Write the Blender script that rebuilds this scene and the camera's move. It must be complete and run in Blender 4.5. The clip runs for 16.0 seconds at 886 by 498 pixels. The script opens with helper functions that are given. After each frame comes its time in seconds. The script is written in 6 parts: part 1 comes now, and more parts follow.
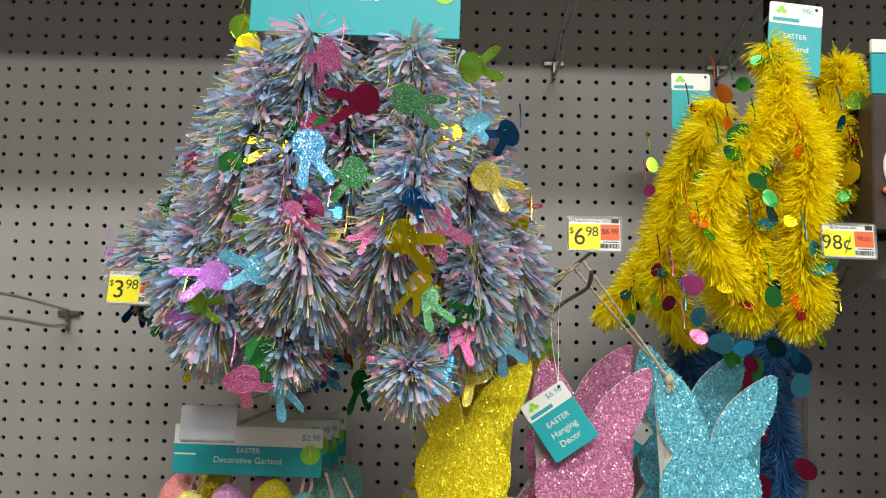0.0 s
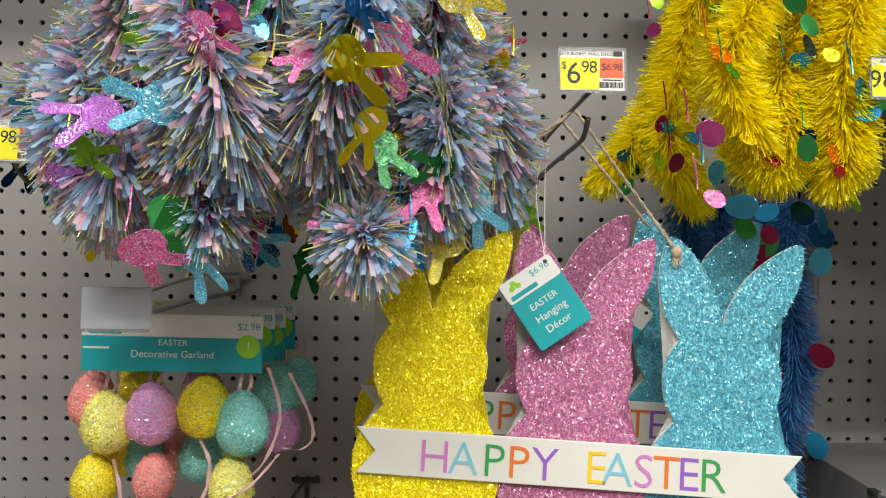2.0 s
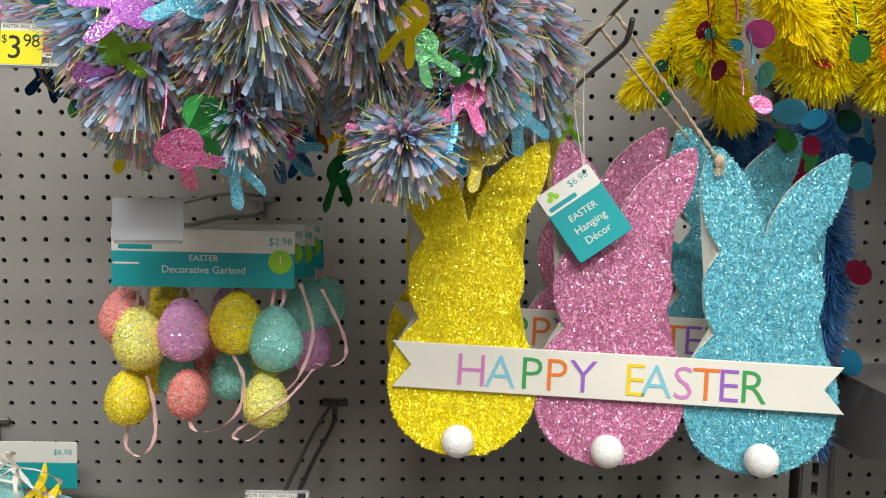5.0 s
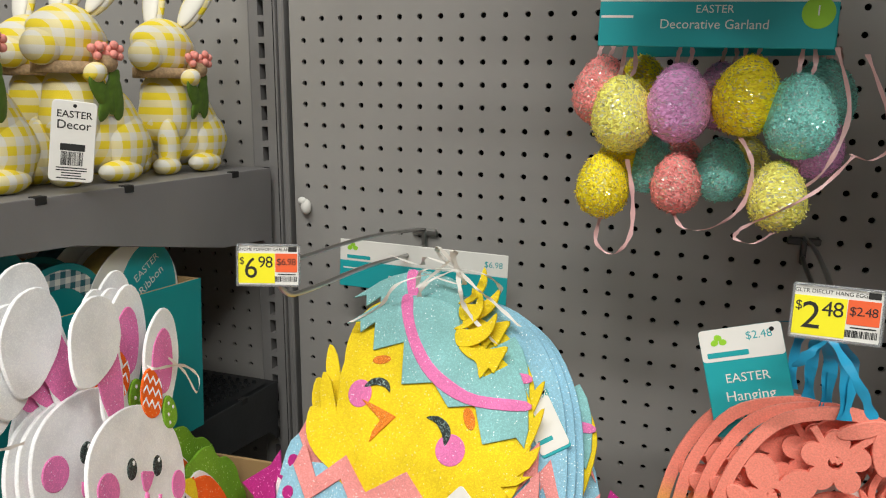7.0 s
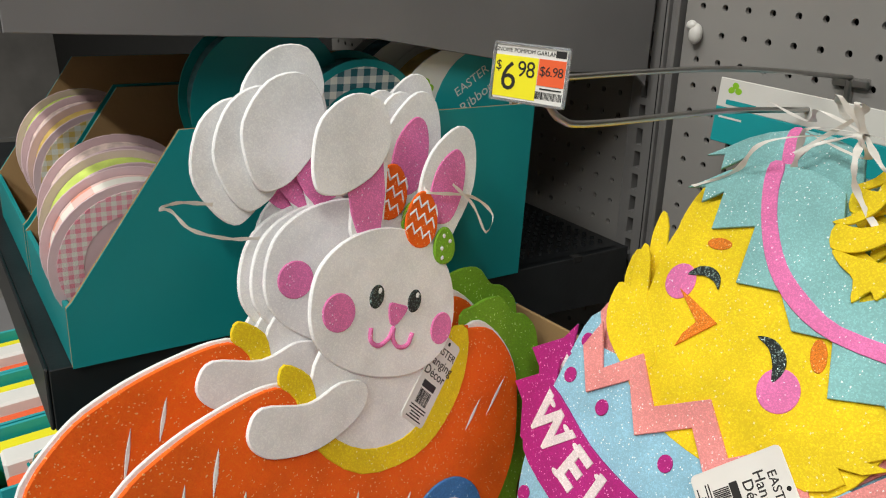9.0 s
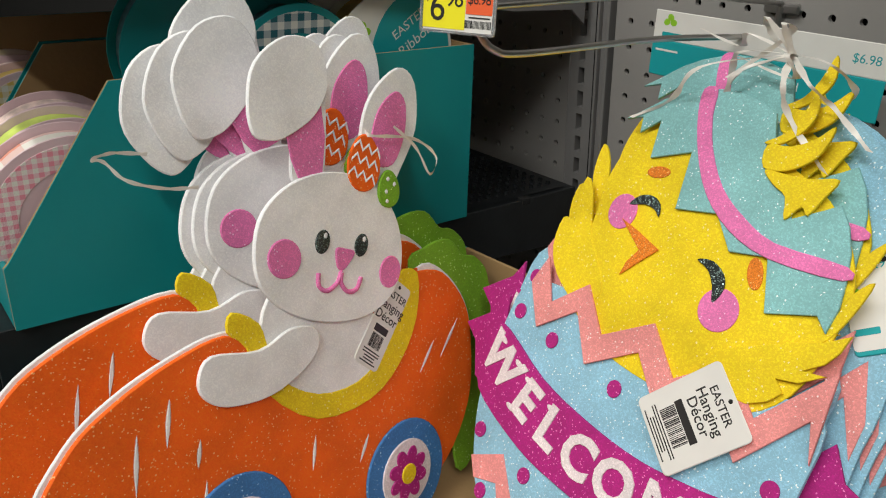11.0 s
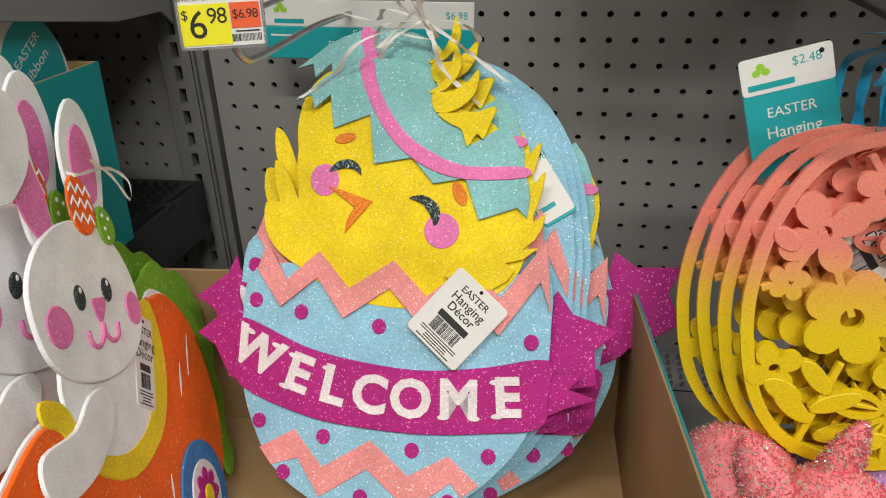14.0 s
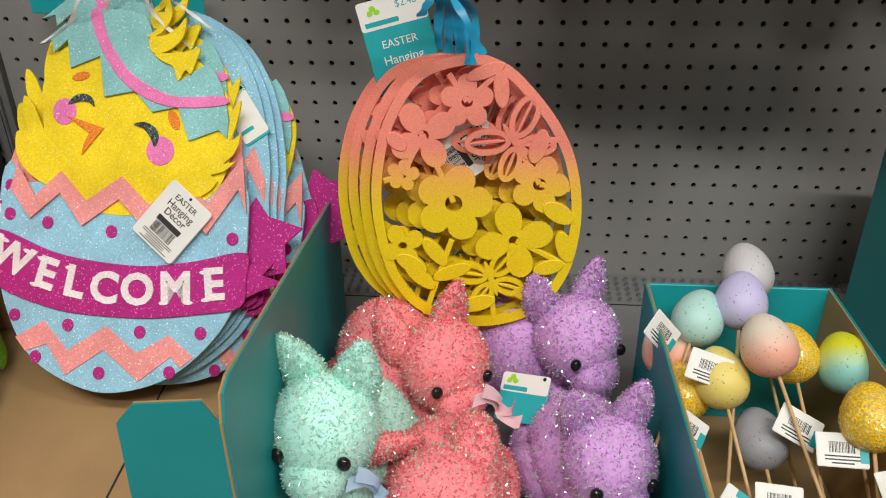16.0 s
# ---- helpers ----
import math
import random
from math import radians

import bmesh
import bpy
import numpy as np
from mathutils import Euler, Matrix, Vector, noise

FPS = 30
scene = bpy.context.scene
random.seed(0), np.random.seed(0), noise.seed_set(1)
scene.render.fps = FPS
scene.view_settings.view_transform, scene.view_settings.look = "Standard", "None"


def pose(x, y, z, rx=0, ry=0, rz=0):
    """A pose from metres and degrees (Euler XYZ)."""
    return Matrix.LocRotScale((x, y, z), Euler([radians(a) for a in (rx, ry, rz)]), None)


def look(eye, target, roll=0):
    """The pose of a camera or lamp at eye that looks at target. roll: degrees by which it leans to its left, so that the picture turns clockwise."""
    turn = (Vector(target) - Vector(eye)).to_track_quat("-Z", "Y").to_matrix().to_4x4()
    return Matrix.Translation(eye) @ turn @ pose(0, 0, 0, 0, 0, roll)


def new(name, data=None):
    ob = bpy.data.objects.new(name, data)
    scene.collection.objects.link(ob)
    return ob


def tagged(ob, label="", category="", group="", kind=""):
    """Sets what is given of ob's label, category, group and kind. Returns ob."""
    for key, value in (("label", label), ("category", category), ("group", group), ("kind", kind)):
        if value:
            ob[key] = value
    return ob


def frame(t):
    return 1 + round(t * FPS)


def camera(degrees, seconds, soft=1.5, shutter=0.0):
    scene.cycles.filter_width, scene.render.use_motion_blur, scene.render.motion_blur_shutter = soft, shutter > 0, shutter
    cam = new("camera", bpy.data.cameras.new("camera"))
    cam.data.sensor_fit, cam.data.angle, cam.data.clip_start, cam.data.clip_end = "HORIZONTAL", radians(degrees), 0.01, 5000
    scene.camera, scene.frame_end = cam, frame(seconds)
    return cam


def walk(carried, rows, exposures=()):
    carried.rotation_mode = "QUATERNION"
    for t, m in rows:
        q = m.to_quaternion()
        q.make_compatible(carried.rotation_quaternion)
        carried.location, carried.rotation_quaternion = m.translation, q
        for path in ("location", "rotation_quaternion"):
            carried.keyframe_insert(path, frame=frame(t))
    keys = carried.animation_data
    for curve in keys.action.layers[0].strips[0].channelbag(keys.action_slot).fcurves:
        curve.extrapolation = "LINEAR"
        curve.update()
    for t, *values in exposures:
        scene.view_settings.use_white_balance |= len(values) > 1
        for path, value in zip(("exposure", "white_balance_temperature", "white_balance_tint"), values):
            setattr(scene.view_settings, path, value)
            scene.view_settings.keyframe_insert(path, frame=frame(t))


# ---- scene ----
cam = camera(58.8, 16.0, 1.1)
# seconds, eye, target, roll
PATH = [
    (0, (0.005, -1.135, 1.396), (0.011, 0.86, 1.545), 1.3),
    (0.5, (0.016, -1.108, 1.381), (0.035, 0.89, 1.48), 1.1),
    (1, (0.022, -1.071, 1.373), (0.065, 0.929, 1.4), 0.9),
    (1.5, (0.024, -1.023, 1.362), (0.08, 0.976, 1.332), 0.9),
    (2, (0.015, -0.978, 1.354), (0.098, 1.019, 1.268), 0.8),
    (2.5, (0.015, -0.941, 1.343), (0.107, 1.052, 1.213), 0.7),
    (3, (0.019, -0.922, 1.338), (0.108, 1.068, 1.167), 0.6),
    (5.3, (-0.024, -0.976, 1.312), (0.046, 1.01, 1.084), 0.4),
    (5.5, (-0.032, -0.985, 1.301), (0.007, 1.001, 1.064), 0.5),
    (6, (-0.065, -0.997, 1.271), (-0.172, 0.98, 0.987), 0.3),
    (6.5, (-0.134, -0.957, 1.234), (-0.471, 0.98, 0.871), 0.1),
    (7, (-0.182, -0.866, 1.183), (-0.861, 0.965, 0.753), 0.4),
    (7.5, (-0.17, -0.761, 1.161), (-1.286, 0.808, 0.624), 0.7),
    (8, (-0.163, -0.692, 1.142), (-1.566, 0.587, 0.51), 1.1),
    (8.5, (-0.172, -0.662, 1.127), (-1.679, 0.443, 0.414), 1.1),
    (8.7, (-0.174, -0.653, 1.123), (-1.7, 0.406, 0.381), 1.1),
    (10.8, (-0.161, -0.645, 1.102), (-1.628, 0.41, 0.246), -0.6),
    (11, (-0.16, -0.645, 1.103), (-1.597, 0.454, 0.249), -1.1),
    (11.5, (-0.197, -0.664, 1.114), (-1.453, 0.63, 0.25), -2.1),
    (12, (-0.273, -0.7, 1.13), (-1.222, 0.815, 0.234), -2.2),
    (12.5, (-0.312, -0.731, 1.134), (-1.019, 0.901, 0.219), -2.6),
    (13, (-0.325, -0.761, 1.137), (-0.871, 0.924, 0.206), -3.0),
    (13.5, (-0.329, -0.782, 1.134), (-0.749, 0.935, 0.197), -2.6),
    (14, (-0.304, -0.799, 1.132), (-0.63, 0.938, 0.195), -2.1),
    (14.5, (-0.239, -0.816, 1.137), (-0.513, 0.923, 0.187), -1.8),
    (15, (-0.174, -0.847, 1.139), (-0.403, 0.899, 0.190), -1.6),
    (15.5, (-0.120, -0.895, 1.139), (-0.300, 0.854, 0.187), -1.1),
    (16, (-0.059, -0.945, 1.128), (-0.218, 0.805, 0.173), -0.8),
]
walk(cam, [(t, look(eye, target, roll)) for t, eye, target, roll in PATH], [(0.0, 0.05), (5.5, 0.1), (7.5, -0.04), (8.7, -0.1), (11.5, -0.28), (16.0, -0.21)])

# ---- room light: long shop strips under the ceiling ----
world = bpy.data.worlds.new("shop_air")
scene.world = world
world.use_nodes = True
world.node_tree.nodes["Background"].inputs[0].default_value = (0.9, 0.92, 1.0, 1)
world.node_tree.nodes["Background"].inputs[1].default_value = 0.25
for lx, ly, power in ((-1.0, -1.7, 58), (0.4, -2.8, 92), (1.9, -1.7, 64)):
    strip = bpy.data.lights.new("ceiling_strip", "AREA")
    strip.shape, strip.size, strip.size_y, strip.energy, strip.color = "RECTANGLE", 1.7, 0.16, power, (1.0, 0.985, 0.92)
    lamp = new("ceiling_strip", strip)
    lamp.matrix_world = pose(lx, ly, 3.55, 0, 0, 0)

# ---- materials ----


def srgb(r, g, b):
    return tuple((c / 255 / 12.92) if c <= 10 else ((c / 255 + 0.055) / 1.055) ** 2.4 for c in (r, g, b))


def base_mat(name):
    m = bpy.data.materials.new(name)
    m.use_nodes = True
    nt = m.node_tree
    return m, nt, nt.nodes["Principled BSDF"], lambda a, b: nt.links.new(a, b)


def node(nt, kind, **values):
    n = nt.nodes.new(kind)
    for k, v in values.items():
        n.inputs[k.replace("_", " ")].default_value = v
    return n


def ramp(nt, stops, constant=False):
    r = nt.nodes.new("ShaderNodeValToRGB")
    r.color_ramp.interpolation = "CONSTANT" if constant else "LINEAR"
    while len(r.color_ramp.elements) < len(stops):
        r.color_ramp.elements.new(0.5)
    for e, (p, c) in zip(r.color_ramp.elements, stops):
        e.position, e.color = p, (*c, 1)
    return r


def shade(c, k):
    return tuple(min(1, v * k) for v in c)


def plain(name, col, rough=0.5, metal=0.0, vary=0.12, scale=30, bump=0.1, bump_scale=400, spec=0.5):
    """Paint, card, plastic or felt: two scales of unevenness."""
    m, nt, p, link = base_mat(name)
    co = nt.nodes.new("ShaderNodeTexCoord")
    n1 = node(nt, "ShaderNodeTexNoise", Scale=scale, Detail=5.0)
    n2 = node(nt, "ShaderNodeTexNoise", Scale=bump_scale, Detail=3.0)
    link(co.outputs["Object"], n1.inputs["Vector"]), link(co.outputs["Object"], n2.inputs["Vector"])
    r = ramp(nt, [(0.3, shade(col, 1 - vary)), (0.7, shade(col, 1 + vary))])
    link(n1.outputs["Fac"], r.inputs["Fac"]), link(r.outputs["Color"], p.inputs["Base Color"])
    b = node(nt, "ShaderNodeBump", Strength=bump, Distance=0.001)
    link(n2.outputs["Fac"], b.inputs["Height"]), link(b.outputs["Normal"], p.inputs["Normal"])
    p.inputs["Roughness"].default_value, p.inputs["Metallic"].default_value = rough, metal
    p.inputs["Specular IOR Level"].default_value = spec
    return m


def glitter(name, col, cell=900, share=0.35, stretch=(1, 1, 1), flake=None, tilt=0.9, body_rough=0.7, shine=0.22, dark=0.75, mix2=None):
    """Coloured chips of foil pressed into a coat: each cell has its own slope and tone, some of them are bare metal."""
    m, nt, p, link = base_mat(name)
    flake = flake or shade(col, 1.6)
    co = nt.nodes.new("ShaderNodeTexCoord")
    mp = nt.nodes.new("ShaderNodeMapping")
    mp.inputs["Scale"].default_value = stretch
    warp = node(nt, "ShaderNodeTexNoise", Scale=60.0)
    mixv = nt.nodes.new("ShaderNodeMix")
    mixv.data_type = "VECTOR"
    mixv.inputs[0].default_value = 0.004
    link(co.outputs["Object"], warp.inputs["Vector"])
    link(co.outputs["Object"], mixv.inputs[4]), link(warp.outputs["Color"], mixv.inputs[5])
    link(mixv.outputs[1], mp.inputs["Vector"])
    v = node(nt, "ShaderNodeTexVoronoi", Scale=float(cell))
    link(mp.outputs["Vector"], v.inputs["Vector"])
    sep = nt.nodes.new("ShaderNodeSeparateColor")
    link(v.outputs["Color"], sep.inputs[0])
    big = node(nt, "ShaderNodeTexNoise", Scale=25.0, Detail=4.0)
    link(co.outputs["Object"], big.inputs["Vector"])
    tone = ramp(nt, [(0.0, shade(col, dark)), (0.5, col), (1.0, shade(col, 1.25))])
    link(sep.outputs[0], tone.inputs["Fac"])
    patch = ramp(nt, [(0.3, (0.86, 0.86, 0.86)), (0.7, (1.08, 1.08, 1.08))])
    link(big.outputs["Fac"], patch.inputs["Fac"])
    mul = nt.nodes.new("ShaderNodeMix")
    mul.data_type, mul.blend_type = "RGBA", "MULTIPLY"
    mul.inputs[0].default_value = 1.0
    link(tone.outputs["Color"], mul.inputs[6]), link(patch.outputs["Color"], mul.inputs[7])
    bare = ramp(nt, [(0.0, (0, 0, 0)), (1 - share, (1, 1, 1))], True)
    link(sep.outputs[1], bare.inputs["Fac"])
    cmix = nt.nodes.new("ShaderNodeMix")
    cmix.data_type = "RGBA"
    hue = ramp(nt, [(0.0, flake), (0.6, flake), (1.0, mix2 or flake)])
    link(sep.outputs[2], hue.inputs["Fac"])
    link(bare.outputs["Color"], cmix.inputs[0]), link(mul.outputs[2], cmix.inputs[6]), link(hue.outputs["Color"], cmix.inputs[7])
    link(cmix.outputs[2], p.inputs["Base Color"])
    part_metal = ramp(nt, [(0.0, (0, 0, 0)), (1.0, (0.45 if share > 0.1 else 0.0,) * 3)])
    link(bare.outputs["Color"], part_metal.inputs["Fac"]), link(part_metal.outputs["Color"], p.inputs["Metallic"])
    rr = ramp(nt, [(0.0, (body_rough,) * 3), (1.0, (shine,) * 3)])
    link(bare.outputs["Color"], rr.inputs["Fac"]), link(rr.outputs["Color"], p.inputs["Roughness"])
    geo = nt.nodes.new("ShaderNodeNewGeometry")
    off = nt.nodes.new("ShaderNodeVectorMath")
    off.operation = "SUBTRACT"
    off.inputs[1].default_value = (0.5, 0.5, 0.5)
    link(v.outputs["Color"], off.inputs[0])
    sc = nt.nodes.new("ShaderNodeVectorMath")
    sc.operation = "SCALE"
    sc.inputs["Scale"].default_value = tilt
    link(off.outputs[0], sc.inputs[0])
    add = nt.nodes.new("ShaderNodeVectorMath")
    link(geo.outputs["Normal"], add.inputs[0]), link(sc.outputs[0], add.inputs[1])
    nrm = nt.nodes.new("ShaderNodeVectorMath")
    nrm.operation = "NORMALIZE"
    link(add.outputs[0], nrm.inputs[0]), link(nrm.outputs[0], p.inputs["Normal"])
    return m


def film_strips(name, cols, rough=0.35, metal=0.0, through_light=0.25):
    """Thin plastic film, each strip of one of a few colours."""
    m, nt, p, link = base_mat(name)
    geo = nt.nodes.new("ShaderNodeNewGeometry")
    k = len(cols)
    r = ramp(nt, [(i / k, c) for i, c in enumerate(cols)], True)
    link(geo.outputs["Random Per Island"], r.inputs["Fac"])
    link(r.outputs["Color"], p.inputs["Base Color"])
    p.inputs["Roughness"].default_value, p.inputs["Metallic"].default_value = rough, metal
    tr = nt.nodes.new("ShaderNodeBsdfTranslucent")
    mix = nt.nodes.new("ShaderNodeMixShader")
    mix.inputs[0].default_value = through_light
    link(r.outputs["Color"], tr.inputs["Color"])
    link(p.outputs[0], mix.inputs[1]), link(tr.outputs[0], mix.inputs[2])
    link(mix.outputs[0], nt.nodes["Material Output"].inputs["Surface"])
    return m


M = {}
M["peg"] = plain("pegboard_paint", (0.312, 0.302, 0.292), 0.42, 0, 0.06, 6, 0.05, 500)
M["steel"] = plain("upright_paint", (0.20, 0.195, 0.195), 0.4, 0, 0.08, 10, 0.06, 300)
M["shelf"] = plain("shelf_paint", (0.19, 0.185, 0.19), 0.38, 0, 0.08, 8, 0.06, 300)
M["black"] = plain("black_paint", (0.012, 0.014, 0.016), 0.4, 0, 0.3, 20, 0.15, 200)
# near-black colour that stands for the shade inside holes, slots and cavities
M["void"] = plain("cavity_shade", (0.01, 0.01, 0.01), 0.9)
M["chrome"] = plain("hook_wire", (0.42, 0.41, 0.40), 0.28, 1.0, 0.1, 60, 0.05)
M["darkwire"] = plain("dark_wire", (0.10, 0.10, 0.10), 0.35, 0.8, 0.1, 60, 0.05)
M["card"] = plain("cardboard", (0.36, 0.225, 0.10), 0.8, 0, 0.09, 14, 0.2, 250)
M["teal"] = plain("teal_print", (0.004, 0.25, 0.262), 0.42, 0, 0.07, 9, 0.08, 120)
M["tealcard"] = plain("teal_card", (0.01, 0.36, 0.40), 0.45, 0, 0.05, 12, 0.03)
M["white"] = plain("white_paper", (0.78, 0.77, 0.74), 0.5, 0, 0.03, 30, 0.03)
M["lime"] = plain("lime_ink", (0.30, 0.62, 0.03), 0.5, 0, 0.04)
M["yellowtag"] = plain("yellow_ink", (0.88, 0.80, 0.02), 0.5, 0, 0.03)
M["orangetag"] = plain("orange_ink", (0.85, 0.13, 0.04), 0.5, 0, 0.03)
M["ink"] = plain("black_ink", (0.02, 0.02, 0.02), 0.5, 0, 0.1)
M["greyplastic"] = plain("grey_blank", (0.42, 0.43, 0.47), 0.35, 0, 0.03)
M["floor"] = plain("floor_tile", (0.30, 0.29, 0.27), 0.3, 0, 0.08, 3)
M["ceil"] = plain("ceiling_paint", (0.42, 0.42, 0.41), 0.8)
M["aisle"] = plain("aisle_goods", (0.20, 0.19, 0.18), 0.7, 0, 0.35, 2.5)
M["felt_white"] = glitter("white_felt", (0.90, 0.90, 0.92), 1100, 0.012, flake=(1, 1, 1), tilt=0.10, body_rough=0.9, dark=0.985)
M["felt_pink"] = glitter("pink_felt", (0.80, 0.20, 0.47), 1100, 0.015, flake=(1, 0.7, 0.9), tilt=0.16, body_rough=0.9, dark=0.96, shine=0.32)
M["felt_orange"] = glitter("orange_felt", (1.0, 0.135, 0.002), 1100, 0.025, flake=(1, 0.5, 0.2), tilt=0.16, body_rough=0.8, dark=0.96, shine=0.32)
M["felt_yellow"] = glitter("yellow_felt", (0.89, 0.64, 0.008), 1100, 0.015, flake=(1, 0.9, 0.4), tilt=0.16, body_rough=0.8, dark=0.96, shine=0.32)
M["felt_blue"] = glitter("blue_felt", (0.05, 0.20, 0.50), 1100, 0.012, flake=(0.5, 0.8, 1), tilt=0.16, body_rough=0.8, dark=0.95, shine=0.32)
M["felt_green"] = glitter("green_felt", (0.19, 0.42, 0.02), 1100, 0.012, flake=(0.7, 1, 0.3), tilt=0.16, body_rough=0.8, dark=0.95, shine=0.32)
M["sky"] = glitter("pale_blue_felt", (0.28, 0.54, 0.70), 1100, 0.020, flake=(0.9, 1, 1), tilt=0.16, body_rough=0.85, dark=0.96, shine=0.32)
M["mint"] = glitter("mint_felt", (0.25, 0.53, 0.54), 1100, 0.015, flake=(0.9, 1, 1), tilt=0.16, body_rough=0.85, dark=0.96, shine=0.32)
M["salmon"] = glitter("salmon_felt", (0.82, 0.30, 0.29), 1100, 0.020, flake=(1, 0.8, 0.8), tilt=0.16, body_rough=0.85, dark=0.96, shine=0.32)
M["plum"] = glitter("plum_felt", (0.42, 0.012, 0.20), 1100, 0.035, flake=(0.9, 0.25, 0.6), tilt=0.16, body_rough=0.8, dark=0.95, shine=0.32)
M["cream"] = glitter("cream_felt", (0.80, 0.72, 0.74), 1100, 0.009, flake=(1, 1, 1), tilt=0.16, body_rough=0.85, dark=0.96, shine=0.32)
M["blackgl"] = glitter("black_glitter", (0.012, 0.02, 0.02), 1300, 0.2, flake=(0.25, 0.35, 0.33), tilt=0.6)
M["deep_orange"] = glitter("deep_orange_felt", (0.82, 0.22, 0.01), 1500, 0.036, flake=(1, 0.6, 0.2), tilt=0.5)
CH = (1.0, 0.45, 1.0)
M["chip_yellow"] = glitter("yellow_chips", (0.98, 0.80, 0.002), 760, 0.03, CH, (1.0, 0.86, 0.12), 0.7, 0.6, 0.2, 0.88)
M["chip_pink"] = glitter("pink_chips", (0.60, 0.20, 0.38), 760, 0.03, CH, (1.0, 0.75, 0.85), 0.7, 0.6, 0.2, 0.88)
M["chip_blue"] = glitter("aqua_chips", (0.12, 0.47, 0.60), 760, 0.03, CH, (0.6, 0.95, 1.0), 0.7, 0.6, 0.2, 0.88)
M["egg_coral"] = glitter("coral_chips", (0.90, 0.27, 0.26), 900, 0.22, CH, (1, 0.7, 0.6), 0.8, 0.6, 0.2, 0.8)
M["egg_lemon"] = glitter("lemon_chips", (0.88, 0.80, 0.16), 900, 0.22, CH, (1, 1, 0.6), 0.8, 0.6, 0.2, 0.8)
M["egg_gold"] = glitter("gold_chips", (0.92, 0.72, 0.006), 900, 0.22, CH, (1, 0.9, 0.3), 0.8, 0.6, 0.2, 0.8)
M["egg_lilac"] = glitter("lilac_chips", (0.72, 0.32, 0.62), 900, 0.22, CH, (1, 0.7, 1), 0.8, 0.6, 0.2, 0.8)
M["egg_aqua"] = glitter("aqua_egg_chips", (0.24, 0.68, 0.62), 900, 0.22, CH, (0.6, 1, 0.95), 0.8, 0.6, 0.2, 0.8)
M["ribbon_pink"] = plain("satin_pink", (0.72, 0.44, 0.44), 0.35, 0, 0.1, 80)
M["ribbon_white"] = plain("satin_white", (0.86, 0.83, 0.78), 0.3, 0, 0.1, 80)
M["ribbon_blue"] = plain("satin_blue", (0.02, 0.33, 0.58), 0.3, 0, 0.15, 60)
M["twine"] = plain("jute_twine", (0.50, 0.40, 0.28), 0.85, 0, 0.25, 300, 0.6, 900)
M["pompom"] = plain("white_fluff", (0.82, 0.82, 0.82), 0.95, 0, 0.05, 200, 1.0, 700)
M["boardwhite"] = plain("painted_board", (0.74, 0.72, 0.66), 0.55, 0, 0.03, 20, 0.1, 500)
M["wood"] = plain("stick_wood", (0.58, 0.38, 0.18), 0.65, 0, 0.15, 120, 0.2)
M["plasticblack"] = plain("black_bead", (0.01, 0.01, 0.01), 0.12)
M["burlap"] = plain("burlap", (0.42, 0.29, 0.17), 0.9, 0, 0.25, 300, 0.8, 900)
M["leafgreen"] = plain("cloth_leaf", (0.10, 0.20, 0.02), 0.6, 0, 0.2, 90)
M["blossom"] = plain("cloth_blossom", (0.75, 0.28, 0.24), 0.8, 0, 0.2, 200)

m, nt, p, link = base_mat("clear_plastic")
p.inputs["Roughness"].default_value, p.inputs["Transmission Weight"].default_value, p.inputs["IOR"].default_value = 0.12, 0.9, 1.45
p.inputs["Base Color"].default_value = (0.9, 0.92, 0.93, 1)
M["clear"] = m

# coral at the top running into yellow below, on die-cut wood
m, nt, p, link = base_mat("coral_to_yellow_paint")
co, sx = nt.nodes.new("ShaderNodeTexCoord"), nt.nodes.new("ShaderNodeSeparateXYZ")
link(co.outputs["Object"], sx.inputs[0])
mr = nt.nodes.new("ShaderNodeMapRange")
mr.inputs["From Min"].default_value, mr.inputs["From Max"].default_value = -0.012, 0.052
link(sx.outputs["Y"], mr.inputs["Value"])
g1 = ramp(nt, [(0.0, (0.84, 0.60, 0.006)), (0.45, (0.86, 0.48, 0.05)), (1.0, (0.90, 0.27, 0.20))])
link(mr.outputs[0], g1.inputs["Fac"])
nz = node(nt, "ShaderNodeTexNoise", Scale=700.0, Detail=2.0)
link(co.outputs["Object"], nz.inputs["Vector"])
gm = nt.nodes.new("ShaderNodeMix")
gm.data_type, gm.blend_type = "RGBA", "MULTIPLY"
gm.inputs[0].default_value = 0.5
gr = ramp(nt, [(0.3, (0.75, 0.75, 0.75)), (0.75, (1.2, 1.2, 1.2))])
link(nz.outputs["Fac"], gr.inputs["Fac"]), link(g1.outputs[0], gm.inputs[6]), link(gr.outputs[0], gm.inputs[7])
link(gm.outputs[2], p.inputs["Base Color"])
bp = node(nt, "ShaderNodeBump", Strength=0.3, Distance=0.001)
link(nz.outputs["Fac"], bp.inputs["Height"]), link(bp.outputs[0], p.inputs["Normal"])
p.inputs["Roughness"].default_value = 0.5
# scattered specks of bare glitter in the paint
vs = node(nt, "ShaderNodeTexVoronoi", Scale=800.0)
link(co.outputs["Object"], vs.inputs["Vector"])
vsep = nt.nodes.new("ShaderNodeSeparateColor")
link(vs.outputs["Color"], vsep.inputs[0])
rr_speck = ramp(nt, [(0.0, (0.5, 0.5, 0.5)), (0.95, (0.15, 0.15, 0.15))], True)
link(vsep.outputs[0], rr_speck.inputs["Fac"]), link(rr_speck.outputs[0], p.inputs["Roughness"])
M["eggpaint"] = m

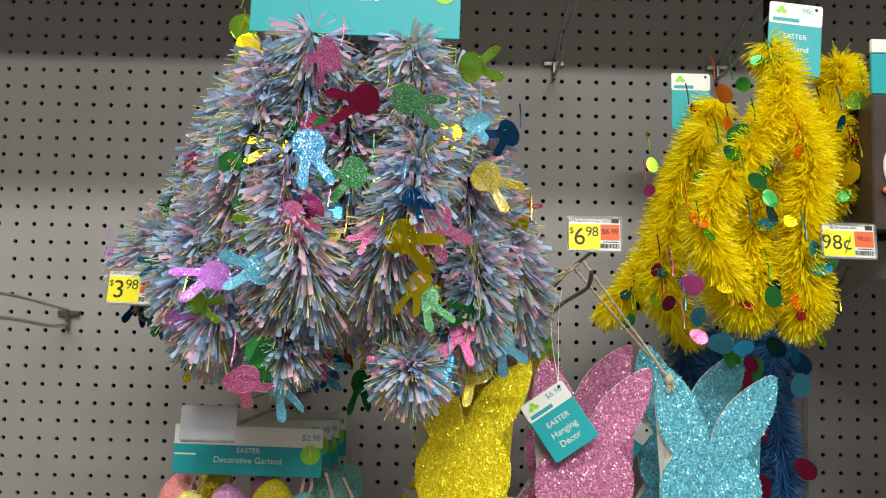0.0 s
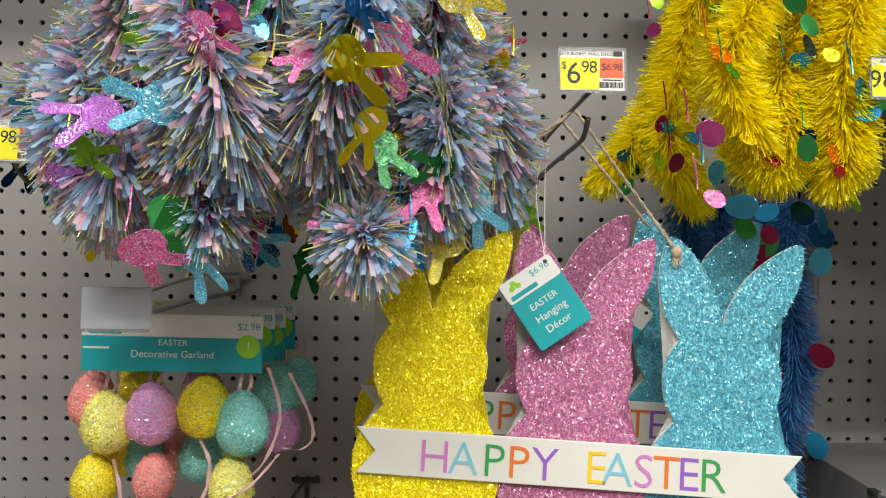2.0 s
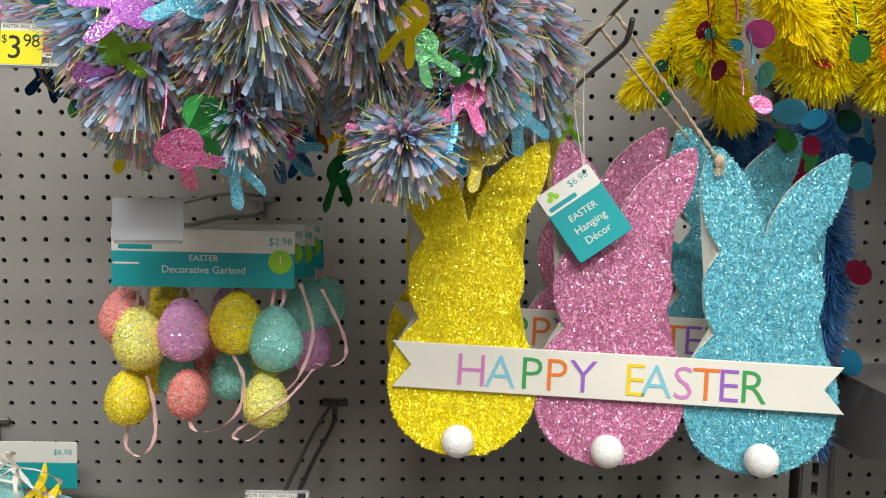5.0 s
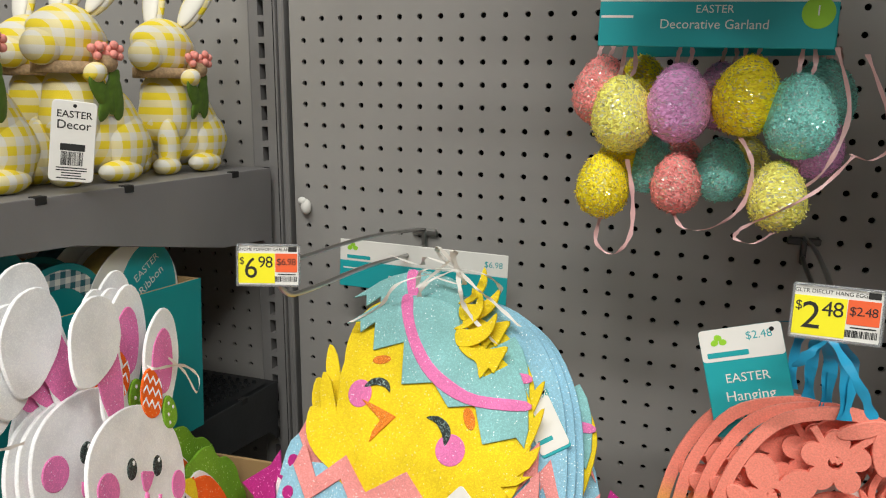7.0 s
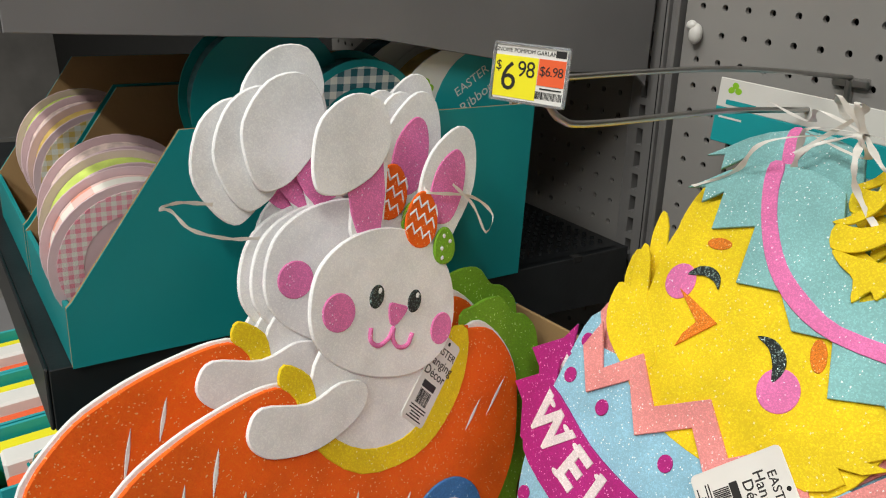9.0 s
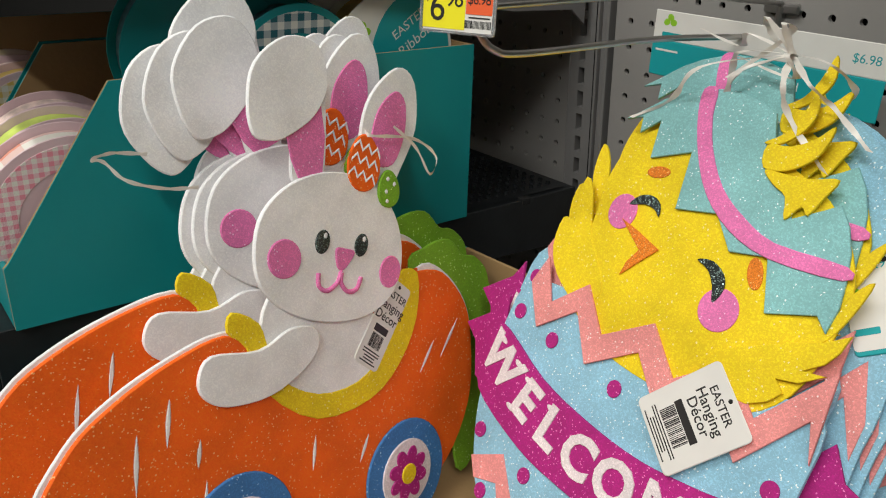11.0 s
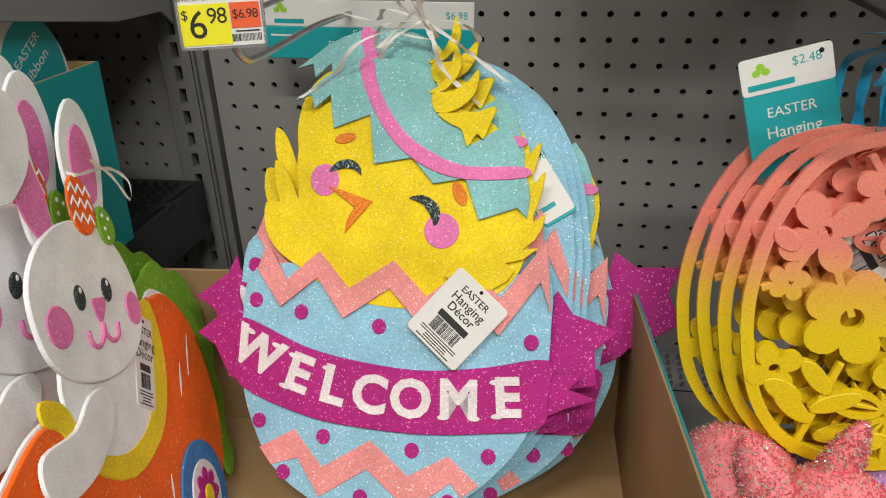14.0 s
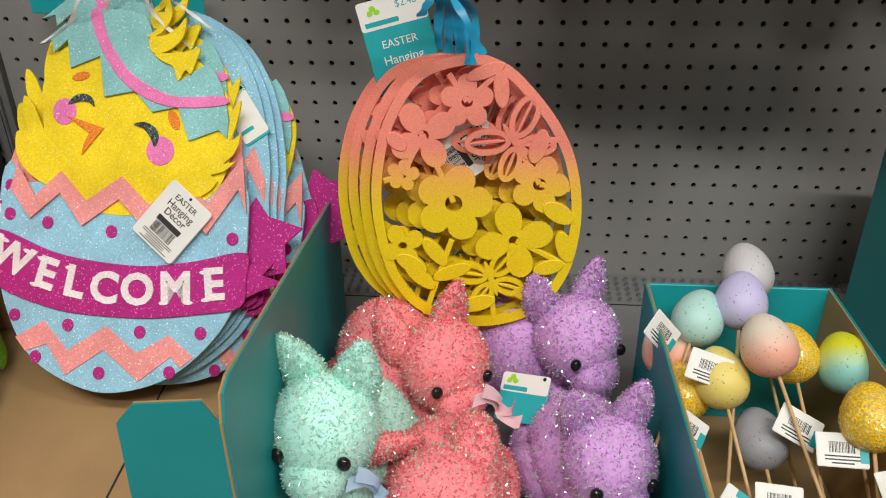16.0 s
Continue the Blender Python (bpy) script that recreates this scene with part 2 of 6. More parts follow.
M["tinsel_multi"] = film_strips("tinsel_pastel", [(0.38, 0.57, 0.84), (0.90, 0.52, 0.66), (0.46, 0.64, 0.88), (0.70, 0.58, 0.76), (0.36, 0.59, 0.82), (0.92, 0.56, 0.66), (0.48, 0.63, 0.88)], 0.45, 0, 0.35)
M["tinsel_thin"] = film_strips("tinsel_threads", [(0.72, 0.64, 0.18), (0.28, 0.42, 0.48), (0.60, 0.58, 0.28), (0.26, 0.44, 0.54), (0.78, 0.70, 0.30)], 0.25)
M["tinsel_yellow"] = film_strips("tinsel_yellow", [(1.0, 0.88, 0.003), (0.98, 0.82, 0.003), (1.0, 0.92, 0.02)], 0.32, 0, 0.5)
M["tinsel_blue"] = film_strips("tinsel_blue", [(0.06, 0.22, 0.52), (0.10, 0.32, 0.62), (0.05, 0.16, 0.42)], 0.28, 0, 0.3)
FOILS = {"blue": (0.03, 0.33, 0.62), "green": (0.05, 0.33, 0.08), "gold": (0.70, 0.55, 0.01), "pink": (0.70, 0.10, 0.34), "purple": (0.40, 0.08, 0.50), "orange": (0.80, 0.22, 0.02), "lime": (0.35, 0.65, 0.06), "navy": (0.01, 0.08, 0.22), "crimson": (0.35, 0.02, 0.08), "aqua": (0.08, 0.42, 0.60)}
for k, c in FOILS.items():
    M["holo_" + k] = glitter("holographic_" + k, c, 1300, 0.6, flake=shade(c, 1.2), tilt=0.55, shine=0.2, body_rough=0.35, mix2=(0.8, 0.9, 1.0))
    M["foil_" + k] = plain("foil_" + k, c, 0.22, 0.85, 0.15, 30, 0.2, 80)

# woven check of yellow (or salmon) and white cloth


def gingham(name, col, axes=("Y", "Z"), period=0.020):
    m, nt, p, link = base_mat(name)
    co = nt.nodes.new("ShaderNodeTexCoord")
    sp = nt.nodes.new("ShaderNodeSeparateXYZ")
    link(co.outputs["Object"], sp.inputs[0])
    waves = []
    for axis in axes:
        mu = nt.nodes.new("ShaderNodeMath")
        mu.operation = "MULTIPLY"
        mu.inputs[1].default_value = 2 * math.pi / period
        si = nt.nodes.new("ShaderNodeMath")
        si.operation = "SINE"
        gt = nt.nodes.new("ShaderNodeMath")
        gt.operation = "GREATER_THAN"
        gt.inputs[1].default_value = 0.0
        link(sp.outputs[axis], mu.inputs[0]), link(mu.outputs[0], si.inputs[0]), link(si.outputs[0], gt.inputs[0])
        waves.append(gt)
    ad = nt.nodes.new("ShaderNodeMath")
    link(waves[0].outputs[0], ad.inputs[0]), link(waves[1].outputs[0], ad.inputs[1])
    dv = nt.nodes.new("ShaderNodeMath")
    dv.operation = "DIVIDE"
    dv.inputs[1].default_value = 2.0
    link(ad.outputs[0], dv.inputs[0])
    mid = tuple((a + 0.75) / 2 for a in col)
    r = ramp(nt, [(0.0, (0.76, 0.74, 0.68)), (0.4, mid), (0.9, col)], True)
    link(dv.outputs[0], r.inputs["Fac"]), link(r.outputs[0], p.inputs["Base Color"])
    nz = node(nt, "ShaderNodeTexNoise", Scale=900.0)
    link(co.outputs["Object"], nz.inputs["Vector"])
    b = node(nt, "ShaderNodeBump", Strength=0.5, Distance=0.001)
    link(nz.outputs["Fac"], b.inputs["Height"]), link(b.outputs[0], p.inputs["Normal"])
    p.inputs["Roughness"].default_value = 0.85
    return m


M["check_yellow"] = gingham("yellow_check_cloth", (0.84, 0.66, 0.03))
M["check_salmon"] = gingham("salmon_check_cloth", (0.72, 0.30, 0.22))

# ---- building blocks ----


def mesh_ob(name, verts, faces, material, parent=None, label="", smooth=False):
    me = bpy.data.meshes.new(name)
    me.from_pydata([tuple(v) for v in verts], [], [tuple(f) for f in faces])
    me.validate()
    me.update()
    if material:
        me.materials.append(material)
    if smooth:
        me.polygons.foreach_set("use_smooth", [True] * len(me.polygons))
    ob = new(name, me)
    if parent:
        ob.parent = parent
    if label:
        ob["label"] = label
    if name in ("tinsel_strand", "tinsel_threads", "tinsel_coat", "glitter_coat", "blossoms"):
        ob["kind"] = "stuff"
    return ob


def thing(name, m, label, category, group=""):
    ob = new(name)
    ob.empty_display_size = 0.02
    ob.matrix_world = m
    return tagged(ob, label, category, group)


def join(*lots):
    V, F = [], []
    for v, f in lots:
        k = len(V)
        V += [tuple(x) for x in v]
        F += [tuple(i + k for i in q) for q in f]
    return V, F


def moved(lot, m):
    return [tuple(m @ Vector(v)) for v in lot[0]], lot[1]


def block(x0, x1, y0, y1, z0, z1, b=0.0015):
    """A box with chamfered edges."""
    bm = bmesh.new()
    bmesh.ops.create_cube(bm, size=1)
    for v in bm.verts:
        v.co = Vector(((x0 + x1) / 2 + v.co.x * (x1 - x0), (y0 + y1) / 2 + v.co.y * (y1 - y0), (z0 + z1) / 2 + v.co.z * (z1 - z0)))
    b = min(b, 0.45 * min(x1 - x0, y1 - y0, z1 - z0))
    bmesh.ops.bevel(bm, geom=bm.edges[:], offset=b, segments=1, affect="EDGES")
    bm.verts.index_update()
    lot = [tuple(v.co) for v in bm.verts], [tuple(v.index for v in f.verts) for f in bm.faces]
    bm.free()
    return lot


def area(pts):
    return sum(a[0] * b[1] - b[0] * a[1] for a, b in zip(pts, pts[1:] + pts[:1])) / 2


def inset(pts, d):
    out = []
    n = len(pts)
    for i in range(n):
        a, b, c = Vector(pts[i - 1]), Vector(pts[i]), Vector(pts[(i + 1) % n])
        e, f = (b - a), (c - b)
        if e.length < 1e-7 or f.length < 1e-7:
            out.append(tuple(b))
            continue
        n1, n2 = Vector((-e.y, e.x)).normalized(), Vector((-f.y, f.x)).normalized()
        k = n1 + n2
        k = k / max(0.35, k.length_squared / 2) if k.length > 1e-6 else n1
        out.append(tuple(b + k * d))
    return out


def plate(pts, th, z0=0.0, bev=0.0006):
    """A flat piece cut to an outline, its front edge slightly rounded; back at z0, front at z0 + th."""
    pts = [tuple(p) for p in pts]
    if area(pts) < 0:
        pts = pts[::-1]
    n = len(pts)
    ins = inset(pts, bev)
    V = [(x, y, z0) for x, y in pts] + [(x, y, z0 + th - bev) for x, y in pts] + [(x, y, z0 + th) for x, y in ins]
    F = [tuple(range(n))[::-1], tuple(range(2 * n, 3 * n))]
    for r in (0, n):
        F += [(r + i, r + (i + 1) % n, r + n + (i + 1) % n, r + n + i) for i in range(n)]
    return V, F


def ring(outer, inner, th, z0=0.0):
    """A flat piece with a hole through it: both outlines have the same number of points."""
    n = len(outer)
    V = [(x, y, z) for z in (z0, z0 + th) for line in (outer, inner) for x, y in line]
    F = []
    for i in range(n):
        j = (i + 1) % n
        F += [(2 * n + i, 2 * n + j, 3 * n + j, 3 * n + i), (i, n + i, n + j, j), (i, j, 2 * n + j, 2 * n + i), (n + j, n + i, 3 * n + i, 3 * n + j)]
    return V, F


def spline(ctrl, steps=6):
    """A smooth closed line through a few control points (in millimetres, returned in metres)."""
    c = [Vector(p) / 1000 for p in ctrl]
    out, n = [], len(c)
    for i in range(n):
        a, b, d, e = c[i - 1], c[i], c[(i + 1) % n], c[(i + 2) % n]
        for s in range(steps):
            t = s / steps
            out.append(tuple(0.5 * (2 * b + (d - a) * t + (2 * a - 5 * b + 4 * d - e) * t * t + (3 * b - a - 3 * d + e) * t ** 3)))
    return out


def straight(ctrl):
    return [(x / 1000, y / 1000) for x, y in ctrl]


def oval(cx, cy, rx, ry, rot=0.0, n=28, egg=0.0):
    """An ellipse in millimetres; egg narrows its upper end."""
    out, c, s = [], math.cos(radians(rot)), math.sin(radians(rot))
    for i in range(n):
        a = 2 * math.pi * i / n
        x, y = rx * math.cos(a) * (1 - egg * math.sin(a)), ry * math.sin(a)
        out.append(((cx + x * c - y * s) / 1000, (cy + x * s + y * c) / 1000))
    return out


def tube(path, r, sides=7, closed=False):
    """A round rod along a path."""
    P = [Vector(p) for p in path]
    V, F, up = [], [], Vector((0.13, 0.31, 0.94))
    n = len(P)
    for i in range(n):
        d = (P[min(i + 1, n - 1)] - P[max(i - 1, 0)]).normalized()
        a = d.cross(up)
        if a.length < 0.05:
            a = d.cross(Vector((1, 0, 0)))
        a.normalize()
        b = d.cross(a)
        for k in range(sides):
            w = 2 * math.pi * k / sides
            V.append(tuple(P[i] + (a * math.cos(w) + b * math.sin(w)) * r))
    for i in range(n - 1):
        for k in range(sides):
            l = (k + 1) % sides
            F.append((i * sides + k, i * sides + l, (i + 1) * sides + l, (i + 1) * sides + k))
    F += [tuple(range(sides))[::-1], tuple(range((n - 1) * sides, n * sides))]
    return V, F


def curve(ctrl, steps=8):
    """A smooth open path through points in metres."""
    c = [Vector(p) for p in ctrl]
    out = []
    for i in range(len(c) - 1):
        a, b, d, e = c[max(i - 1, 0)], c[i], c[i + 1], c[min(i + 2, len(c) - 1)]
        for s in range(steps):
            t = s / steps
            out.append(0.5 * (2 * b + (d - a) * t + (2 * a - 5 * b + 4 * d - e) * t * t + (3 * b - a - 3 * d + e) * t ** 3))
    return out + [c[-1]]


def band(path, width, side):
    """A thin flat ribbon along a path, its width along the direction side."""
    V, F, s = [], [], Vector(side).normalized()
    for i, q in enumerate(path):
        w = width / 2 * (0.8 + 0.2 * math.cos(i * 1.3))
        tw = Matrix.Rotation(0.5 * math.sin(i * 0.45), 3, "Z") @ s
        V += [tuple(Vector(q) + tw * w), tuple(Vector(q) - tw * w)]
    for i in range(len(path) - 1):
        F.append((2 * i, 2 * i + 1, 2 * i + 3, 2 * i + 2))
    k = len(V)
    V += [(x, y - 0.0003, z) for x, y, z in V]
    F += [tuple(i + k for i in f[::-1]) for f in F]
    return V, F


def ball(c, r, seg=20, rings=14, m=None, fn=None):
    """An ellipsoid of radii r about c, turned by m, shaped by fn."""
    V, F = [], []
    for i in range(rings + 1):
        a = math.pi * i / rings
        for k in range(seg):
            w = 2 * math.pi * k / seg
            v = Vector((math.sin(a) * math.cos(w), math.sin(a) * math.sin(w), math.cos(a)))
            if fn:
                v = fn(v)
            v = Vector((v.x * r[0], v.y * r[1], v.z * r[2]))
            if m:
                v = m @ v
            V.append(tuple(v + Vector(c)))
    for i in range(rings):
        for k in range(seg):
            l = (k + 1) % seg
            F.append((i * seg + k, (i + 1) * seg + k, (i + 1) * seg + l, i * seg + l))
    return V, F


def egg_shape(v):
    k = 1 - 0.16 * v.z
    return Vector((v.x * k, v.y * k, v.z))


def words(text, size, material, parent, at, rot=0.0, depth=0.0004, bold=0.0, name="lettering", align="CENTER", spacing=1.0):
    """Raised or printed lettering in the built-in font, lying in the x-y plane of its parent."""
    cu = bpy.data.curves.new(name, "FONT")
    cu.body, cu.size, cu.extrude, cu.offset, cu.align_x, cu.align_y, cu.space_character = text, size, depth / 2, bold, align, "CENTER", spacing
    cu.resolution_u = 3
    tmp = new(name, cu)
    me = bpy.data.meshes.new_from_object(tmp.evaluated_get(bpy.context.evaluated_depsgraph_get()))
    bpy.data.objects.remove(tmp)
    bpy.data.curves.remove(cu)
    me.materials.clear()
    me.materials.append(material)
    ob = new(name, me)
    ob.parent = parent
    ob.matrix_local = pose(at[0], at[1], at[2] + depth / 2, 0, 0, rot)
    return ob


def bars(n, w, h, at, depth=0.0003, seed=1, fill=0.55):
    """A row of thin upright bars."""
    rnd, lots, x = random.Random(seed), [], -w / 2
    for i in range(n):
        s = w / n
        b = s * (0.3 + 0.6 * rnd.random()) * fill / 0.55
        lots.append(plate([(at[0] + x, at[1] - h / 2), (at[0] + x + b, at[1] - h / 2), (at[0] + x + b, at[1] + h / 2), (at[0] + x, at[1] + h / 2)], depth, at[2], 0.00005))
        x += s
    return join(*lots)


def lines(n, w, h, at, depth=0.0003, seed=2):
    """Rows of unreadable small print as plain bars."""
    rnd, lots = random.Random(seed), []
    for i in range(n):
        y, ww = at[1] + h / 2 - h * (i + 0.5) / n, w * (0.6 + 0.4 * rnd.random())
        t = h / n * 0.22
        lots.append(plate([(at[0] - ww / 2, y - t), (at[0] + ww / 2, y - t), (at[0] + ww / 2, y + t), (at[0] - ww / 2, y + t)], depth, at[2], 0.00005))
    return join(*lots)


def rounded(w, h, r, cx=0.0, cy=0.0, n=5):
    out = []
    for qx, qy, a0 in ((1, 1, 0), (-1, 1, 90), (-1, -1, 180), (1, -1, 270)):
        for i in range(n):
            a = radians(a0 + 90 * i / (n - 1))
            out.append((cx + qx * (w / 2 - r) + r * math.cos(a), cy + qy * (h / 2 - r) + r * math.sin(a)))
    return out


def facing(x, y, z, right, up):
    """A pose whose local x is right and whose local y is up."""
    r, u = Vector(right).normalized(), Vector(up).normalized()
    n = r.cross(u).normalized()
    u = n.cross(r)
    return Matrix(((r.x, u.x, n.x, x), (r.y, u.y, n.y, y), (r.z, u.z, n.z, z), (0, 0, 0, 1)))


FRONT = lambda x, y, z, roll=0.0, yaw=0.0, lean=0.0: pose(x, y, z, 90 + lean, 0, yaw) @ pose(0, 0, 0, 0, 0, roll)


def perforated(x0, x1, z0, z1, xs, zs, pitch, r, depth, sides=10, slot=None):
    """A sheet in the x-z plane at y = 0 with a hole in each cell of a grid; the holes have walls."""
    V, F = [], []
    h = pitch / 2

    def quad(a, b, c, d):
        k = len(V)
        V.extend((a, b, c, d))
        F.append((k, k + 1, k + 2, k + 3))

    def sheet(a0, a1, c0, c1):
        if a1 - a0 > 1e-6 and c1 - c0 > 1e-6:
            quad((a0, 0, c0), (a1, 0, c0), (a1, 0, c1), (a0, 0, c1))

    gx0, gx1, gz0, gz1 = xs[0] - h, xs[-1] + h, zs[0] - h, zs[-1] + h
    sheet(x0, gx0, z0, z1), sheet(gx1, x1, z0, z1), sheet(gx0, gx1, z0, gz0), sheet(gx0, gx1, gz1, z1)
    if slot:
        hole = [(slot[0] / 2, -slot[1] / 2), (slot[0] / 2, slot[1] / 2), (-slot[0] / 2, slot[1] / 2), (-slot[0] / 2, -slot[1] / 2)]
        rim = [(h, -h), (h, h), (-h, h), (-h, -h)]
    else:
        ang = [2 * math.pi * (k + 0.5) / sides for k in range(sides)]
        hole = [(r * math.cos(a), r * math.sin(a)) for a in ang]
        rim = [(h * math.cos(a) / max(abs(math.cos(a)), abs(math.sin(a))), h * math.sin(a) / max(abs(math.cos(a)), abs(math.sin(a)))) for a in ang]
    corners = [(h, h), (-h, h), (-h, -h), (h, -h)]
    n = len(hole)
    for cx in xs:
        for cz in zs:
            k = len(V)
            V.extend((cx + a, 0, cz + b) for a, b in rim)
            V.extend((cx + a, 0, cz + b) for a, b in hole)
            V.extend((cx + a, depth, cz + b) for a, b in hole)
            for i in range(n):
                j = (i + 1) % n
                F.append((k + i, k + j, k + n + j, k + n + i))
                F.append((k + n + i, k + n + j, k + 2 * n + j, k + 2 * n + i))
            if not slot:
                for q in corners:
                    w = math.atan2(q[1], q[0]) % (2 * math.pi)
                    i = int((w / (2 * math.pi) * sides - 0.5) // 1) % sides
                    V.append((cx + q[0], 0, cz + q[1]))
                    F.append((k + i, len(V) - 1, k + (i + 1) % n))
    return V, F

# ---- the shop around ----
P = 0.0254
Z0 = 1.30
tagged(mesh_ob("floor", *block(-5, 5, -5, 0.3, -0.1, 0.0), M["floor"]), "polished pale shop floor", "floor", kind="structure")
tagged(mesh_ob("ceiling", *block(-5, 5, -5, 0.3, 4.0, 4.1), M["ceil"]), "white shop ceiling", "ceiling", kind="structure")
# coloured near-black so that the peg holes look shaded
tagged(mesh_ob("wall_north", *block(-5, 5, 0.06, 0.10, 0, 4.0), M["void"]), "backing behind the pegboard, near-black to stand for the shade in the holes", "wall", kind="structure")
tagged(mesh_ob("wall_south", *block(-5, 5, -3.6, -3.5, 0, 4.0), M["aisle"]), "facing side of the shop aisle", "wall", kind="structure")
tagged(mesh_ob("wall_west", *block(-5.1, -5, -5, 0.3, 0, 4.0), M["aisle"]), "end wall of the shop aisle", "wall", kind="structure")
tagged(mesh_ob("wall_east", *block(5, 5.1, -5, 0.3, 0, 4.0), M["aisle"]), "end wall of the shop aisle", "wall", kind="structure")


def pegboard(x0, x1, z0, z1, i0, i1, j0, j1, y=0.0):
    xs = [(i - 24) * P for i in range(i0, i1 + 1)]
    zs = sorted(Z0 - j * P for j in range(j0, j1 + 1))
    ob = thing("pegboard_panel", pose(0, y, 0), "grey painted pegboard back panel with rows of round holes", "pegboard", "pegboard panels")
    tagged(ob, kind="structure")
    mesh_ob("perforated_sheet", *perforated(x0, x1, z0, z1, xs, zs, P, 0.0033, 0.005, 10), M["peg"], ob)
    return ob


pegboard(-27.75 * P, 18.72 * P, 0.57, 2.02, -3, 42, -28, 28)
pegboard(-1.50, -29.4 * P, 0.57, 1.60, -34, -6, -11, 28, 0.006)
pegboard(20.6 * P, 1.10, 0.57, 2.02, 45, 66, -28, 28, 0.006)


def upright(xc):
    ob = thing("shelf_upright", pose(xc, -0.010, 0), "grey steel shelf upright with a column of slots", "upright", "shelf uprights")
    tagged(ob, kind="structure")
    zs = [0.45 + k * P for k in range(62)]
    mesh_ob("slotted_face", *perforated(-0.0165, 0.0165, 0.43, 2.02, [0.0], zs, P, 0, 0.012, slot=(0.0085, 0.0180)), M["steel"], ob)
    mesh_ob("channel_side", *block(-0.0195, -0.0168, 0, 0.03, 0.43, 2.02), M["steel"], ob)
    mesh_ob("channel_side", *block(0.0168, 0.0195, 0, 0.03, 0.43, 2.02), M["steel"], ob)
    mesh_ob("edge_trim", *block(0.0200, 0.0290, 0.004, 0.03, 0.43, 2.02, 0.002), M["steel"], ob)
    # black strip behind the slots, its colour standing for the channel's inner shade
    mesh_ob("slot_shade", *block(-0.0165, 0.0165, 0.014, 0.017, 0.43, 2.02), M["void"], ob)
    return ob


upright(-0.739)
upright(0.504)


def shelf(name, x0, x1, depth, z, slope, mat, label, thick=0.035, tail=0.085, side_first=True):
    """A steel shelf: deck, front lip and end bracket that deepens towards the wall."""
    ob = thing(name, pose(0, -0.02, z, -slope), label, "shelf")
    mesh_ob("deck", *block(x0, x1, -depth, 0, -0.004, 0, 0.001), mat, ob)
    mesh_ob("front_lip", *block(x0, x1, -depth - 0.003, -depth, -thick, 0.001, 0.001), mat, ob)
    xs = x1 if side_first else x0
    prof = [(0, 0), (-depth, 0), (-depth, -thick), (-depth * 0.55, -thick - 0.012), (-0.10, -tail), (-0.02, -tail - 0.004), (0, -tail - 0.02)]
    V, F = plate([(a, b) for a, b in prof], 0.003)
    mesh_ob("end_bracket", [(xs + (c - 0.0015), a, b) for a, b, c in V], F, mat, ob)
    # lug slots are solid black blocks, the recess shade put into their colour
    cut = [block(xs - 0.006, xs + 0.0025, -depth * k - 0.012, -depth * k, -0.006, 0.0012, 0.0005) for k in (0.12, 0.42, 0.60)]
    for c in cut:
        mesh_ob("lug_slot_shade", *c, M["void"], ob)
    return ob


shelf("wall_shelf", -1.45, -0.728, 0.575, 1.069, 1.9, M["shelf"], "grey steel shelf holding checked cloth rabbits")
low = shelf("black_shelf", -1.45, -0.730, 0.59, 0.785, 3.4, M["black"], "chipped black steel shelf holding ribbon cartons", 0.05, 0.06)
shelf("wall_shelf", 0.50, 1.05, 0.40, 1.487, 0, M["shelf"], "grey steel shelf beyond the upright", side_first=False)
shelf("wall_shelf", 0.50, 1.05, 0.40, 1.075, 0, M["shelf"], "lower grey steel shelf beyond the upright", side_first=False)
shelf("top_shelf", -1.45, 1.05, 0.36, 2.03, 0, M["shelf"], "grey steel shelf over the pegboard")
# perforated rear strip of the black shelf
V, F = perforated(-0.90, -0.735, -0.30, -0.01, [-0.89 + 0.0127 * k for k in range(12)], [-0.29 + 0.0127 * k for k in range(22)], 0.0127, 0.0025, -0.003, 8)
mesh_ob("perforated_strip", [(x, z, -y + 0.0015) for x, y, z in V], F, M["black"], low)

DECK = 0.58
deck = thing("base_deck", pose(0, 0, DECK), "grey steel base deck with a perforated rear strip", "shelf deck")
V, F = perforated(-0.72, 0.49, -0.075, -0.002, [-0.71 + P / 2 * k for k in range(94)], [-0.066, -0.0533, -0.0406, -0.0279, -0.0152], P / 2, 0.0026, -0.004, 8)
mesh_ob("perforated_strip", [(x, z, -y) for x, y, z in V], F, M["shelf"], deck)
mesh_ob("deck_plate", *block(-0.72, 0.49, -0.66, -0.076, -0.006, 0), M["shelf"], deck)
mesh_ob("front_lip", *block(-0.72, 0.49, -0.665, -0.66, -0.06, 0), M["shelf"], deck)
# added black sheet: paints the shade seen through the deck's perforations
mesh_ob("under_deck_shade", *block(-0.72, 0.49, -0.65, -0.005, -0.03, -0.02), M["void"], deck)


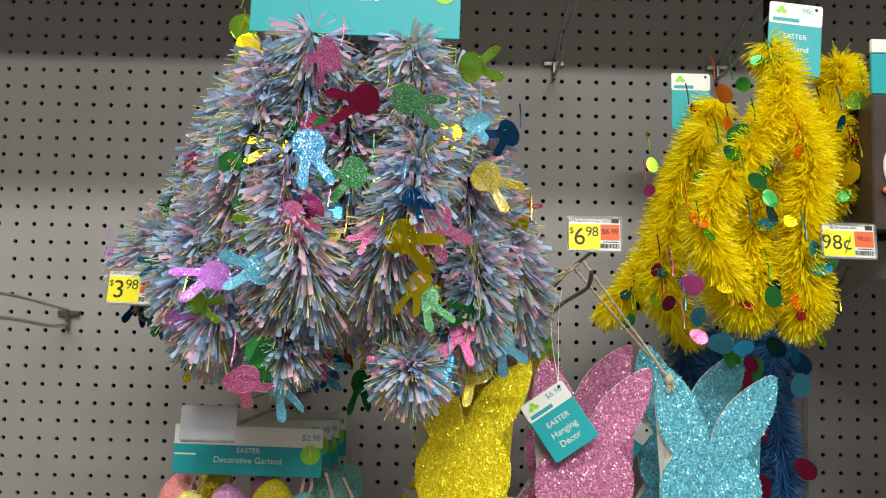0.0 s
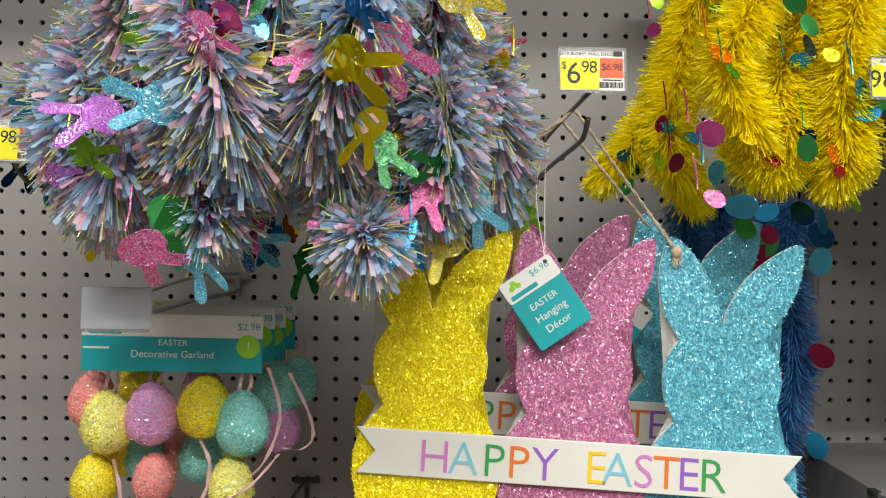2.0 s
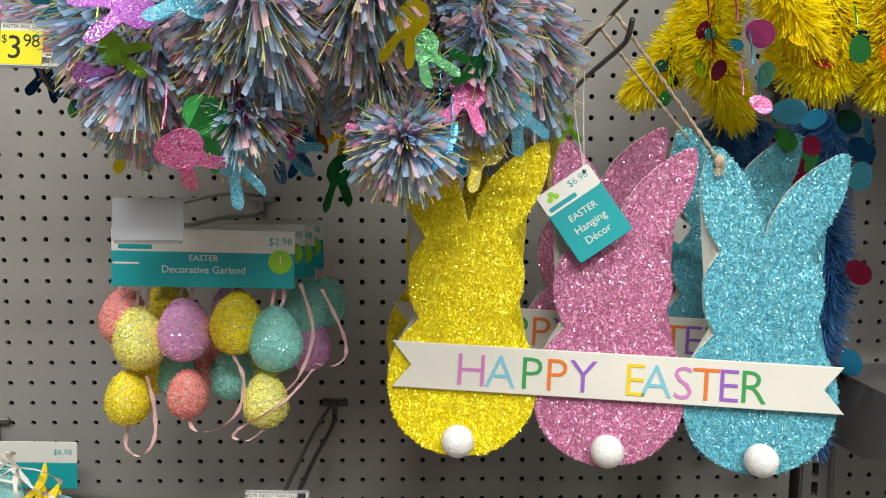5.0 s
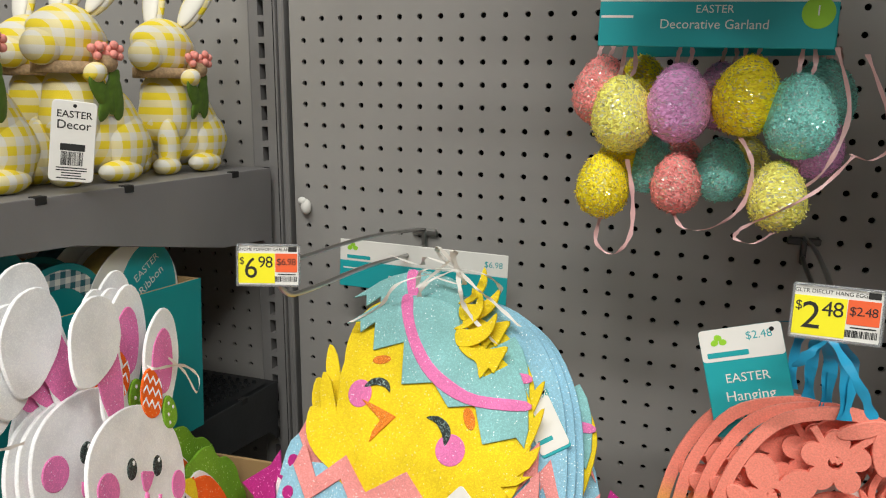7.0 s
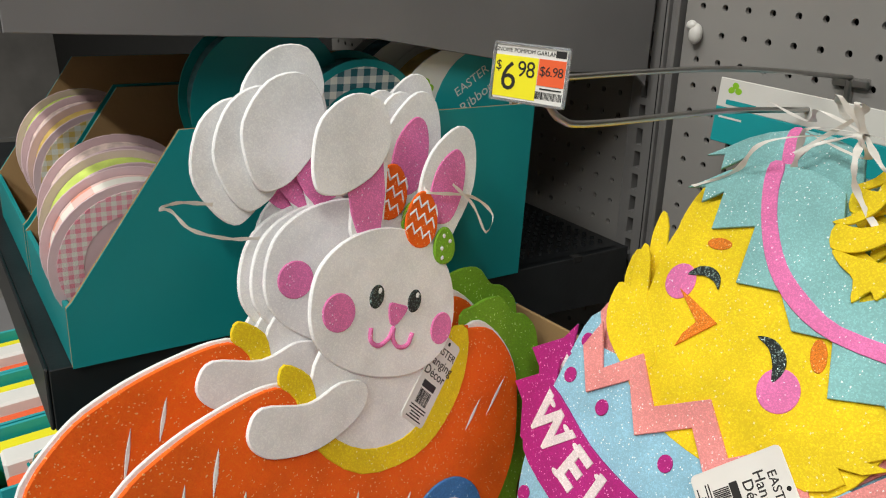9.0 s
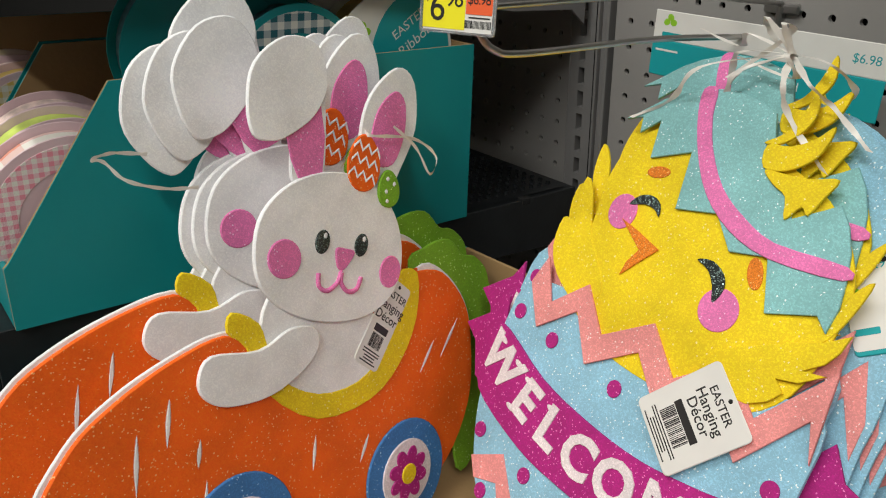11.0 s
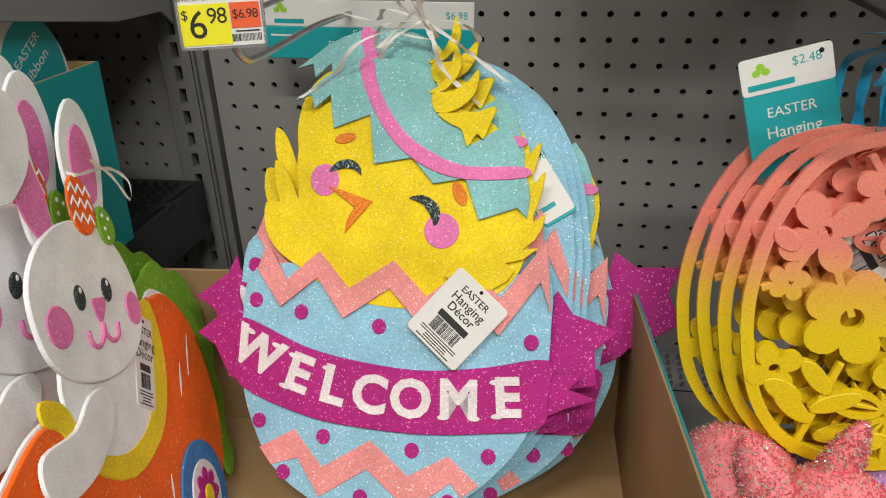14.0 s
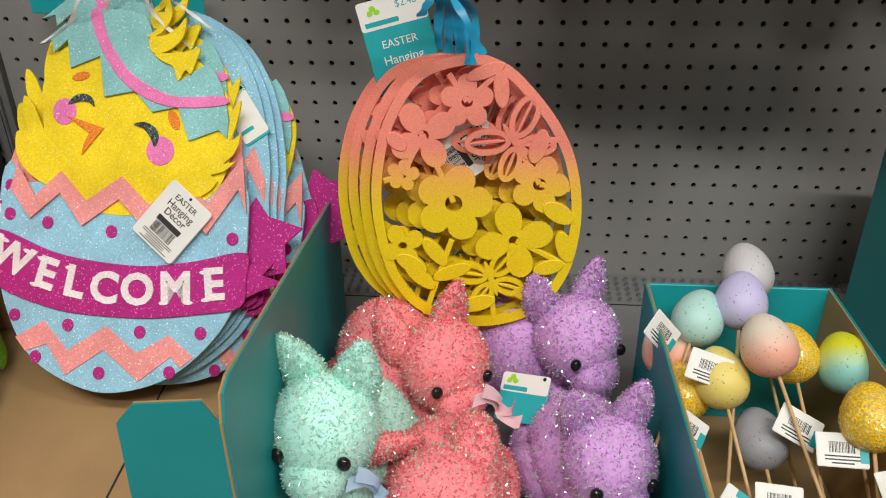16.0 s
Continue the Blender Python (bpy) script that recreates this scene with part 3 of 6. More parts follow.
# ---- hooks and price tags ----
def peg_hook(x, z, yf, zf, upper=True, dx=0.0, mat="chrome"):
    ob = thing("peg_hook", pose(x, 0, z), "bright wire peg hook clipped into the pegboard", "hook", "peg hooks")
    mesh_ob("base_clip", *join(block(-0.016, 0.016, -0.006, -0.001, -0.004, 0.004, 0.0015), block(-0.003, 0.003, -0.008, -0.001, -0.024, 0.003), tube([(-P / 2, 0.006, 0.004), (-P / 2, -0.004, 0.002)], 0.0022), tube([(P / 2, 0.006, 0.004), (P / 2, -0.004, 0.002)], 0.0022)), M[mat], ob, smooth=False)
    d = zf - z
    mesh_ob("product_wire", *tube(curve([(0, -0.004, -0.016), (0, -0.05, -0.017), (dx * 0.5, yf * 0.5, -0.012 + d * 0.3), (dx, yf + 0.04, d * 0.6 - 0.012), (dx, yf + 0.012, d * 0.6 - 0.006), (dx, yf, d * 0.6 + 0.006)], 6), 0.0024, 8), M[mat], ob, smooth=True)
    if upper:
        mesh_ob("tag_wire", *tube(curve([(0, -0.004, 0.004), (dx * 0.5, yf * 0.5, 0.012 + d * 0.5), (dx, yf - 0.005, d + 0.008)], 6), 0.0020, 8), M[mat], ob, smooth=True)
    return ob


def price_tag(x, y, z, head, whole, cents, yaw=0.0, lean=-8.0, roll=0.0, unit="$", size=1.0):
    ob = thing("price_tag", FRONT(x, y, z, roll, yaw, lean) @ Matrix.Scale(size, 4), "yellow and orange paper price tag in a clear holder", "price tag", "price tags")
    mesh_ob("holder", *ring(rounded(0.057, 0.038, 0.002), rounded(0.0535, 0.0345, 0.0012), 0.0016, -0.0004), M["clear"], ob)
    mesh_ob("holder_back", *plate(rounded(0.056, 0.037, 0.002), 0.0008, -0.0014), M["greyplastic"], ob)
    mesh_ob("paper", *plate(rounded(0.0535, 0.0345, 0.0005), 0.0003, -0.0005, 0.0001), M["white"], ob)
    mesh_ob("yellow_field", *plate(rounded(0.0325, 0.0265, 0.0003, -0.0105, -0.0028), 0.0003, -0.00015, 0.00005), M["yellowtag"], ob)
    mesh_ob("orange_field", *plate(rounded(0.0195, 0.0165, 0.0003, 0.0160, 0.0022), 0.0003, -0.00015, 0.00005), M["orangetag"], ob)
    mesh_ob("heading_patch", *plate(rounded(0.0075, 0.0042, 0.0002, 0.0215, 0.0142), 0.0002, -0.00015, 0.00005), M["ink"], ob)
    words(head, 0.0038, M["ink"], ob, (-0.0046, 0.0138, 0.0), depth=0.0001, name="heading")
    if unit == "$":
        words("$", 0.009, M["ink"], ob, (-0.0235, 0.0035, 0.0002), depth=0.0001, name="currency")
        words(whole, 0.026, M["ink"], ob, (-0.0155, -0.0035, 0.0002), depth=0.0001, name="figure")
        words(cents, 0.0145, M["ink"], ob, (-0.0025, 0.0022, 0.0002), depth=0.0001, name="figure", spacing=0.9)
        words("$" + whole + "." + cents, 0.0085, M["ink"], ob, (0.0160, 0.0028, 0.0002), depth=0.0001, name="figure", spacing=0.9)
    else:
        words(cents, 0.022, M["ink"], ob, (-0.0125, -0.0025, 0.0002), depth=0.0001, name="figure")
        words("98.0¢", 0.007, M["ink"], ob, (0.0160, 0.0028, 0.0002), depth=0.0001, name="figure")
    mesh_ob("barcode", *bars(22, 0.020, 0.0048, (0.0155, -0.0122, -0.0001), 0.0002, len(head)), M["ink"], ob)
    mesh_ob("small_print", *lines(1, 0.016, 0.002, (0.0165, -0.0080, -0.0001)), M["ink"], ob)
    return ob


peg_hook(-0.525, 1.376, -0.33, 1.40)
peg_hook(-0.310, 1.376, -0.315, 1.395, mat="darkwire")
price_tag(-0.310, -0.322, 1.410, "EASTER EGG DANGLERS", "3", "98", roll=-1)
peg_hook(0.1525, 1.402, -0.320, 1.45, dx=0.010, mat="darkwire")
price_tag(0.163, -0.330, 1.475, "ESTR BUNNY WALL DECO", "6", "98", roll=0)
peg_hook(0.43, 1.42, -0.32, 1.455, mat="darkwire")
price_tag(0.425, -0.330, 1.474, "BLUE GARLAND", "", "98¢", unit="", roll=-1)
peg_hook(0.1652, 1.757, -0.30, 1.83)
peg_hook(0.405, 1.757, -0.27, 1.80)
peg_hook(-0.09, 1.732, -0.36, 1.76)
peg_hook(-0.196, 1.275, -0.30, 1.275, dx=-0.02)
peg_hook(-0.525, 0.999, -0.345, 1.028, dx=0.010)
price_tag(-0.512, -0.362, 1.040, "GNOME POMPOM GARLAN", "6", "98", yaw=18, size=0.87)
peg_hook(-0.110, 1.021, -0.355, 1.045, dx=-0.008, mat="darkwire")
price_tag(-0.119, -0.370, 1.048, "GLTR DIECUT HANG EGG", "2", "48", roll=-1, size=0.88)
blank = thing("label_holder", FRONT(-0.230, -0.312, 1.272, 0, 0, -6), "blank grey plastic label holder on a hook", "label holder")
mesh_ob("plate", *plate(rounded(0.058, 0.036, 0.002), 0.0012), M["greyplastic"], blank)
mesh_ob("clip", *block(-0.027, 0.027, -0.0195, -0.0165, -0.003, 0.003, 0.001), M["clear"], blank)
# torn plastic plug stuck in one hole
plug = mesh_ob("broken_plug", *join(ball((-0.686, -0.006, 1.0205), (0.007, 0.006, 0.010)), ball((-0.690, -0.008, 1.028), (0.006, 0.004, 0.005))), M["white"], smooth=True)
tagged(plug, "torn white plastic plug in a peg hole", "plug")


# ---- header cards ----
def trefoil(parent, x, y, s, z):
    for i, (a, b) in enumerate(((-0.5, 0.0), (0.5, 0.0), (0.0, 0.6))):
        mesh_ob("leaf_mark", *plate(oval(1000 * (x + a * s), 1000 * (y + b * s), 480 * s, 400 * s, 20 - 20 * i, 14), 0.0002, z, 0.00005), M["lime"], parent)


def header_card(m, w, h, label, lines_of, price="$2.98", badge=True, group="", white_part=0.40, wordmark=True):
    ob = thing("header_card", m, label, "header card", group)
    mesh_ob("teal_field", *plate(rounded(w, h * (1 - white_part), 0.0008, 0, -h * white_part / 2), 0.0006), M["tealcard"], ob)
    mesh_ob("white_field", *plate(rounded(w, h * white_part, 0.0008, 0, h * (1 - white_part) / 2), 0.0006), M["white"], ob)
    y = h * (0.5 - white_part) - h * 0.10
    for k, (text, size) in enumerate(lines_of):
        words(text, size, M["white"], ob, (0, y - k * h * 0.20, 0.0006), depth=0.0001, name="lettering")
    if price:
        words(price, 0.0095, M["tealcard"], ob, (w * 0.42, h * (0.5 - white_part * 0.5), 0.0006), depth=0.0001, name="price")
    if badge:
        mesh_ob("badge", *plate(oval(w * 420, -h * 40, 11, 11), 0.0003, 0.0006, 0.0001), M["lime"], ob)
        words("1", 0.010, M["white"], ob, (w * 0.42, -h * 0.02, 0.0009), depth=0.0001, name="figure")
    mesh_ob("small_print", *lines(1, 0.024, 0.004, (-w * 0.42, -h * 0.10, 0.0005)), M["white"], ob)
    if wordmark:
        trefoil(ob, -w * 0.42, h * (0.5 - white_part * 0.38), 0.007, 0.0006)
        mesh_ob("wordmark", *plate(rounded(0.030, 0.0042, 0.0008, -w * 0.42 + 0.008, h * (0.5 - white_part * 0.80)), 0.0002, 0.0006, 0.00005), M["tealcard"], ob)
    return ob


for k in range(4):
    header_card(FRONT(-0.205 + 0.004 * k, -0.240 + 0.045 * k, 1.2315 + 0.004 * (k % 2) - 0.002 * k, -1.2 + 0.8 * k, 2 - 2 * k, -2), 0.165, 0.054, "teal and white header card of an egg garland", [("EASTER", 0.008), ("Decorative Garland", 0.0095)], group="garland cards")


def glitter_egg(m, size, mat, label, group="glitter eggs"):
    ob = thing("glitter_egg", m, label, "egg", group)
    body = mesh_ob("shell", *ball((0, 0, 0), (size * 0.40, size * 0.40, size * 0.5), 22, 16, fn=egg_shape), M[mat], ob, smooth=True)
    rnd = random.Random(int(1e5 * abs(m.translation.x * 3 + m.translation.z * 7)))
    V, F = [], []
    for i in range(420):
        v = egg_shape(Vector((rnd.gauss(0, 1), rnd.gauss(0, 1), rnd.gauss(0, 1))).normalized())
        c = Vector((v.x * size * 0.40, v.y * size * 0.40, v.z * size * 0.5))
        n = (v + 0.9 * Vector((rnd.gauss(0, 0.5), rnd.gauss(0, 0.5), rnd.gauss(0, 0.5)))).normalized()
        t = n.orthogonal().normalized()
        t = Matrix.Rotation(rnd.random() * 6.28, 3, n) @ t
        a, b = t * 0.0014, n.cross(t) * 0.00045
        o = c + v * 0.0006
        k = len(V)
        V += [o - a - b, o + a - b, o + a + b, o - a + b]
        F.append((k, k + 1, k + 2, k + 3))
    mesh_ob("glitter_coat", V, F, M[mat], ob)
    return ob


EGGS = [(-0.288, -0.215, 1.172, 0.056, "egg_coral"), (-0.268, -0.232, 1.155, 0.060, "egg_lemon"), (-0.226, -0.235, 1.164, 0.060, "egg_lilac"), (-0.178, -0.232, 1.170, 0.060, "egg_gold"), (-0.141, -0.238, 1.156, 0.062, "egg_aqua"),
        (-0.281, -0.232, 1.098, 0.052, "egg_gold"), (-0.224, -0.236, 1.103, 0.047, "egg_coral"), (-0.151, -0.240, 1.098, 0.052, "egg_lemon"), (-0.272, -0.19, 1.115, 0.052, "egg_gold"), (-0.250, -0.19, 1.113, 0.050, "egg_aqua"),
        (-0.193, -0.19, 1.110, 0.052, "egg_aqua"), (-0.124, -0.150, 1.170, 0.058, "egg_aqua"), (-0.110, -0.095, 1.166, 0.056, "egg_aqua"), (-0.122, -0.150, 1.130, 0.056, "egg_lilac"), (-0.195, -0.17, 1.168, 0.056, "egg_lilac"), (-0.262, -0.16, 1.175, 0.054, "egg_gold"), (-0.175, -0.15, 1.110, 0.052, "egg_lemon"), (-0.226, -0.16, 1.110, 0.05, "egg_coral")]
for k, (x, y, z, s, mt) in enumerate(EGGS):
    glitter_egg(pose(x, y, z, random.uniform(-10, 10), random.uniform(-12, 12), 40 * k), s, mt, "foam egg coated in %s glitter on a ribbon" % mt.split("_")[1])


def ribbon_thing(ctrls, mat, label, width=0.004, side=(1, 0.2, 0), name="ribbon"):
    ob = thing(name, pose(0, 0, 0), label, "ribbon")
    for c in ctrls:
        mesh_ob("ribbon_length", *band(curve(c, 8), width, side), M[mat], ob, smooth=True)
    return ob


hang = []
for x, y, z, s, mt in EGGS[:5] + EGGS[11:15]:
    hang.append([(x + 0.004, y, z + s * 0.45), (x + 0.007, y + 0.006, z + s * 0.6), (x + 0.005, y + 0.01, 1.21)])
    hang.append([(x - 0.004, y, z + s * 0.45), (x - 0.003, y + 0.006, z + s * 0.6), (x - 0.001, y + 0.01, 1.21)])
hang += [[(-0.281, -0.232, 1.073), (-0.283, -0.236, 1.052), (-0.268, -0.24, 1.044), (-0.256, -0.238, 1.06), (-0.256, -0.235, 1.09), (-0.262, -0.235, 1.12)],
         [(-0.224, -0.238, 1.08), (-0.215, -0.245, 1.07), (-0.195, -0.246, 1.072), (-0.175, -0.246, 1.09), (-0.17, -0.245, 1.12), (-0.18, -0.24, 1.14)],
         [(-0.152, -0.25, 1.072), (-0.165, -0.255, 1.064), (-0.178, -0.255, 1.067), (-0.172, -0.255, 1.076), (-0.15, -0.262, 1.09), (-0.125, -0.262, 1.108), (-0.105, -0.25, 1.13)],
         [(-0.10, -0.22, 1.20), (-0.082, -0.215, 1.16), (-0.078, -0.215, 1.135), (-0.09, -0.22, 1.125), (-0.105, -0.23, 1.13)],
         [(-0.12, -0.22, 1.205), (-0.108, -0.225, 1.16), (-0.12, -0.235, 1.12), (-0.14, -0.24, 1.10)]]
ribbon_thing(hang, "ribbon_pink", "thin pink satin ribbons threading the glitter eggs", 0.0042)


def chips(lot, count, size, seed, lift=0.7):
    """Foil shreds standing on a surface made of quads."""
    rnd = random.Random(seed)
    V0, F0 = [Vector(v) for v in lot[0]], lot[1]
    ar = [((V0[f[2]] - V0[f[0]]).cross(V0[f[3]] - V0[f[1]])).length / 2 for f in F0]
    V, F = [], []
    for i in rnd.choices(range(len(F0)), ar, k=count):
        f = F0[i]
        a, b = rnd.random(), rnd.random()
        c = V0[f[0]].lerp(V0[f[1]], a).lerp(V0[f[3]].lerp(V0[f[2]], a), b)
        n = (V0[f[2]] - V0[f[0]]).cross(V0[f[3]] - V0[f[1]])
        if n.length < 1e-12:
            continue
        n.normalize()
        d = (n * lift + Vector((rnd.gauss(0, 0.7), rnd.gauss(0, 0.7), rnd.gauss(0, 0.7)))).normalized()
        w = d.cross(Vector((rnd.gauss(0, 1), rnd.gauss(0, 1), rnd.gauss(0, 1)))).normalized() * size * 0.14
        L = size * rnd.uniform(0.5, 1.1)
        k = len(V)
        V += [c - w, c + w, c + d * L + w, c + d * L - w]
        F.append((k, k + 1, k + 2, k + 3))
    return V, F


def flat_shreds(outline, count, length, z, seed):
    """Thin foil shreds strewn over a flat face, each at its own slant, a few reaching over the edge."""
    rs = np.random.RandomState(seed)
    px_, py_ = np.array([q[0] for q in outline]), np.array([q[1] for q in outline])
    X, Y = rs.uniform(px_.min(), px_.max(), count * 3), rs.uniform(py_.min(), py_.max(), count * 3)
    inside = np.zeros(len(X), bool)
    for x1, y1, x2, y2 in zip(px_, py_, np.roll(px_, -1), np.roll(py_, -1)):
        cross = (y1 > Y) != (y2 > Y)
        inside ^= cross & (X < (x2 - x1) * (Y - y1) / (y2 - y1 if y2 != y1 else 1e-9) + x1)
    X, Y = X[inside][:count], Y[inside][:count]
    n = len(X)
    a, tip, roll = rs.uniform(0, 2 * math.pi, n), rs.uniform(-0.05, 0.45, n), rs.normal(0, 0.5, n)
    L, w = length * rs.uniform(0.5, 1.1, n), length * 0.13
    V, F = [], []
    for i in range(n):
        c, q = math.cos(a[i]), math.sin(a[i])
        d = Vector((c * math.cos(tip[i]), q * math.cos(tip[i]), math.sin(tip[i]))) * L[i]
        e = Vector((-q * math.cos(roll[i]), c * math.cos(roll[i]), math.sin(roll[i]))) * w
        o = Vector((X[i], Y[i], z + 0.0003))
        V += [o - d * 0.3 - e, o - d * 0.3 + e, o + d * 0.7 + e, o + d * 0.7 - e]
        F.append((4 * i, 4 * i + 1, 4 * i + 2, 4 * i + 3))
    return V, F


SHRED = {"chip_yellow": [(0.98, 0.80, 0.002), (1.0, 0.86, 0.01), (0.94, 0.74, 0.002), (1.0, 0.92, 0.10), (0.98, 0.82, 0.004), (0.86, 0.66, 0.002)], "chip_pink": [(0.60, 0.20, 0.38), (0.70, 0.28, 0.46), (0.52, 0.15, 0.32), (0.62, 0.22, 0.40), (0.92, 0.66, 0.76), (0.56, 0.18, 0.36)], "chip_blue": [(0.12, 0.48, 0.62), (0.18, 0.56, 0.68), (0.09, 0.40, 0.54), (0.14, 0.50, 0.63), (0.40, 0.82, 0.88), (0.11, 0.44, 0.58)]}
SHRED = {k: film_strips(k + "_shreds", c, 0.22, 0.3, 0.1) for k, c in SHRED.items()}

# ---- HAPPY EASTER hanging signs ----
RABBIT = [(-46, 143), (-57, 118), (-58, 90), (-52, 66), (-40, 46), (-41, 45), (-54, 22), (-54, -8), (-45, -30), (-46, -31), (-68, -58), (-73, -95), (-62, -130), (-35, -151), (-4, -157), (30, -149), (58, -122), (66, -88), (60, -56), (41, -29), (40, -28), (51, -5), (52, 22), (38, 47), (39, 48), (60, 76), (72, 104), (73, 136), (48, 126), (22, 104), (6, 78), (1, 63), (-1, 63), (-6, 86), (-20, 118)]


def strip_outline(w, h, notch):
    return [(-w, -h), (w, -h), (w - notch, 0), (w, h), (-w, h), (-w + notch, 0)]


def rabbit_sign(m):
    ob = thing("rabbit_sign", m, "hanging sign of yellow, pink and aqua glitter rabbits lettered HAPPY EASTER", "sign", "rabbit signs")
    for k, (cx, cy, mt, tone) in enumerate(((-85, 9, "chip_yellow", "yellow"), (46, 4, "chip_pink", "pink"), (178, 0, "chip_blue", "aqua"))):
        out = spline([(x * 0.97 + cx, y * 0.97 + cy) for x, y in RABBIT], 4)
        back = mesh_ob("rabbit_board", *plate(out, 0.0032, -0.0037 - 0.001 * k), M["boardwhite"], ob)
        face = mesh_ob("glitter_face", *plate(inset(out[::-1] if area(out) < 0 else out, 0.0003), 0.0016, -0.0004 - 0.001 * k), M[mt], back, tone + " glitter face")
        mesh_ob("glitter_coat", *flat_shreds(out, 11000, 0.0030, 0.0012 - 0.001 * k, 40 + k), SHRED[mt], face)
        lot = ball((cx / 1000 - 0.006, cy / 1000 - 0.136, 0.012), (0.0145, 0.0145, 0.0145))
        mesh_ob("fluffy_tail", *lot, M["pompom"], ob, "white fluffy pompom tail", smooth=True)
    bn = mesh_ob("banner", *plate([((x * 0.999 + 46.5) / 1000, (y - 68 - 0.038 * x) / 1000) for x, y in strip_outline(198, 20.5, 17)], 0.004, 0.0016), M["boardwhite"], ob, "cream wooden banner with notched ends")
    cols = {"mauve": (0.62, 0.22, 0.55), "sea": (0.22, 0.55, 0.68), "grass": (0.04, 0.33, 0.08), "rust": (0.78, 0.19, 0.03), "violet": (0.30, 0.12, 0.55), "sun": (0.85, 0.58, 0.02)}
    for c in cols:
        if "ink_" + c not in M:
            M["ink_" + c] = plain("ink_" + c, cols[c], 0.5, 0, 0.05)
    for ch, x, c in zip("HAPPYEASTER", (-80, -54, -27, -5, 19, 64, 83, 106, 126, 145, 166), "mauve sea grass rust violet sun sea mauve rust violet grass".split()):
        words(ch, 0.042, M["ink_" + c], ob, (x / 1000, (-66 - 0.062 * (x + 80) * 0.62) / 1000, 0.0056), -2.3, 0.0006, -0.0004, "letter")
    return ob


SIGN = facing(0.12, -0.273, 1.2, (0.995, -0.0995, 0), (0.0118, 0.118, 0.993))
rabbit_sign(SIGN)
rabbit_sign(facing(0.118, -0.195, 1.222, (0.998, -0.05, -0.008), (0.012, 0.09, 0.995)))
HOOKTIP = Vector((0.165, -0.30, 1.452))


def twine(a, b, sag=0.0):
    a, b = Vector(a), Vector(b)
    V = []
    strands = []
    n = 40
    d = (b - a).normalized()
    s = d.orthogonal().normalized()
    t = d.cross(s)
    for ph in (0, math.pi):
        strands.append(tube([a + (b - a) * (i / n) + (s * math.cos(i * 1.1 + ph) + t * math.sin(i * 1.1 + ph)) * 0.0009 - Vector((0, 0, sag * math.sin(math.pi * i / n))) for i in range(n + 1)], 0.0011, 5))
    return join(*strands)


cord = thing("hanging_twine", pose(0, 0, 0), "knotted jute twine holding the rabbit signs on a hook", "twine")
kn = SIGN @ Vector((0.136, 0.124, 0.003))
for tip, e in (((0.163, -0.262, 1.452), kn), ((0.163, -0.262, 1.452), SIGN @ Vector((-0.125, 0.11, 0.003))), ((0.160, -0.215, 1.448), Vector((0.252, -0.205, 1.345))), ((0.160, -0.215, 1.448), Vector((0.0, -0.185, 1.34)))):
    mesh_ob("twine_length", *twine(tip, e), M["twine"], cord, smooth=True)
rnd = random.Random(4)
mesh_ob("knot", *join(ball(kn, (0.005, 0.004, 0.006)), *[tube([kn, kn + Vector((rnd.uniform(-0.006, 0.006), -0.002, rnd.uniform(-0.014, -0.004)))], 0.0005, 4) for i in range(16)]), M["twine"], cord)


def swing_tag(m, w, h, label, price, rows, white=0.3, slant=True):
    """A teal and white swing tag with a punched hole."""
    ob = thing("swing_tag", m, label, "swing tag", "swing tags")
    mesh_ob("card", *plate(rounded(w, h, 0.003), 0.0006), M["tealcard"], ob)
    mesh_ob("white_end", *plate(rounded(w - 0.0004, h * white, 0.0028, 0, h * (1 - white) / 2), 0.0003, 0.00055, 0.00005), M["white"], ob)
    if price:
        words(price, 0.0088, M["tealcard"], ob, (w * 0.22, h * 0.405, 0.0008), depth=0.0001, name="price")
    trefoil(ob, -w * 0.27, h * (0.5 - white * 0.42), 0.0062, 0.0008)
    mesh_ob("wordmark", *plate(rounded(w * 0.5, 0.0042, 0.0008, -w * 0.18, h * (0.5 - white * 0.80)), 0.0002, 0.0009, 0.00005), M["tealcard"], ob)
    for k, (t, s) in enumerate(rows):
        words(t, s, M["white"], ob, (0, h * (0.5 - white) - h * 0.17 - k * h * 0.17, 0.0007), depth=0.0001, name="lettering")
    mesh_ob("punch_hole", *plate(oval(w * 380, h * 440, 1.8, 1.8, 0, 12), 0.0002, 0.0009, 0.00005), M["void"], ob)
    return ob


tm = SIGN @ pose(0.017, 0.076, 0.014, 0, 0, 35)
swing_tag(tm, 0.055, 0.070, "teal and white swing tag lettered EASTER Hanging Decor", "$6.98", [("EASTER", 0.0085), ("Hanging", 0.0098), ("Décor", 0.0098)])
th = thing("nylon_loop", pose(0, 0, 0), "clear nylon tag loop", "tag loop")
top = tm @ Vector((0.021, 0.031, 0.001))
mesh_ob("loop", *join(tube(curve([top, top + Vector((0.002, 0.02, 0.07)), (0.146, -0.225, 1.42)], 8), 0.0004, 4), tube(curve([top, top + Vector((-0.006, 0.02, 0.06)), (0.141, -0.225, 1.415)], 8), 0.0004, 4)), M["ribbon_white"], th)
swing_tag(SIGN @ pose(0.085, 0.055, -0.05, 0, 8, -35), 0.055, 0.070, "teal swing tag of the sign hanging behind", "", [])


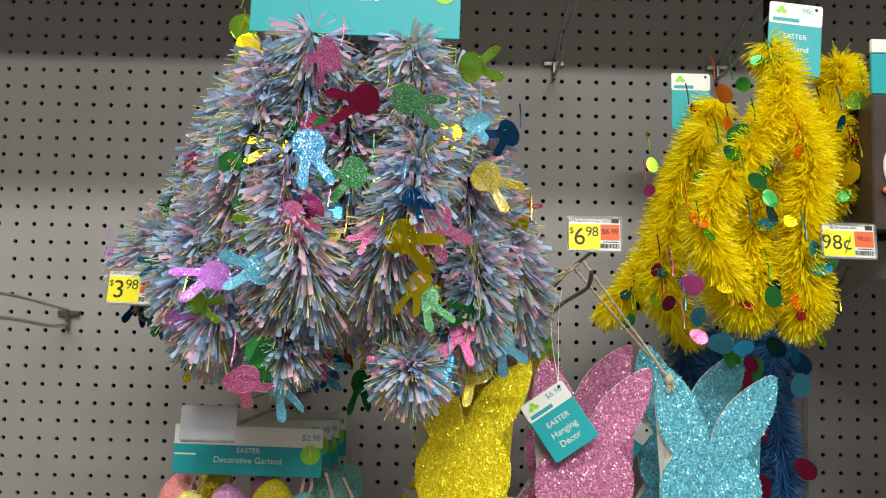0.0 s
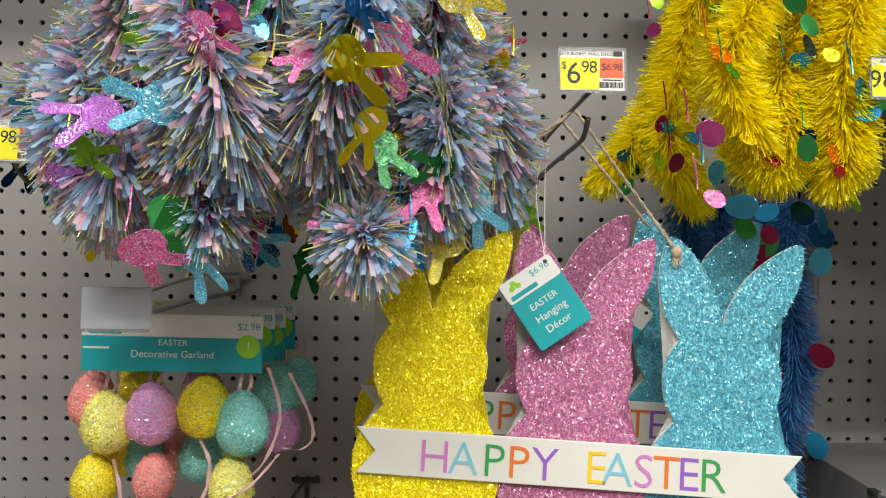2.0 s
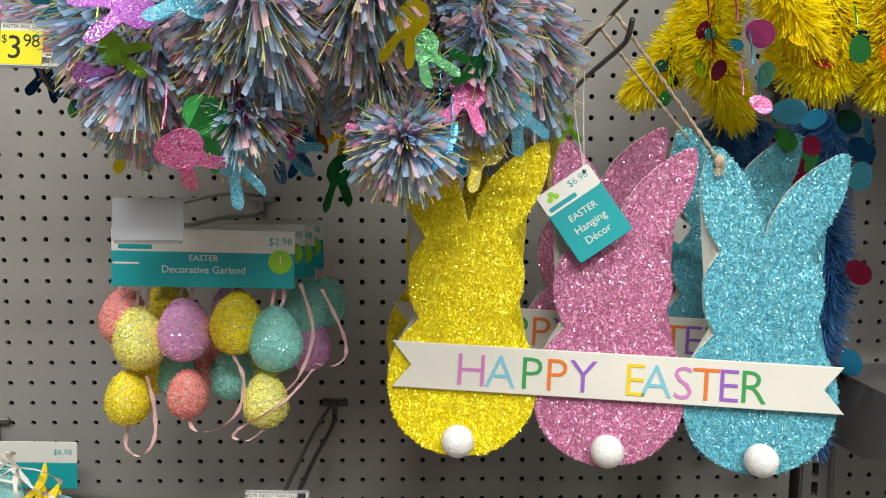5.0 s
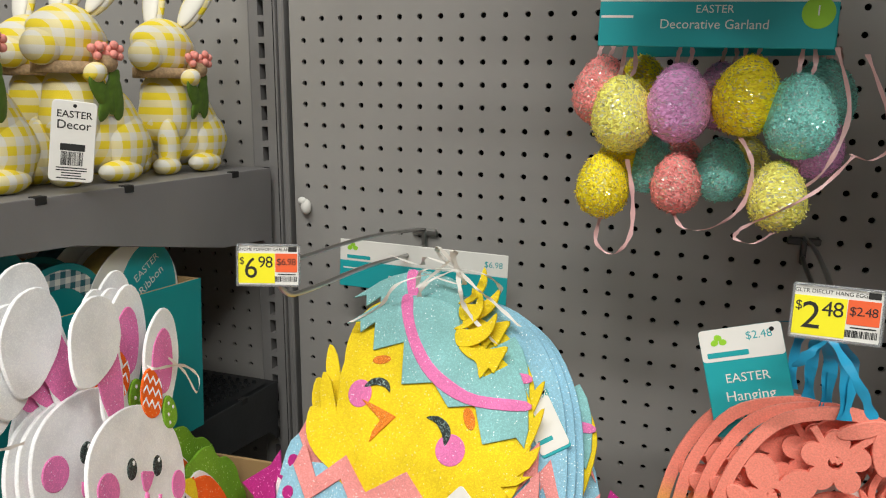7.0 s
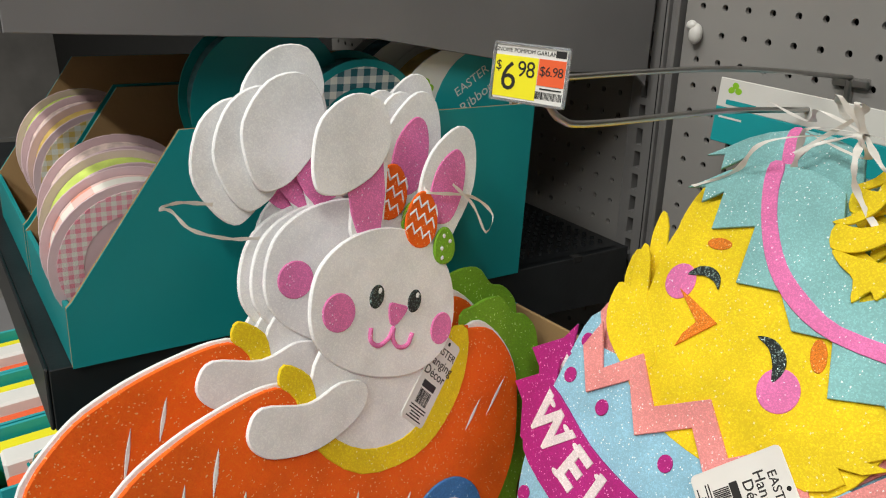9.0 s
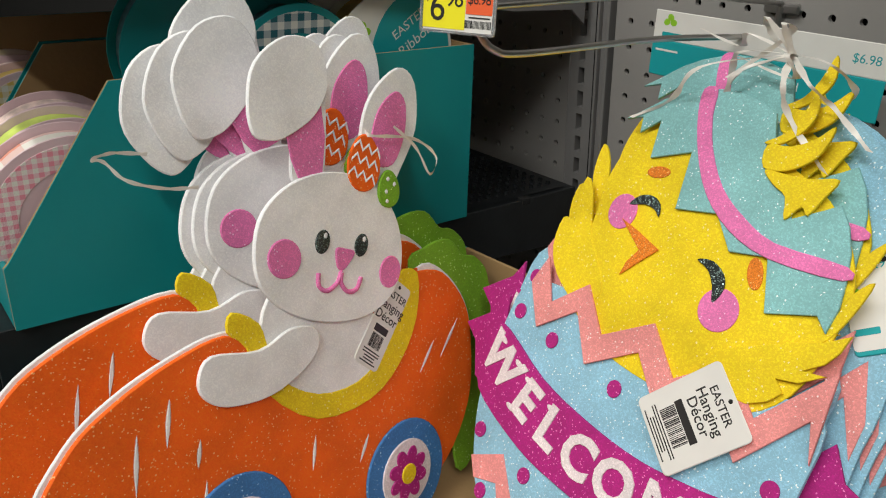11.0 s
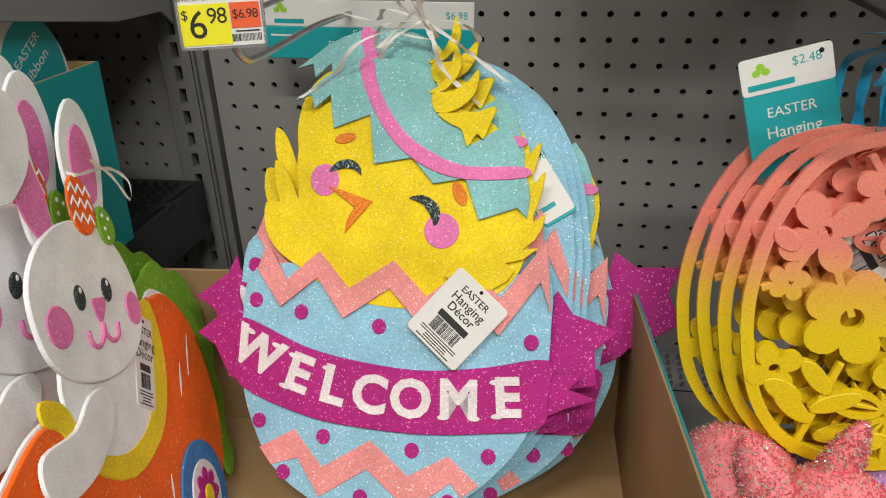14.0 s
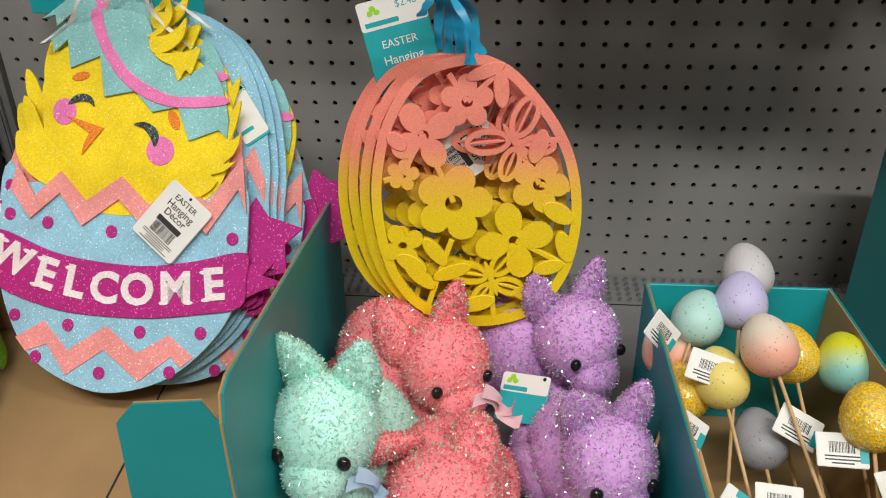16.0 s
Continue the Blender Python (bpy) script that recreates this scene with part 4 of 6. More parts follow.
# ---- tinsel garlands ----
def tinsel(strand, count, length, width, seed, droop=0.45, wide_from=0.0, jitter=0.35):
    """Film strips standing out round a strand and leaning along it; each strip is two quads with a slight fold."""
    rnd = random.Random(seed)
    path = curve(strand, 12)
    n = len(path)
    V, F = [], []
    for i in range(count):
        f = rnd.random() * (n - 1.001)
        a, b = path[int(f)], path[int(f) + 1]
        c = a.lerp(b, f - int(f))
        t = (b - a).normalized()
        s = t.orthogonal().normalized()
        r = Matrix.Rotation(rnd.random() * 6.2832, 3, t) @ s
        end = max(0.0, (f / (n - 1) - 0.86) / 0.14)
        d = (r * (1 - 0.5 * end) + t * (droop + 0.9 * end + rnd.gauss(0, jitter)) + Vector((rnd.gauss(0, 0.12), rnd.gauss(0, 0.12), rnd.gauss(-0.12, 0.12)))).normalized()
        L = length * rnd.uniform(0.75, 1.12)
        w = d.cross(Vector((rnd.gauss(0, 1), rnd.gauss(0, 1), rnd.gauss(0, 1)))).normalized() * width * 0.5
        k = len(V)
        p0, p1 = c + d * L * wide_from, c + d * L * (wide_from + 1) / 2
        p2 = c + d * L + Vector((0, 0, -0.10 * L)) + w.cross(d) * L * rnd.uniform(-0.5, 0.5) * 8
        V += [p0 - w, p0 + w, p1 + w, p1 - w, p2 + w, p2 - w]
        F += [(k, k + 1, k + 2, k + 3), (k + 3, k + 2, k + 4, k + 5)]
    return V, F


PENDANT = [(0, 20), (-11, 18), (-19, 9), (-19, -3), (-12, -13), (-16, -24), (-21, -38), (-15, -46), (-8, -40), (-4, -24), (0, -17), (5, -24), (12, -38), (19, -44), (23, -36), (17, -22), (12, -12), (18, -3), (18, 9), (10, 18)]


def pendants(ob, items, outline, seed):
    rnd = random.Random(seed)
    for x, yy, z, mt, s, rot in items:
        V, F = plate(spline([(a * s * 0.74, b * s * 0.74) for a, b in outline], 2), 0.0004, 0, 0.0001)
        m = FRONT(x, yy, z, rot, rnd.uniform(-42, 42), rnd.uniform(-34, 34))
        bend = rnd.uniform(-16, 16)
        V = [tuple(m @ Vector((a, b, c + bend * (a * a + 0.4 * b * b)))) for a, b, c in V]
        q = mesh_ob("pendant", V, F, M[mt], ob)
        l = m @ Vector((0, 0.02 * s, 0.0002))
        mesh_ob("pendant_loop", *tube([l, l + Vector((0.001, 0.006, 0.014)), l + Vector((0.0, 0.012, 0.03))], 0.0008, 4), M[mt], q)


gar = thing("tinsel_garland", pose(0, 0, 0), "bundle of pastel blue and pink tinsel garland with foil rabbit pendants", "garland")
STR = [((-0.121, -0.400, 1.656), (-0.133, -0.380, 1.587), (-0.139, -0.405, 1.507), (-0.121, -0.419, 1.443), (-0.112, -0.390, 1.401)),
       ((-0.030, -0.383, 1.654), (-0.016, -0.391, 1.571), (-0.020, -0.419, 1.507), (-0.044, -0.404, 1.452), (-0.065, -0.380, 1.416)),
       ((-0.100, -0.342, 1.670), (-0.091, -0.371, 1.588), (-0.085, -0.375, 1.516), (-0.099, -0.345, 1.469), (-0.105, -0.348, 1.441)),
       ((-0.163, -0.367, 1.640), (-0.174, -0.390, 1.564), (-0.193, -0.368, 1.508), (-0.195, -0.351, 1.448), (-0.212, -0.377, 1.376)),
       ((-0.068, -0.375, 1.466), (-0.047, -0.371, 1.416), (-0.034, -0.342, 1.377), (-0.023, -0.354, 1.343), (-0.020, -0.380, 1.334)),
       ((-0.223, -0.239, 1.643), (-0.260, -0.212, 1.578), (-0.293, -0.203, 1.507), (-0.312, -0.233, 1.465), (-0.333, -0.234, 1.446)),
       ((0.015, -0.266, 1.662), (0.044, -0.240, 1.579), (0.065, -0.260, 1.505), (0.086, -0.280, 1.440), (0.094, -0.255, 1.384)),
       ((0.032, -0.307, 1.547), (0.035, -0.307, 1.482), (0.043, -0.337, 1.427), (0.037, -0.329, 1.386), (0.030, -0.301, 1.362)),
       ((-0.229, -0.320, 1.498), (-0.233, -0.345, 1.455), (-0.240, -0.358, 1.415), (-0.235, -0.330, 1.381), (-0.228, -0.324, 1.363)),
       ((-0.170, -0.362, 1.469), (-0.147, -0.389, 1.423), (-0.142, -0.373, 1.385), (-0.144, -0.350, 1.362), (-0.140, -0.372, 1.355)),
       ((-0.066, -0.341, 1.658), (-0.054, -0.345, 1.594), (-0.062, -0.315, 1.542), (-0.068, -0.319, 1.495), (-0.076, -0.348, 1.457)),
       ((-0.009, -0.320, 1.628), (0.009, -0.297, 1.556), (0.015, -0.281, 1.485), (0.009, -0.308, 1.434), (-0.009, -0.317, 1.399)),
       ((-0.204, -0.291, 1.574), (-0.236, -0.262, 1.524), (-0.245, -0.274, 1.479), (-0.262, -0.300, 1.447), (-0.286, -0.281, 1.418)),
       ((-0.131, -0.292, 1.548), (-0.138, -0.283, 1.488), (-0.116, -0.313, 1.437), (-0.104, -0.314, 1.413), (-0.095, -0.284, 1.389)),
       ((0.049, -0.200, 1.540), (0.075, -0.220, 1.470), (0.086, -0.240, 1.423), (0.082, -0.215, 1.384), (0.069, -0.201, 1.357))]
for k, s in enumerate(STR):
    line = list(s)
    mesh_ob("tinsel_strand", *tinsel(line, 1650, 0.043, 0.0042, 10 + k, droop=0.36, wide_from=0.36, jitter=0.5), M["tinsel_multi"], gar)
    mesh_ob("tinsel_threads", *tinsel(line, 2300, 0.047, 0.0010, 60 + k, droop=0.36, jitter=0.5), M["tinsel_thin"], gar)
    mesh_ob("core_wire", *tube(curve(line, 6), 0.004, 6), M["darkwire"], gar)
pendants(gar, [(-0.029, -0.450, 1.456, "foil_gold", 1.15, 62), (0.069, -0.330, 1.362, "holo_aqua", 1.1, 30), (-0.100, -0.450, 1.616, "holo_pink", 1.1, -75), (-0.027, -0.450, 1.579, "holo_green", 1.05, 60), (-0.113, -0.450, 1.534, "holo_blue", 1.1, 10), (-0.074, -0.440, 1.513, "holo_green", 1.05, -70), (-0.068, -0.430, 1.583, "foil_crimson", 1, -80), (0.032, -0.390, 1.629, "foil_lime", 1.05, 85), (0.039, -0.360, 1.579, "holo_aqua", 1, 0), (0.051, -0.350, 1.528, "holo_gold", 1.1, 50), (0.000, -0.430, 1.472, "holo_pink", 1.25, 40), (-0.157, -0.430, 1.427, "holo_aqua", 1.1, -85), (-0.200, -0.420, 1.421, "holo_purple", 1.1, -78), (-0.112, -0.440, 1.481, "foil_pink", 0.95, -85), (-0.153, -0.410, 1.543, "foil_gold", 0.9, -80), (-0.133, -0.410, 1.564, "foil_green", 0.9, 70), (-0.156, -0.410, 1.470, "foil_lime", 0.9, -80), (0.063, -0.340, 1.415, "holo_green", 1.05, 10), (0.028, -0.360, 1.373, "holo_pink", 1.1, -20), (-0.015, -0.410, 1.417, "foil_gold", 1, -10), (-0.008, -0.380, 1.404, "holo_green", 1, 20), (0.008, -0.370, 1.343, "foil_blue", 1, 5), (-0.167, -0.430, 1.326, "holo_pink", 1.15, 40), (-0.156, -0.410, 1.350, "foil_green", 1.1, -15), (-0.144, -0.390, 1.321, "holo_aqua", 1, 25), (-0.145, -0.400, 1.375, "foil_pink", 0.9, -8), (0.044, -0.310, 1.332, "holo_gold", 1.2, -50), (-0.097, -0.270, 1.370, "foil_orange", 1.2, 20), (-0.112, -0.250, 1.338, "foil_blue", 1.1, -30), (-0.080, -0.250, 1.312, "foil_green", 1.1, 10), (-0.134, -0.270, 1.340, "holo_navy", 1.1, 30), (-0.122, -0.310, 1.333, "holo_aqua", 1, 60), (0.077, -0.270, 1.591, "foil_navy", 1.1, -60), (-0.206, -0.330, 1.560, "foil_navy", 1, 0), (-0.211, -0.330, 1.485, "foil_navy", 1.1, 10), (-0.235, -0.330, 1.462, "foil_green", 1, -20), (-0.310, -0.230, 1.504, "foil_green", 1, 10), (-0.287, -0.270, 1.387, "foil_green", 1.1, -20), (-0.243, -0.350, 1.452, "holo_pink", 0.9, -70), (-0.232, -0.230, 1.718, "foil_lime", 1.2, 10), (-0.220, -0.250, 1.691, "foil_gold", 1, 30), (0.026, -0.310, 1.464, "holo_gold", 1.1, 0), (0.098, -0.250, 1.512, "holo_crimson", 0.8, 60), (-0.320, -0.280, 1.394, "foil_navy", 0.8, -20), (-0.256, -0.270, 1.342, "foil_gold", 1, 0), (0.122, -0.210, 1.330, "holo_gold", 1.1, 20), (0.126, -0.230, 1.357, "foil_lime", 0.7, 20), (-0.076, -0.230, 1.352, "foil_gold", 1, -40)], PENDANT, 3)
header_card(FRONT(-0.083, -0.385, 1.708, -1, 0, -3), 0.205, 0.10, "large teal header card of the tinsel garland", [("EASTER", 0.011), ("Garland", 0.014)], price="", white_part=0.3)



def strewn(lines_of, per, reach, kinds, seed, size):
    """Pendants tucked among the tips of the strands, more of them towards the lower ends."""
    rn, out = random.Random(seed), []
    for line in lines_of:
        path = curve(line, 10)
        for i in range(per):
            q = path[int((len(path) - 1) * rn.random() ** 0.6)]
            a = rn.uniform(-1.5, 1.5)
            out.append((q.x + reach * math.sin(a), q.y - reach * 0.9 * math.cos(a), q.z + rn.uniform(-0.02, 0.01), rn.choice(kinds), size * rn.uniform(0.75, 1.05), rn.uniform(-90, 90)))
    return out


pendants(gar, strewn(STR, 4, 0.036, ("foil_green", "holo_green", "foil_gold", "holo_pink", "holo_blue", "foil_navy", "foil_aqua", "foil_pink", "holo_gold", "foil_crimson", "holo_purple", "foil_lime"), 21, 0.85), PENDANT, 6)

OVAL = [(0, 18), (-8, 13), (-11.5, 2), (-9.5, -8), (0, -14), (9.5, -8), (11.5, 2), (8, 13)]
yg = thing("yellow_garland", pose(0, 0, 0), "bright yellow tinsel garland with foil egg discs", "garland")
YS = [((0.367, -0.270, 1.702), (0.380, -0.285, 1.649), (0.343, -0.295, 1.584), (0.306, -0.300, 1.535), (0.288, -0.300, 1.489), (0.305, -0.295, 1.451), (0.325, -0.290, 1.427)),
      ((0.380, -0.290, 1.630), (0.400, -0.300, 1.570), (0.395, -0.305, 1.523), (0.388, -0.305, 1.466), (0.396, -0.300, 1.421), (0.391, -0.295, 1.397)),
      ((0.470, -0.220, 1.698), (0.470, -0.235, 1.662), (0.478, -0.240, 1.610), (0.466, -0.240, 1.564), (0.443, -0.240, 1.525)),
      ((0.377, -0.270, 1.557), (0.353, -0.280, 1.511), (0.340, -0.285, 1.467), (0.352, -0.285, 1.428), (0.341, -0.280, 1.403), (0.320, -0.275, 1.416)),
      ((0.383, -0.250, 1.633), (0.409, -0.250, 1.599), (0.431, -0.250, 1.599), (0.456, -0.240, 1.637)),
      ((0.346, -0.169, 1.663), (0.313, -0.162, 1.589), (0.293, -0.149, 1.528), (0.263, -0.169, 1.456), (0.219, -0.162, 1.401)),
      ((0.324, -0.202, 1.621), (0.297, -0.181, 1.558), (0.282, -0.187, 1.489), (0.271, -0.201, 1.427), (0.304, -0.181, 1.379))]
for k, s in enumerate(YS):
    line = list(s)
    mesh_ob("tinsel_strand", *tinsel(line, 6500, 0.030, 0.0011, 210 + k, 0.25, 0.0, 0.3), M["tinsel_yellow"], yg)
    mesh_ob("core_wire", *tube(curve(line, 6), 0.004, 6), M["tinsel_yellow"], yg)
rr = random.Random(8)
pendants(yg, [(0.265, -0.328, 1.425, "foil_pink", 1.25, 70), (0.270, -0.328, 1.393, "foil_aqua", 1.2, 75), (0.303, -0.308, 1.365, "foil_aqua", 1.25, 85), (0.334, -0.288, 1.360, "foil_blue", 1.1, 90), (0.282, -0.298, 1.371, "holo_pink", 0.9, 60), (0.276, -0.318, 1.493, "foil_orange", 1, 30), (0.267, -0.298, 1.501, "foil_gold", 1, 10), (0.333, -0.328, 1.534, "foil_green", 0.9, 50), (0.346, -0.328, 1.516, "foil_green", 1, 0), (0.352, -0.318, 1.500, "foil_navy", 1, 0), (0.379, -0.318, 1.567, "foil_orange", 0.8, 30), (0.391, -0.328, 1.463, "foil_blue", 1.1, 60), (0.413, -0.308, 1.452, "foil_green", 1.1, -40), (0.446, -0.278, 1.608, "foil_blue", 0.95, 40), (0.467, -0.268, 1.638, "foil_lime", 1.2, -30), (0.475, -0.258, 1.606, "foil_gold", 1, 0), (0.458, -0.268, 1.554, "foil_gold", 1.2, -40), (0.322, -0.298, 1.591, "foil_green", 1.1, -60), (0.323, -0.278, 1.577, "foil_green", 0.9, 0), (0.309, -0.298, 1.633, "foil_orange", 1, 20), (0.331, -0.298, 1.645, "foil_green", 0.9, 80), (0.320, -0.278, 1.605, "foil_orange", 0.8, 0), (0.260, -0.178, 1.545, "foil_pink", 0.9, 30), (0.256, -0.218, 1.410, "foil_lime", 1, -20), (0.267, -0.238, 1.406, "foil_crimson", 1.1, 60), (0.352, -0.318, 1.414, "foil_green", 1, 10), (0.388, -0.298, 1.399, "foil_green", 1.1, 30), (0.428, -0.258, 1.370, "foil_lime", 1, 20), (0.381, -0.258, 1.359, "foil_navy", 1.1, 40), (0.409, -0.238, 1.351, "foil_blue", 1.1, 0), (0.269, -0.158, 1.580, "foil_lime", 0.9, 10), (0.312, -0.218, 1.557, "foil_green", 0.8, 60), (0.236, -0.178, 1.384, "foil_green", 0.9, 0), (0.368, -0.218, 1.338, "foil_crimson", 1, 0), (0.353, -0.198, 1.344, "foil_green", 1.1, 30)], OVAL, 5)
pendants(yg, strewn(YS, 5, 0.026, ("foil_green", "foil_green", "foil_lime", "foil_blue", "foil_crimson", "foil_orange", "foil_gold", "foil_navy"), 31, 0.9), OVAL, 9)
swing_tag(FRONT(0.395, -0.278, 1.704, -6, 0, -6), 0.060, 0.085, "teal and white header tag of the yellow garland", "98c", [("EASTER", 0.008), ("Garland", 0.010)])
swing_tag(FRONT(0.320, -0.15, 1.665, 0, 0, -4), 0.050, 0.075, "teal and white header tag of a garland behind", "", [])
bg = thing("blue_garland", pose(0, 0, 0), "blue tinsel garland with foil egg discs hanging low", "garland")
for k, (x, y) in enumerate(((0.325, -0.10), (0.425, -0.09), (0.375, -0.06), (0.44, -0.12))):
    line = [(x + 0.008 * math.sin(i * 1.9 + k), y, 1.375 - 0.36 * i / 5) for i in range(6)]
    mesh_ob("tinsel_strand", *tinsel(line, 4200, 0.028, 0.0011, 310 + k, 0.2, 0.0, 0.3), M["tinsel_blue"], bg)
    mesh_ob("core_wire", *tube(curve(line, 6), 0.004, 6), M["tinsel_blue"], bg)
for k in range(14):
    x, z = rr.choice((0.31, 0.40, 0.455, 0.465)) + rr.uniform(-0.01, 0.01), rr.uniform(1.0, 1.36)
    V, F = moved(plate(spline(OVAL, 2), 0.0004, 0, 0.0001), FRONT(x, -0.15, z, rr.uniform(-60, 60), rr.uniform(-30, 30)))
    mesh_ob("pendant", V, F, M["foil_" + rr.choice(("green", "navy", "lime", "crimson", "aqua", "blue"))], bg)


# ---- cardboard display trays ----
def tray(name, x0, x1, y0, y1, z, h_back, h_front, label, low_front=None, low_left=0.0, inside="card", turn=0.0, flap=0.06):
    """An open carton: teal outside, bare board inside; its side walls slope from back to front."""
    ob = thing(name, pose(x1, y1, z, 0, 0, turn) @ pose(-x1, -y1, 0), label, "display tray")
    t = 0.0035
    mesh_ob("bottom", *block(x0, x1, y0, y1, 0.0, t, 0.0005), M["card"], ob)
    mesh_ob("back_wall", *block(x0 + t, x1 - t, y1 - t, y1, t, h_back, 0.0005), M[inside], ob)
    side = [(y1, t), (y1, h_back), (y0 + 0.02, h_front), (y0 + 0.006, h_front - 0.003), (y0, h_front - 0.02), (y0, t)]
    for xs, sgn in ((x0, 1), (x1, -1)):
        if sgn > 0 and low_left:
            V, F = plate([(a, b if b < h_back + 0.001 else b - low_left) for a, b in side], t / 2)
        else:
            V, F = plate(side, t / 2)
        mesh_ob("side_wall_lining", [(xs + sgn * (t - c), a, b) for a, b, c in V], F, M["card"], ob, "bare brown board")
        mesh_ob("side_wall", [(xs + sgn * c, a, b) for a, b, c in V], F, M["teal"], ob, "teal printed board")
    lf = low_front or h_front * 0.5
    prof = [(x0 + t, t), (x1 - t, t), (x1 - t, h_front - 0.02), (x1 - 0.012, h_front - 0.004), (x1 - flap, h_front - 0.006), (x1 - flap - 0.012, h_front - 0.02), (x1 - flap - 0.018, lf + 0.02), (x1 - flap - 0.04, lf), (x0 + 0.11, lf), (x0 + 0.085, lf + 0.02), (x0 + 0.06, h_front - 0.006 - low_left), (x0 + t, h_front - 0.006 - low_left)]
    V, F = plate(prof, t / 2)
    mesh_ob("front_wall", [(a, y0 + 0.0001 + c, b) for a, b, c in V], F, M["teal"], ob, "teal printed board")
    mesh_ob("front_wall_lining", [(a, y0 + t / 2 + 0.0002 + c, b) for a, b, c in V], F, M["card"], ob, "bare brown board")
    return ob


tray("display_tray", -0.720, -0.250, -0.605, -0.155, DECK, 0.185, 0.262, "teal cardboard display tray with hanging egg signs in it", 0.10, 0.055, turn=4.0, flap=0.052)
seam = mesh_ob("flap_seam", *block(-0.44, -0.438, -0.60, -0.20, 0.0036, 0.0042, 0.0001), M["ink"])
seam.parent = bpy.data.objects["display_tray"]
tray("pick_tray", 0.074, 0.246, -0.60, -0.288, DECK, 0.160, 0.165, "teal cardboard tray full of egg picks", inside="tealcard")
tray("display_tray", 0.332, 0.48, -0.36, -0.14, DECK, 0.27, 0.275, "tall teal cardboard display tray")

# ---- WELCOME chick egg signs ----
GREETING = "WELCOME"
L_EGG = [(-140, 64), (-150, 19), (-148, -22), (-137, -63), (-112, -106), (-77, -130), (-33, -143), (9, -138), (49, -121), (84, -90), (107, -56), (119, -13), (121, 31), (114, 78)]


def chick_sign(m, tails=False, tag=True, k=0):
    ob = thing("egg_sign", m, "felt chick hatching from a pale blue egg lettered WELCOME", "sign", "egg signs")
    T = 0.0022
    lower = spline(L_EGG + [(60, 70), (0, 74), (-70, 72)], 4)
    layer = lambda nm, pts, mt, z, th=T, lab="", par=ob: mesh_ob(nm, *plate(pts, th, z * 0.001, 0.0004), M[mt], par, lab)
    egg = layer("egg_shell", lower, "sky", 0.0, 0.003, "pale blue felt shell")
    if 1 < k < 5:
        layer("shell_back", spline([(-138, 60), (-130, 130), (-104, 200), (-60, 240), (0, 256), (58, 236), (98, 188), (120, 125), (127, 70), (118, 20), (0, 10), (-120, 20)], 4), "sky", 3.2, T, "plain pale blue felt shell")
        layer("zigzag", straight([(60, 70), (84, 50), (104, 92), (124, 60), (122, 84), (106, 118), (84, 78), (64, 96)]), "salmon", 5.6, 0.0008)
        layer("banner", spline([(-140, 10), (-32, -9), (71, -2), (124, 12), (124, -18), (119, -46), (24, -63), (-82, -60), (-146, -40)], 4), "plum", 5.6, T, "plum banner")
        for x, y in ((106, 32), (78, -75)):
            layer("dot", oval(x, y, 6.2, 6.6, 0, 16), "plum", 5.6, 0.001, "", egg)
        return ob
    layer("zigzag", straight([(-131, 88), (-110, 56), (-82, 83), (-53, 53), (-15, 80), (16, 52), (50, 82), (78, 56), (113, 106), (120, 48), (110, 72), (79, 25), (50, 52), (18, 22), (-17, 56), (-56, 27), (-82, 60), (-114, 32), (-138, 63)]), "salmon", 4.2, T, "salmon zigzag", egg)
    layer("zigzag", straight([(-124, -92), (-93, -73), (-65, -102), (-24, -74), (11, -100), (44, -79), (72, -100), (58, -112), (48, -101), (14, -129), (-25, -99), (-66, -128), (-88, -97), (-112, -106)]), "salmon", 3.0, 0.0012, "salmon zigzag", egg)
    layer("chick_body", spline([(-83, 214), (-103, 194), (-110, 165), (-107, 137), (-104, 105), (-100, 72), (-60, 46), (0, 40), (60, 50), (92, 80), (100, 131), (93, 165), (60, 200), (0, 220), (-50, 222)], 4), "felt_yellow", 1.5, T, "bright yellow felt")
    layer("wing", spline([(-82, 99), (-101, 117), (-118, 150), (-130, 160), (-129, 140), (-123, 124), (-124, 123), (-136, 122), (-134, 98), (-118, 78), (-86, 64), (-70, 80)], 3), "felt_yellow", 2.2, T)
    if k in (0, 1, 6):
        layer("wing", straight([(30, 70), (50, 60), (70, 62), (82, 70), (88, 79), (80, 85), (94, 89), (107, 100), (93, 97), (103, 106), (108, 116), (110, 128), (97, 118), (80, 110), (56, 96), (40, 86)]), "felt_yellow", 5.0, T)
        layer("wing", spline([(84, 104), (97, 120), (104, 140), (107, 162), (98, 150), (94, 132), (82, 116)], 3), "felt_yellow", 2.4, T)
    cap = layer("shell_cap", straight([(-115, 213), (-101, 224), (-88, 235), (-74, 243), (-58, 249), (-44, 252), (-25, 252), (-10, 249), (3, 244), (10, 228), (14, 212), (36, 196), (44, 181), (53, 187), (62, 193), (70, 199), (80, 188), (88, 173), (93, 156), (96, 140), (95, 123), (86, 131), (55, 119), (41, 153), (14, 147), (-6, 168), (-39, 161), (-46, 203), (-78, 190), (-83, 219), (-97, 206), (-100, 218)]), "mint", 4.6, T, "mint felt cap")
    layer("stripe", spline([(-58, 249), (-47, 251), (-42, 232), (-30, 209), (-10, 186), (14, 172), (42, 163), (90, 165), (91, 156), (42, 152), (8, 160), (-20, 178), (-40, 203), (-54, 230)], 3), "felt_pink", 7.0, 0.0010, "pink stripe", cap)
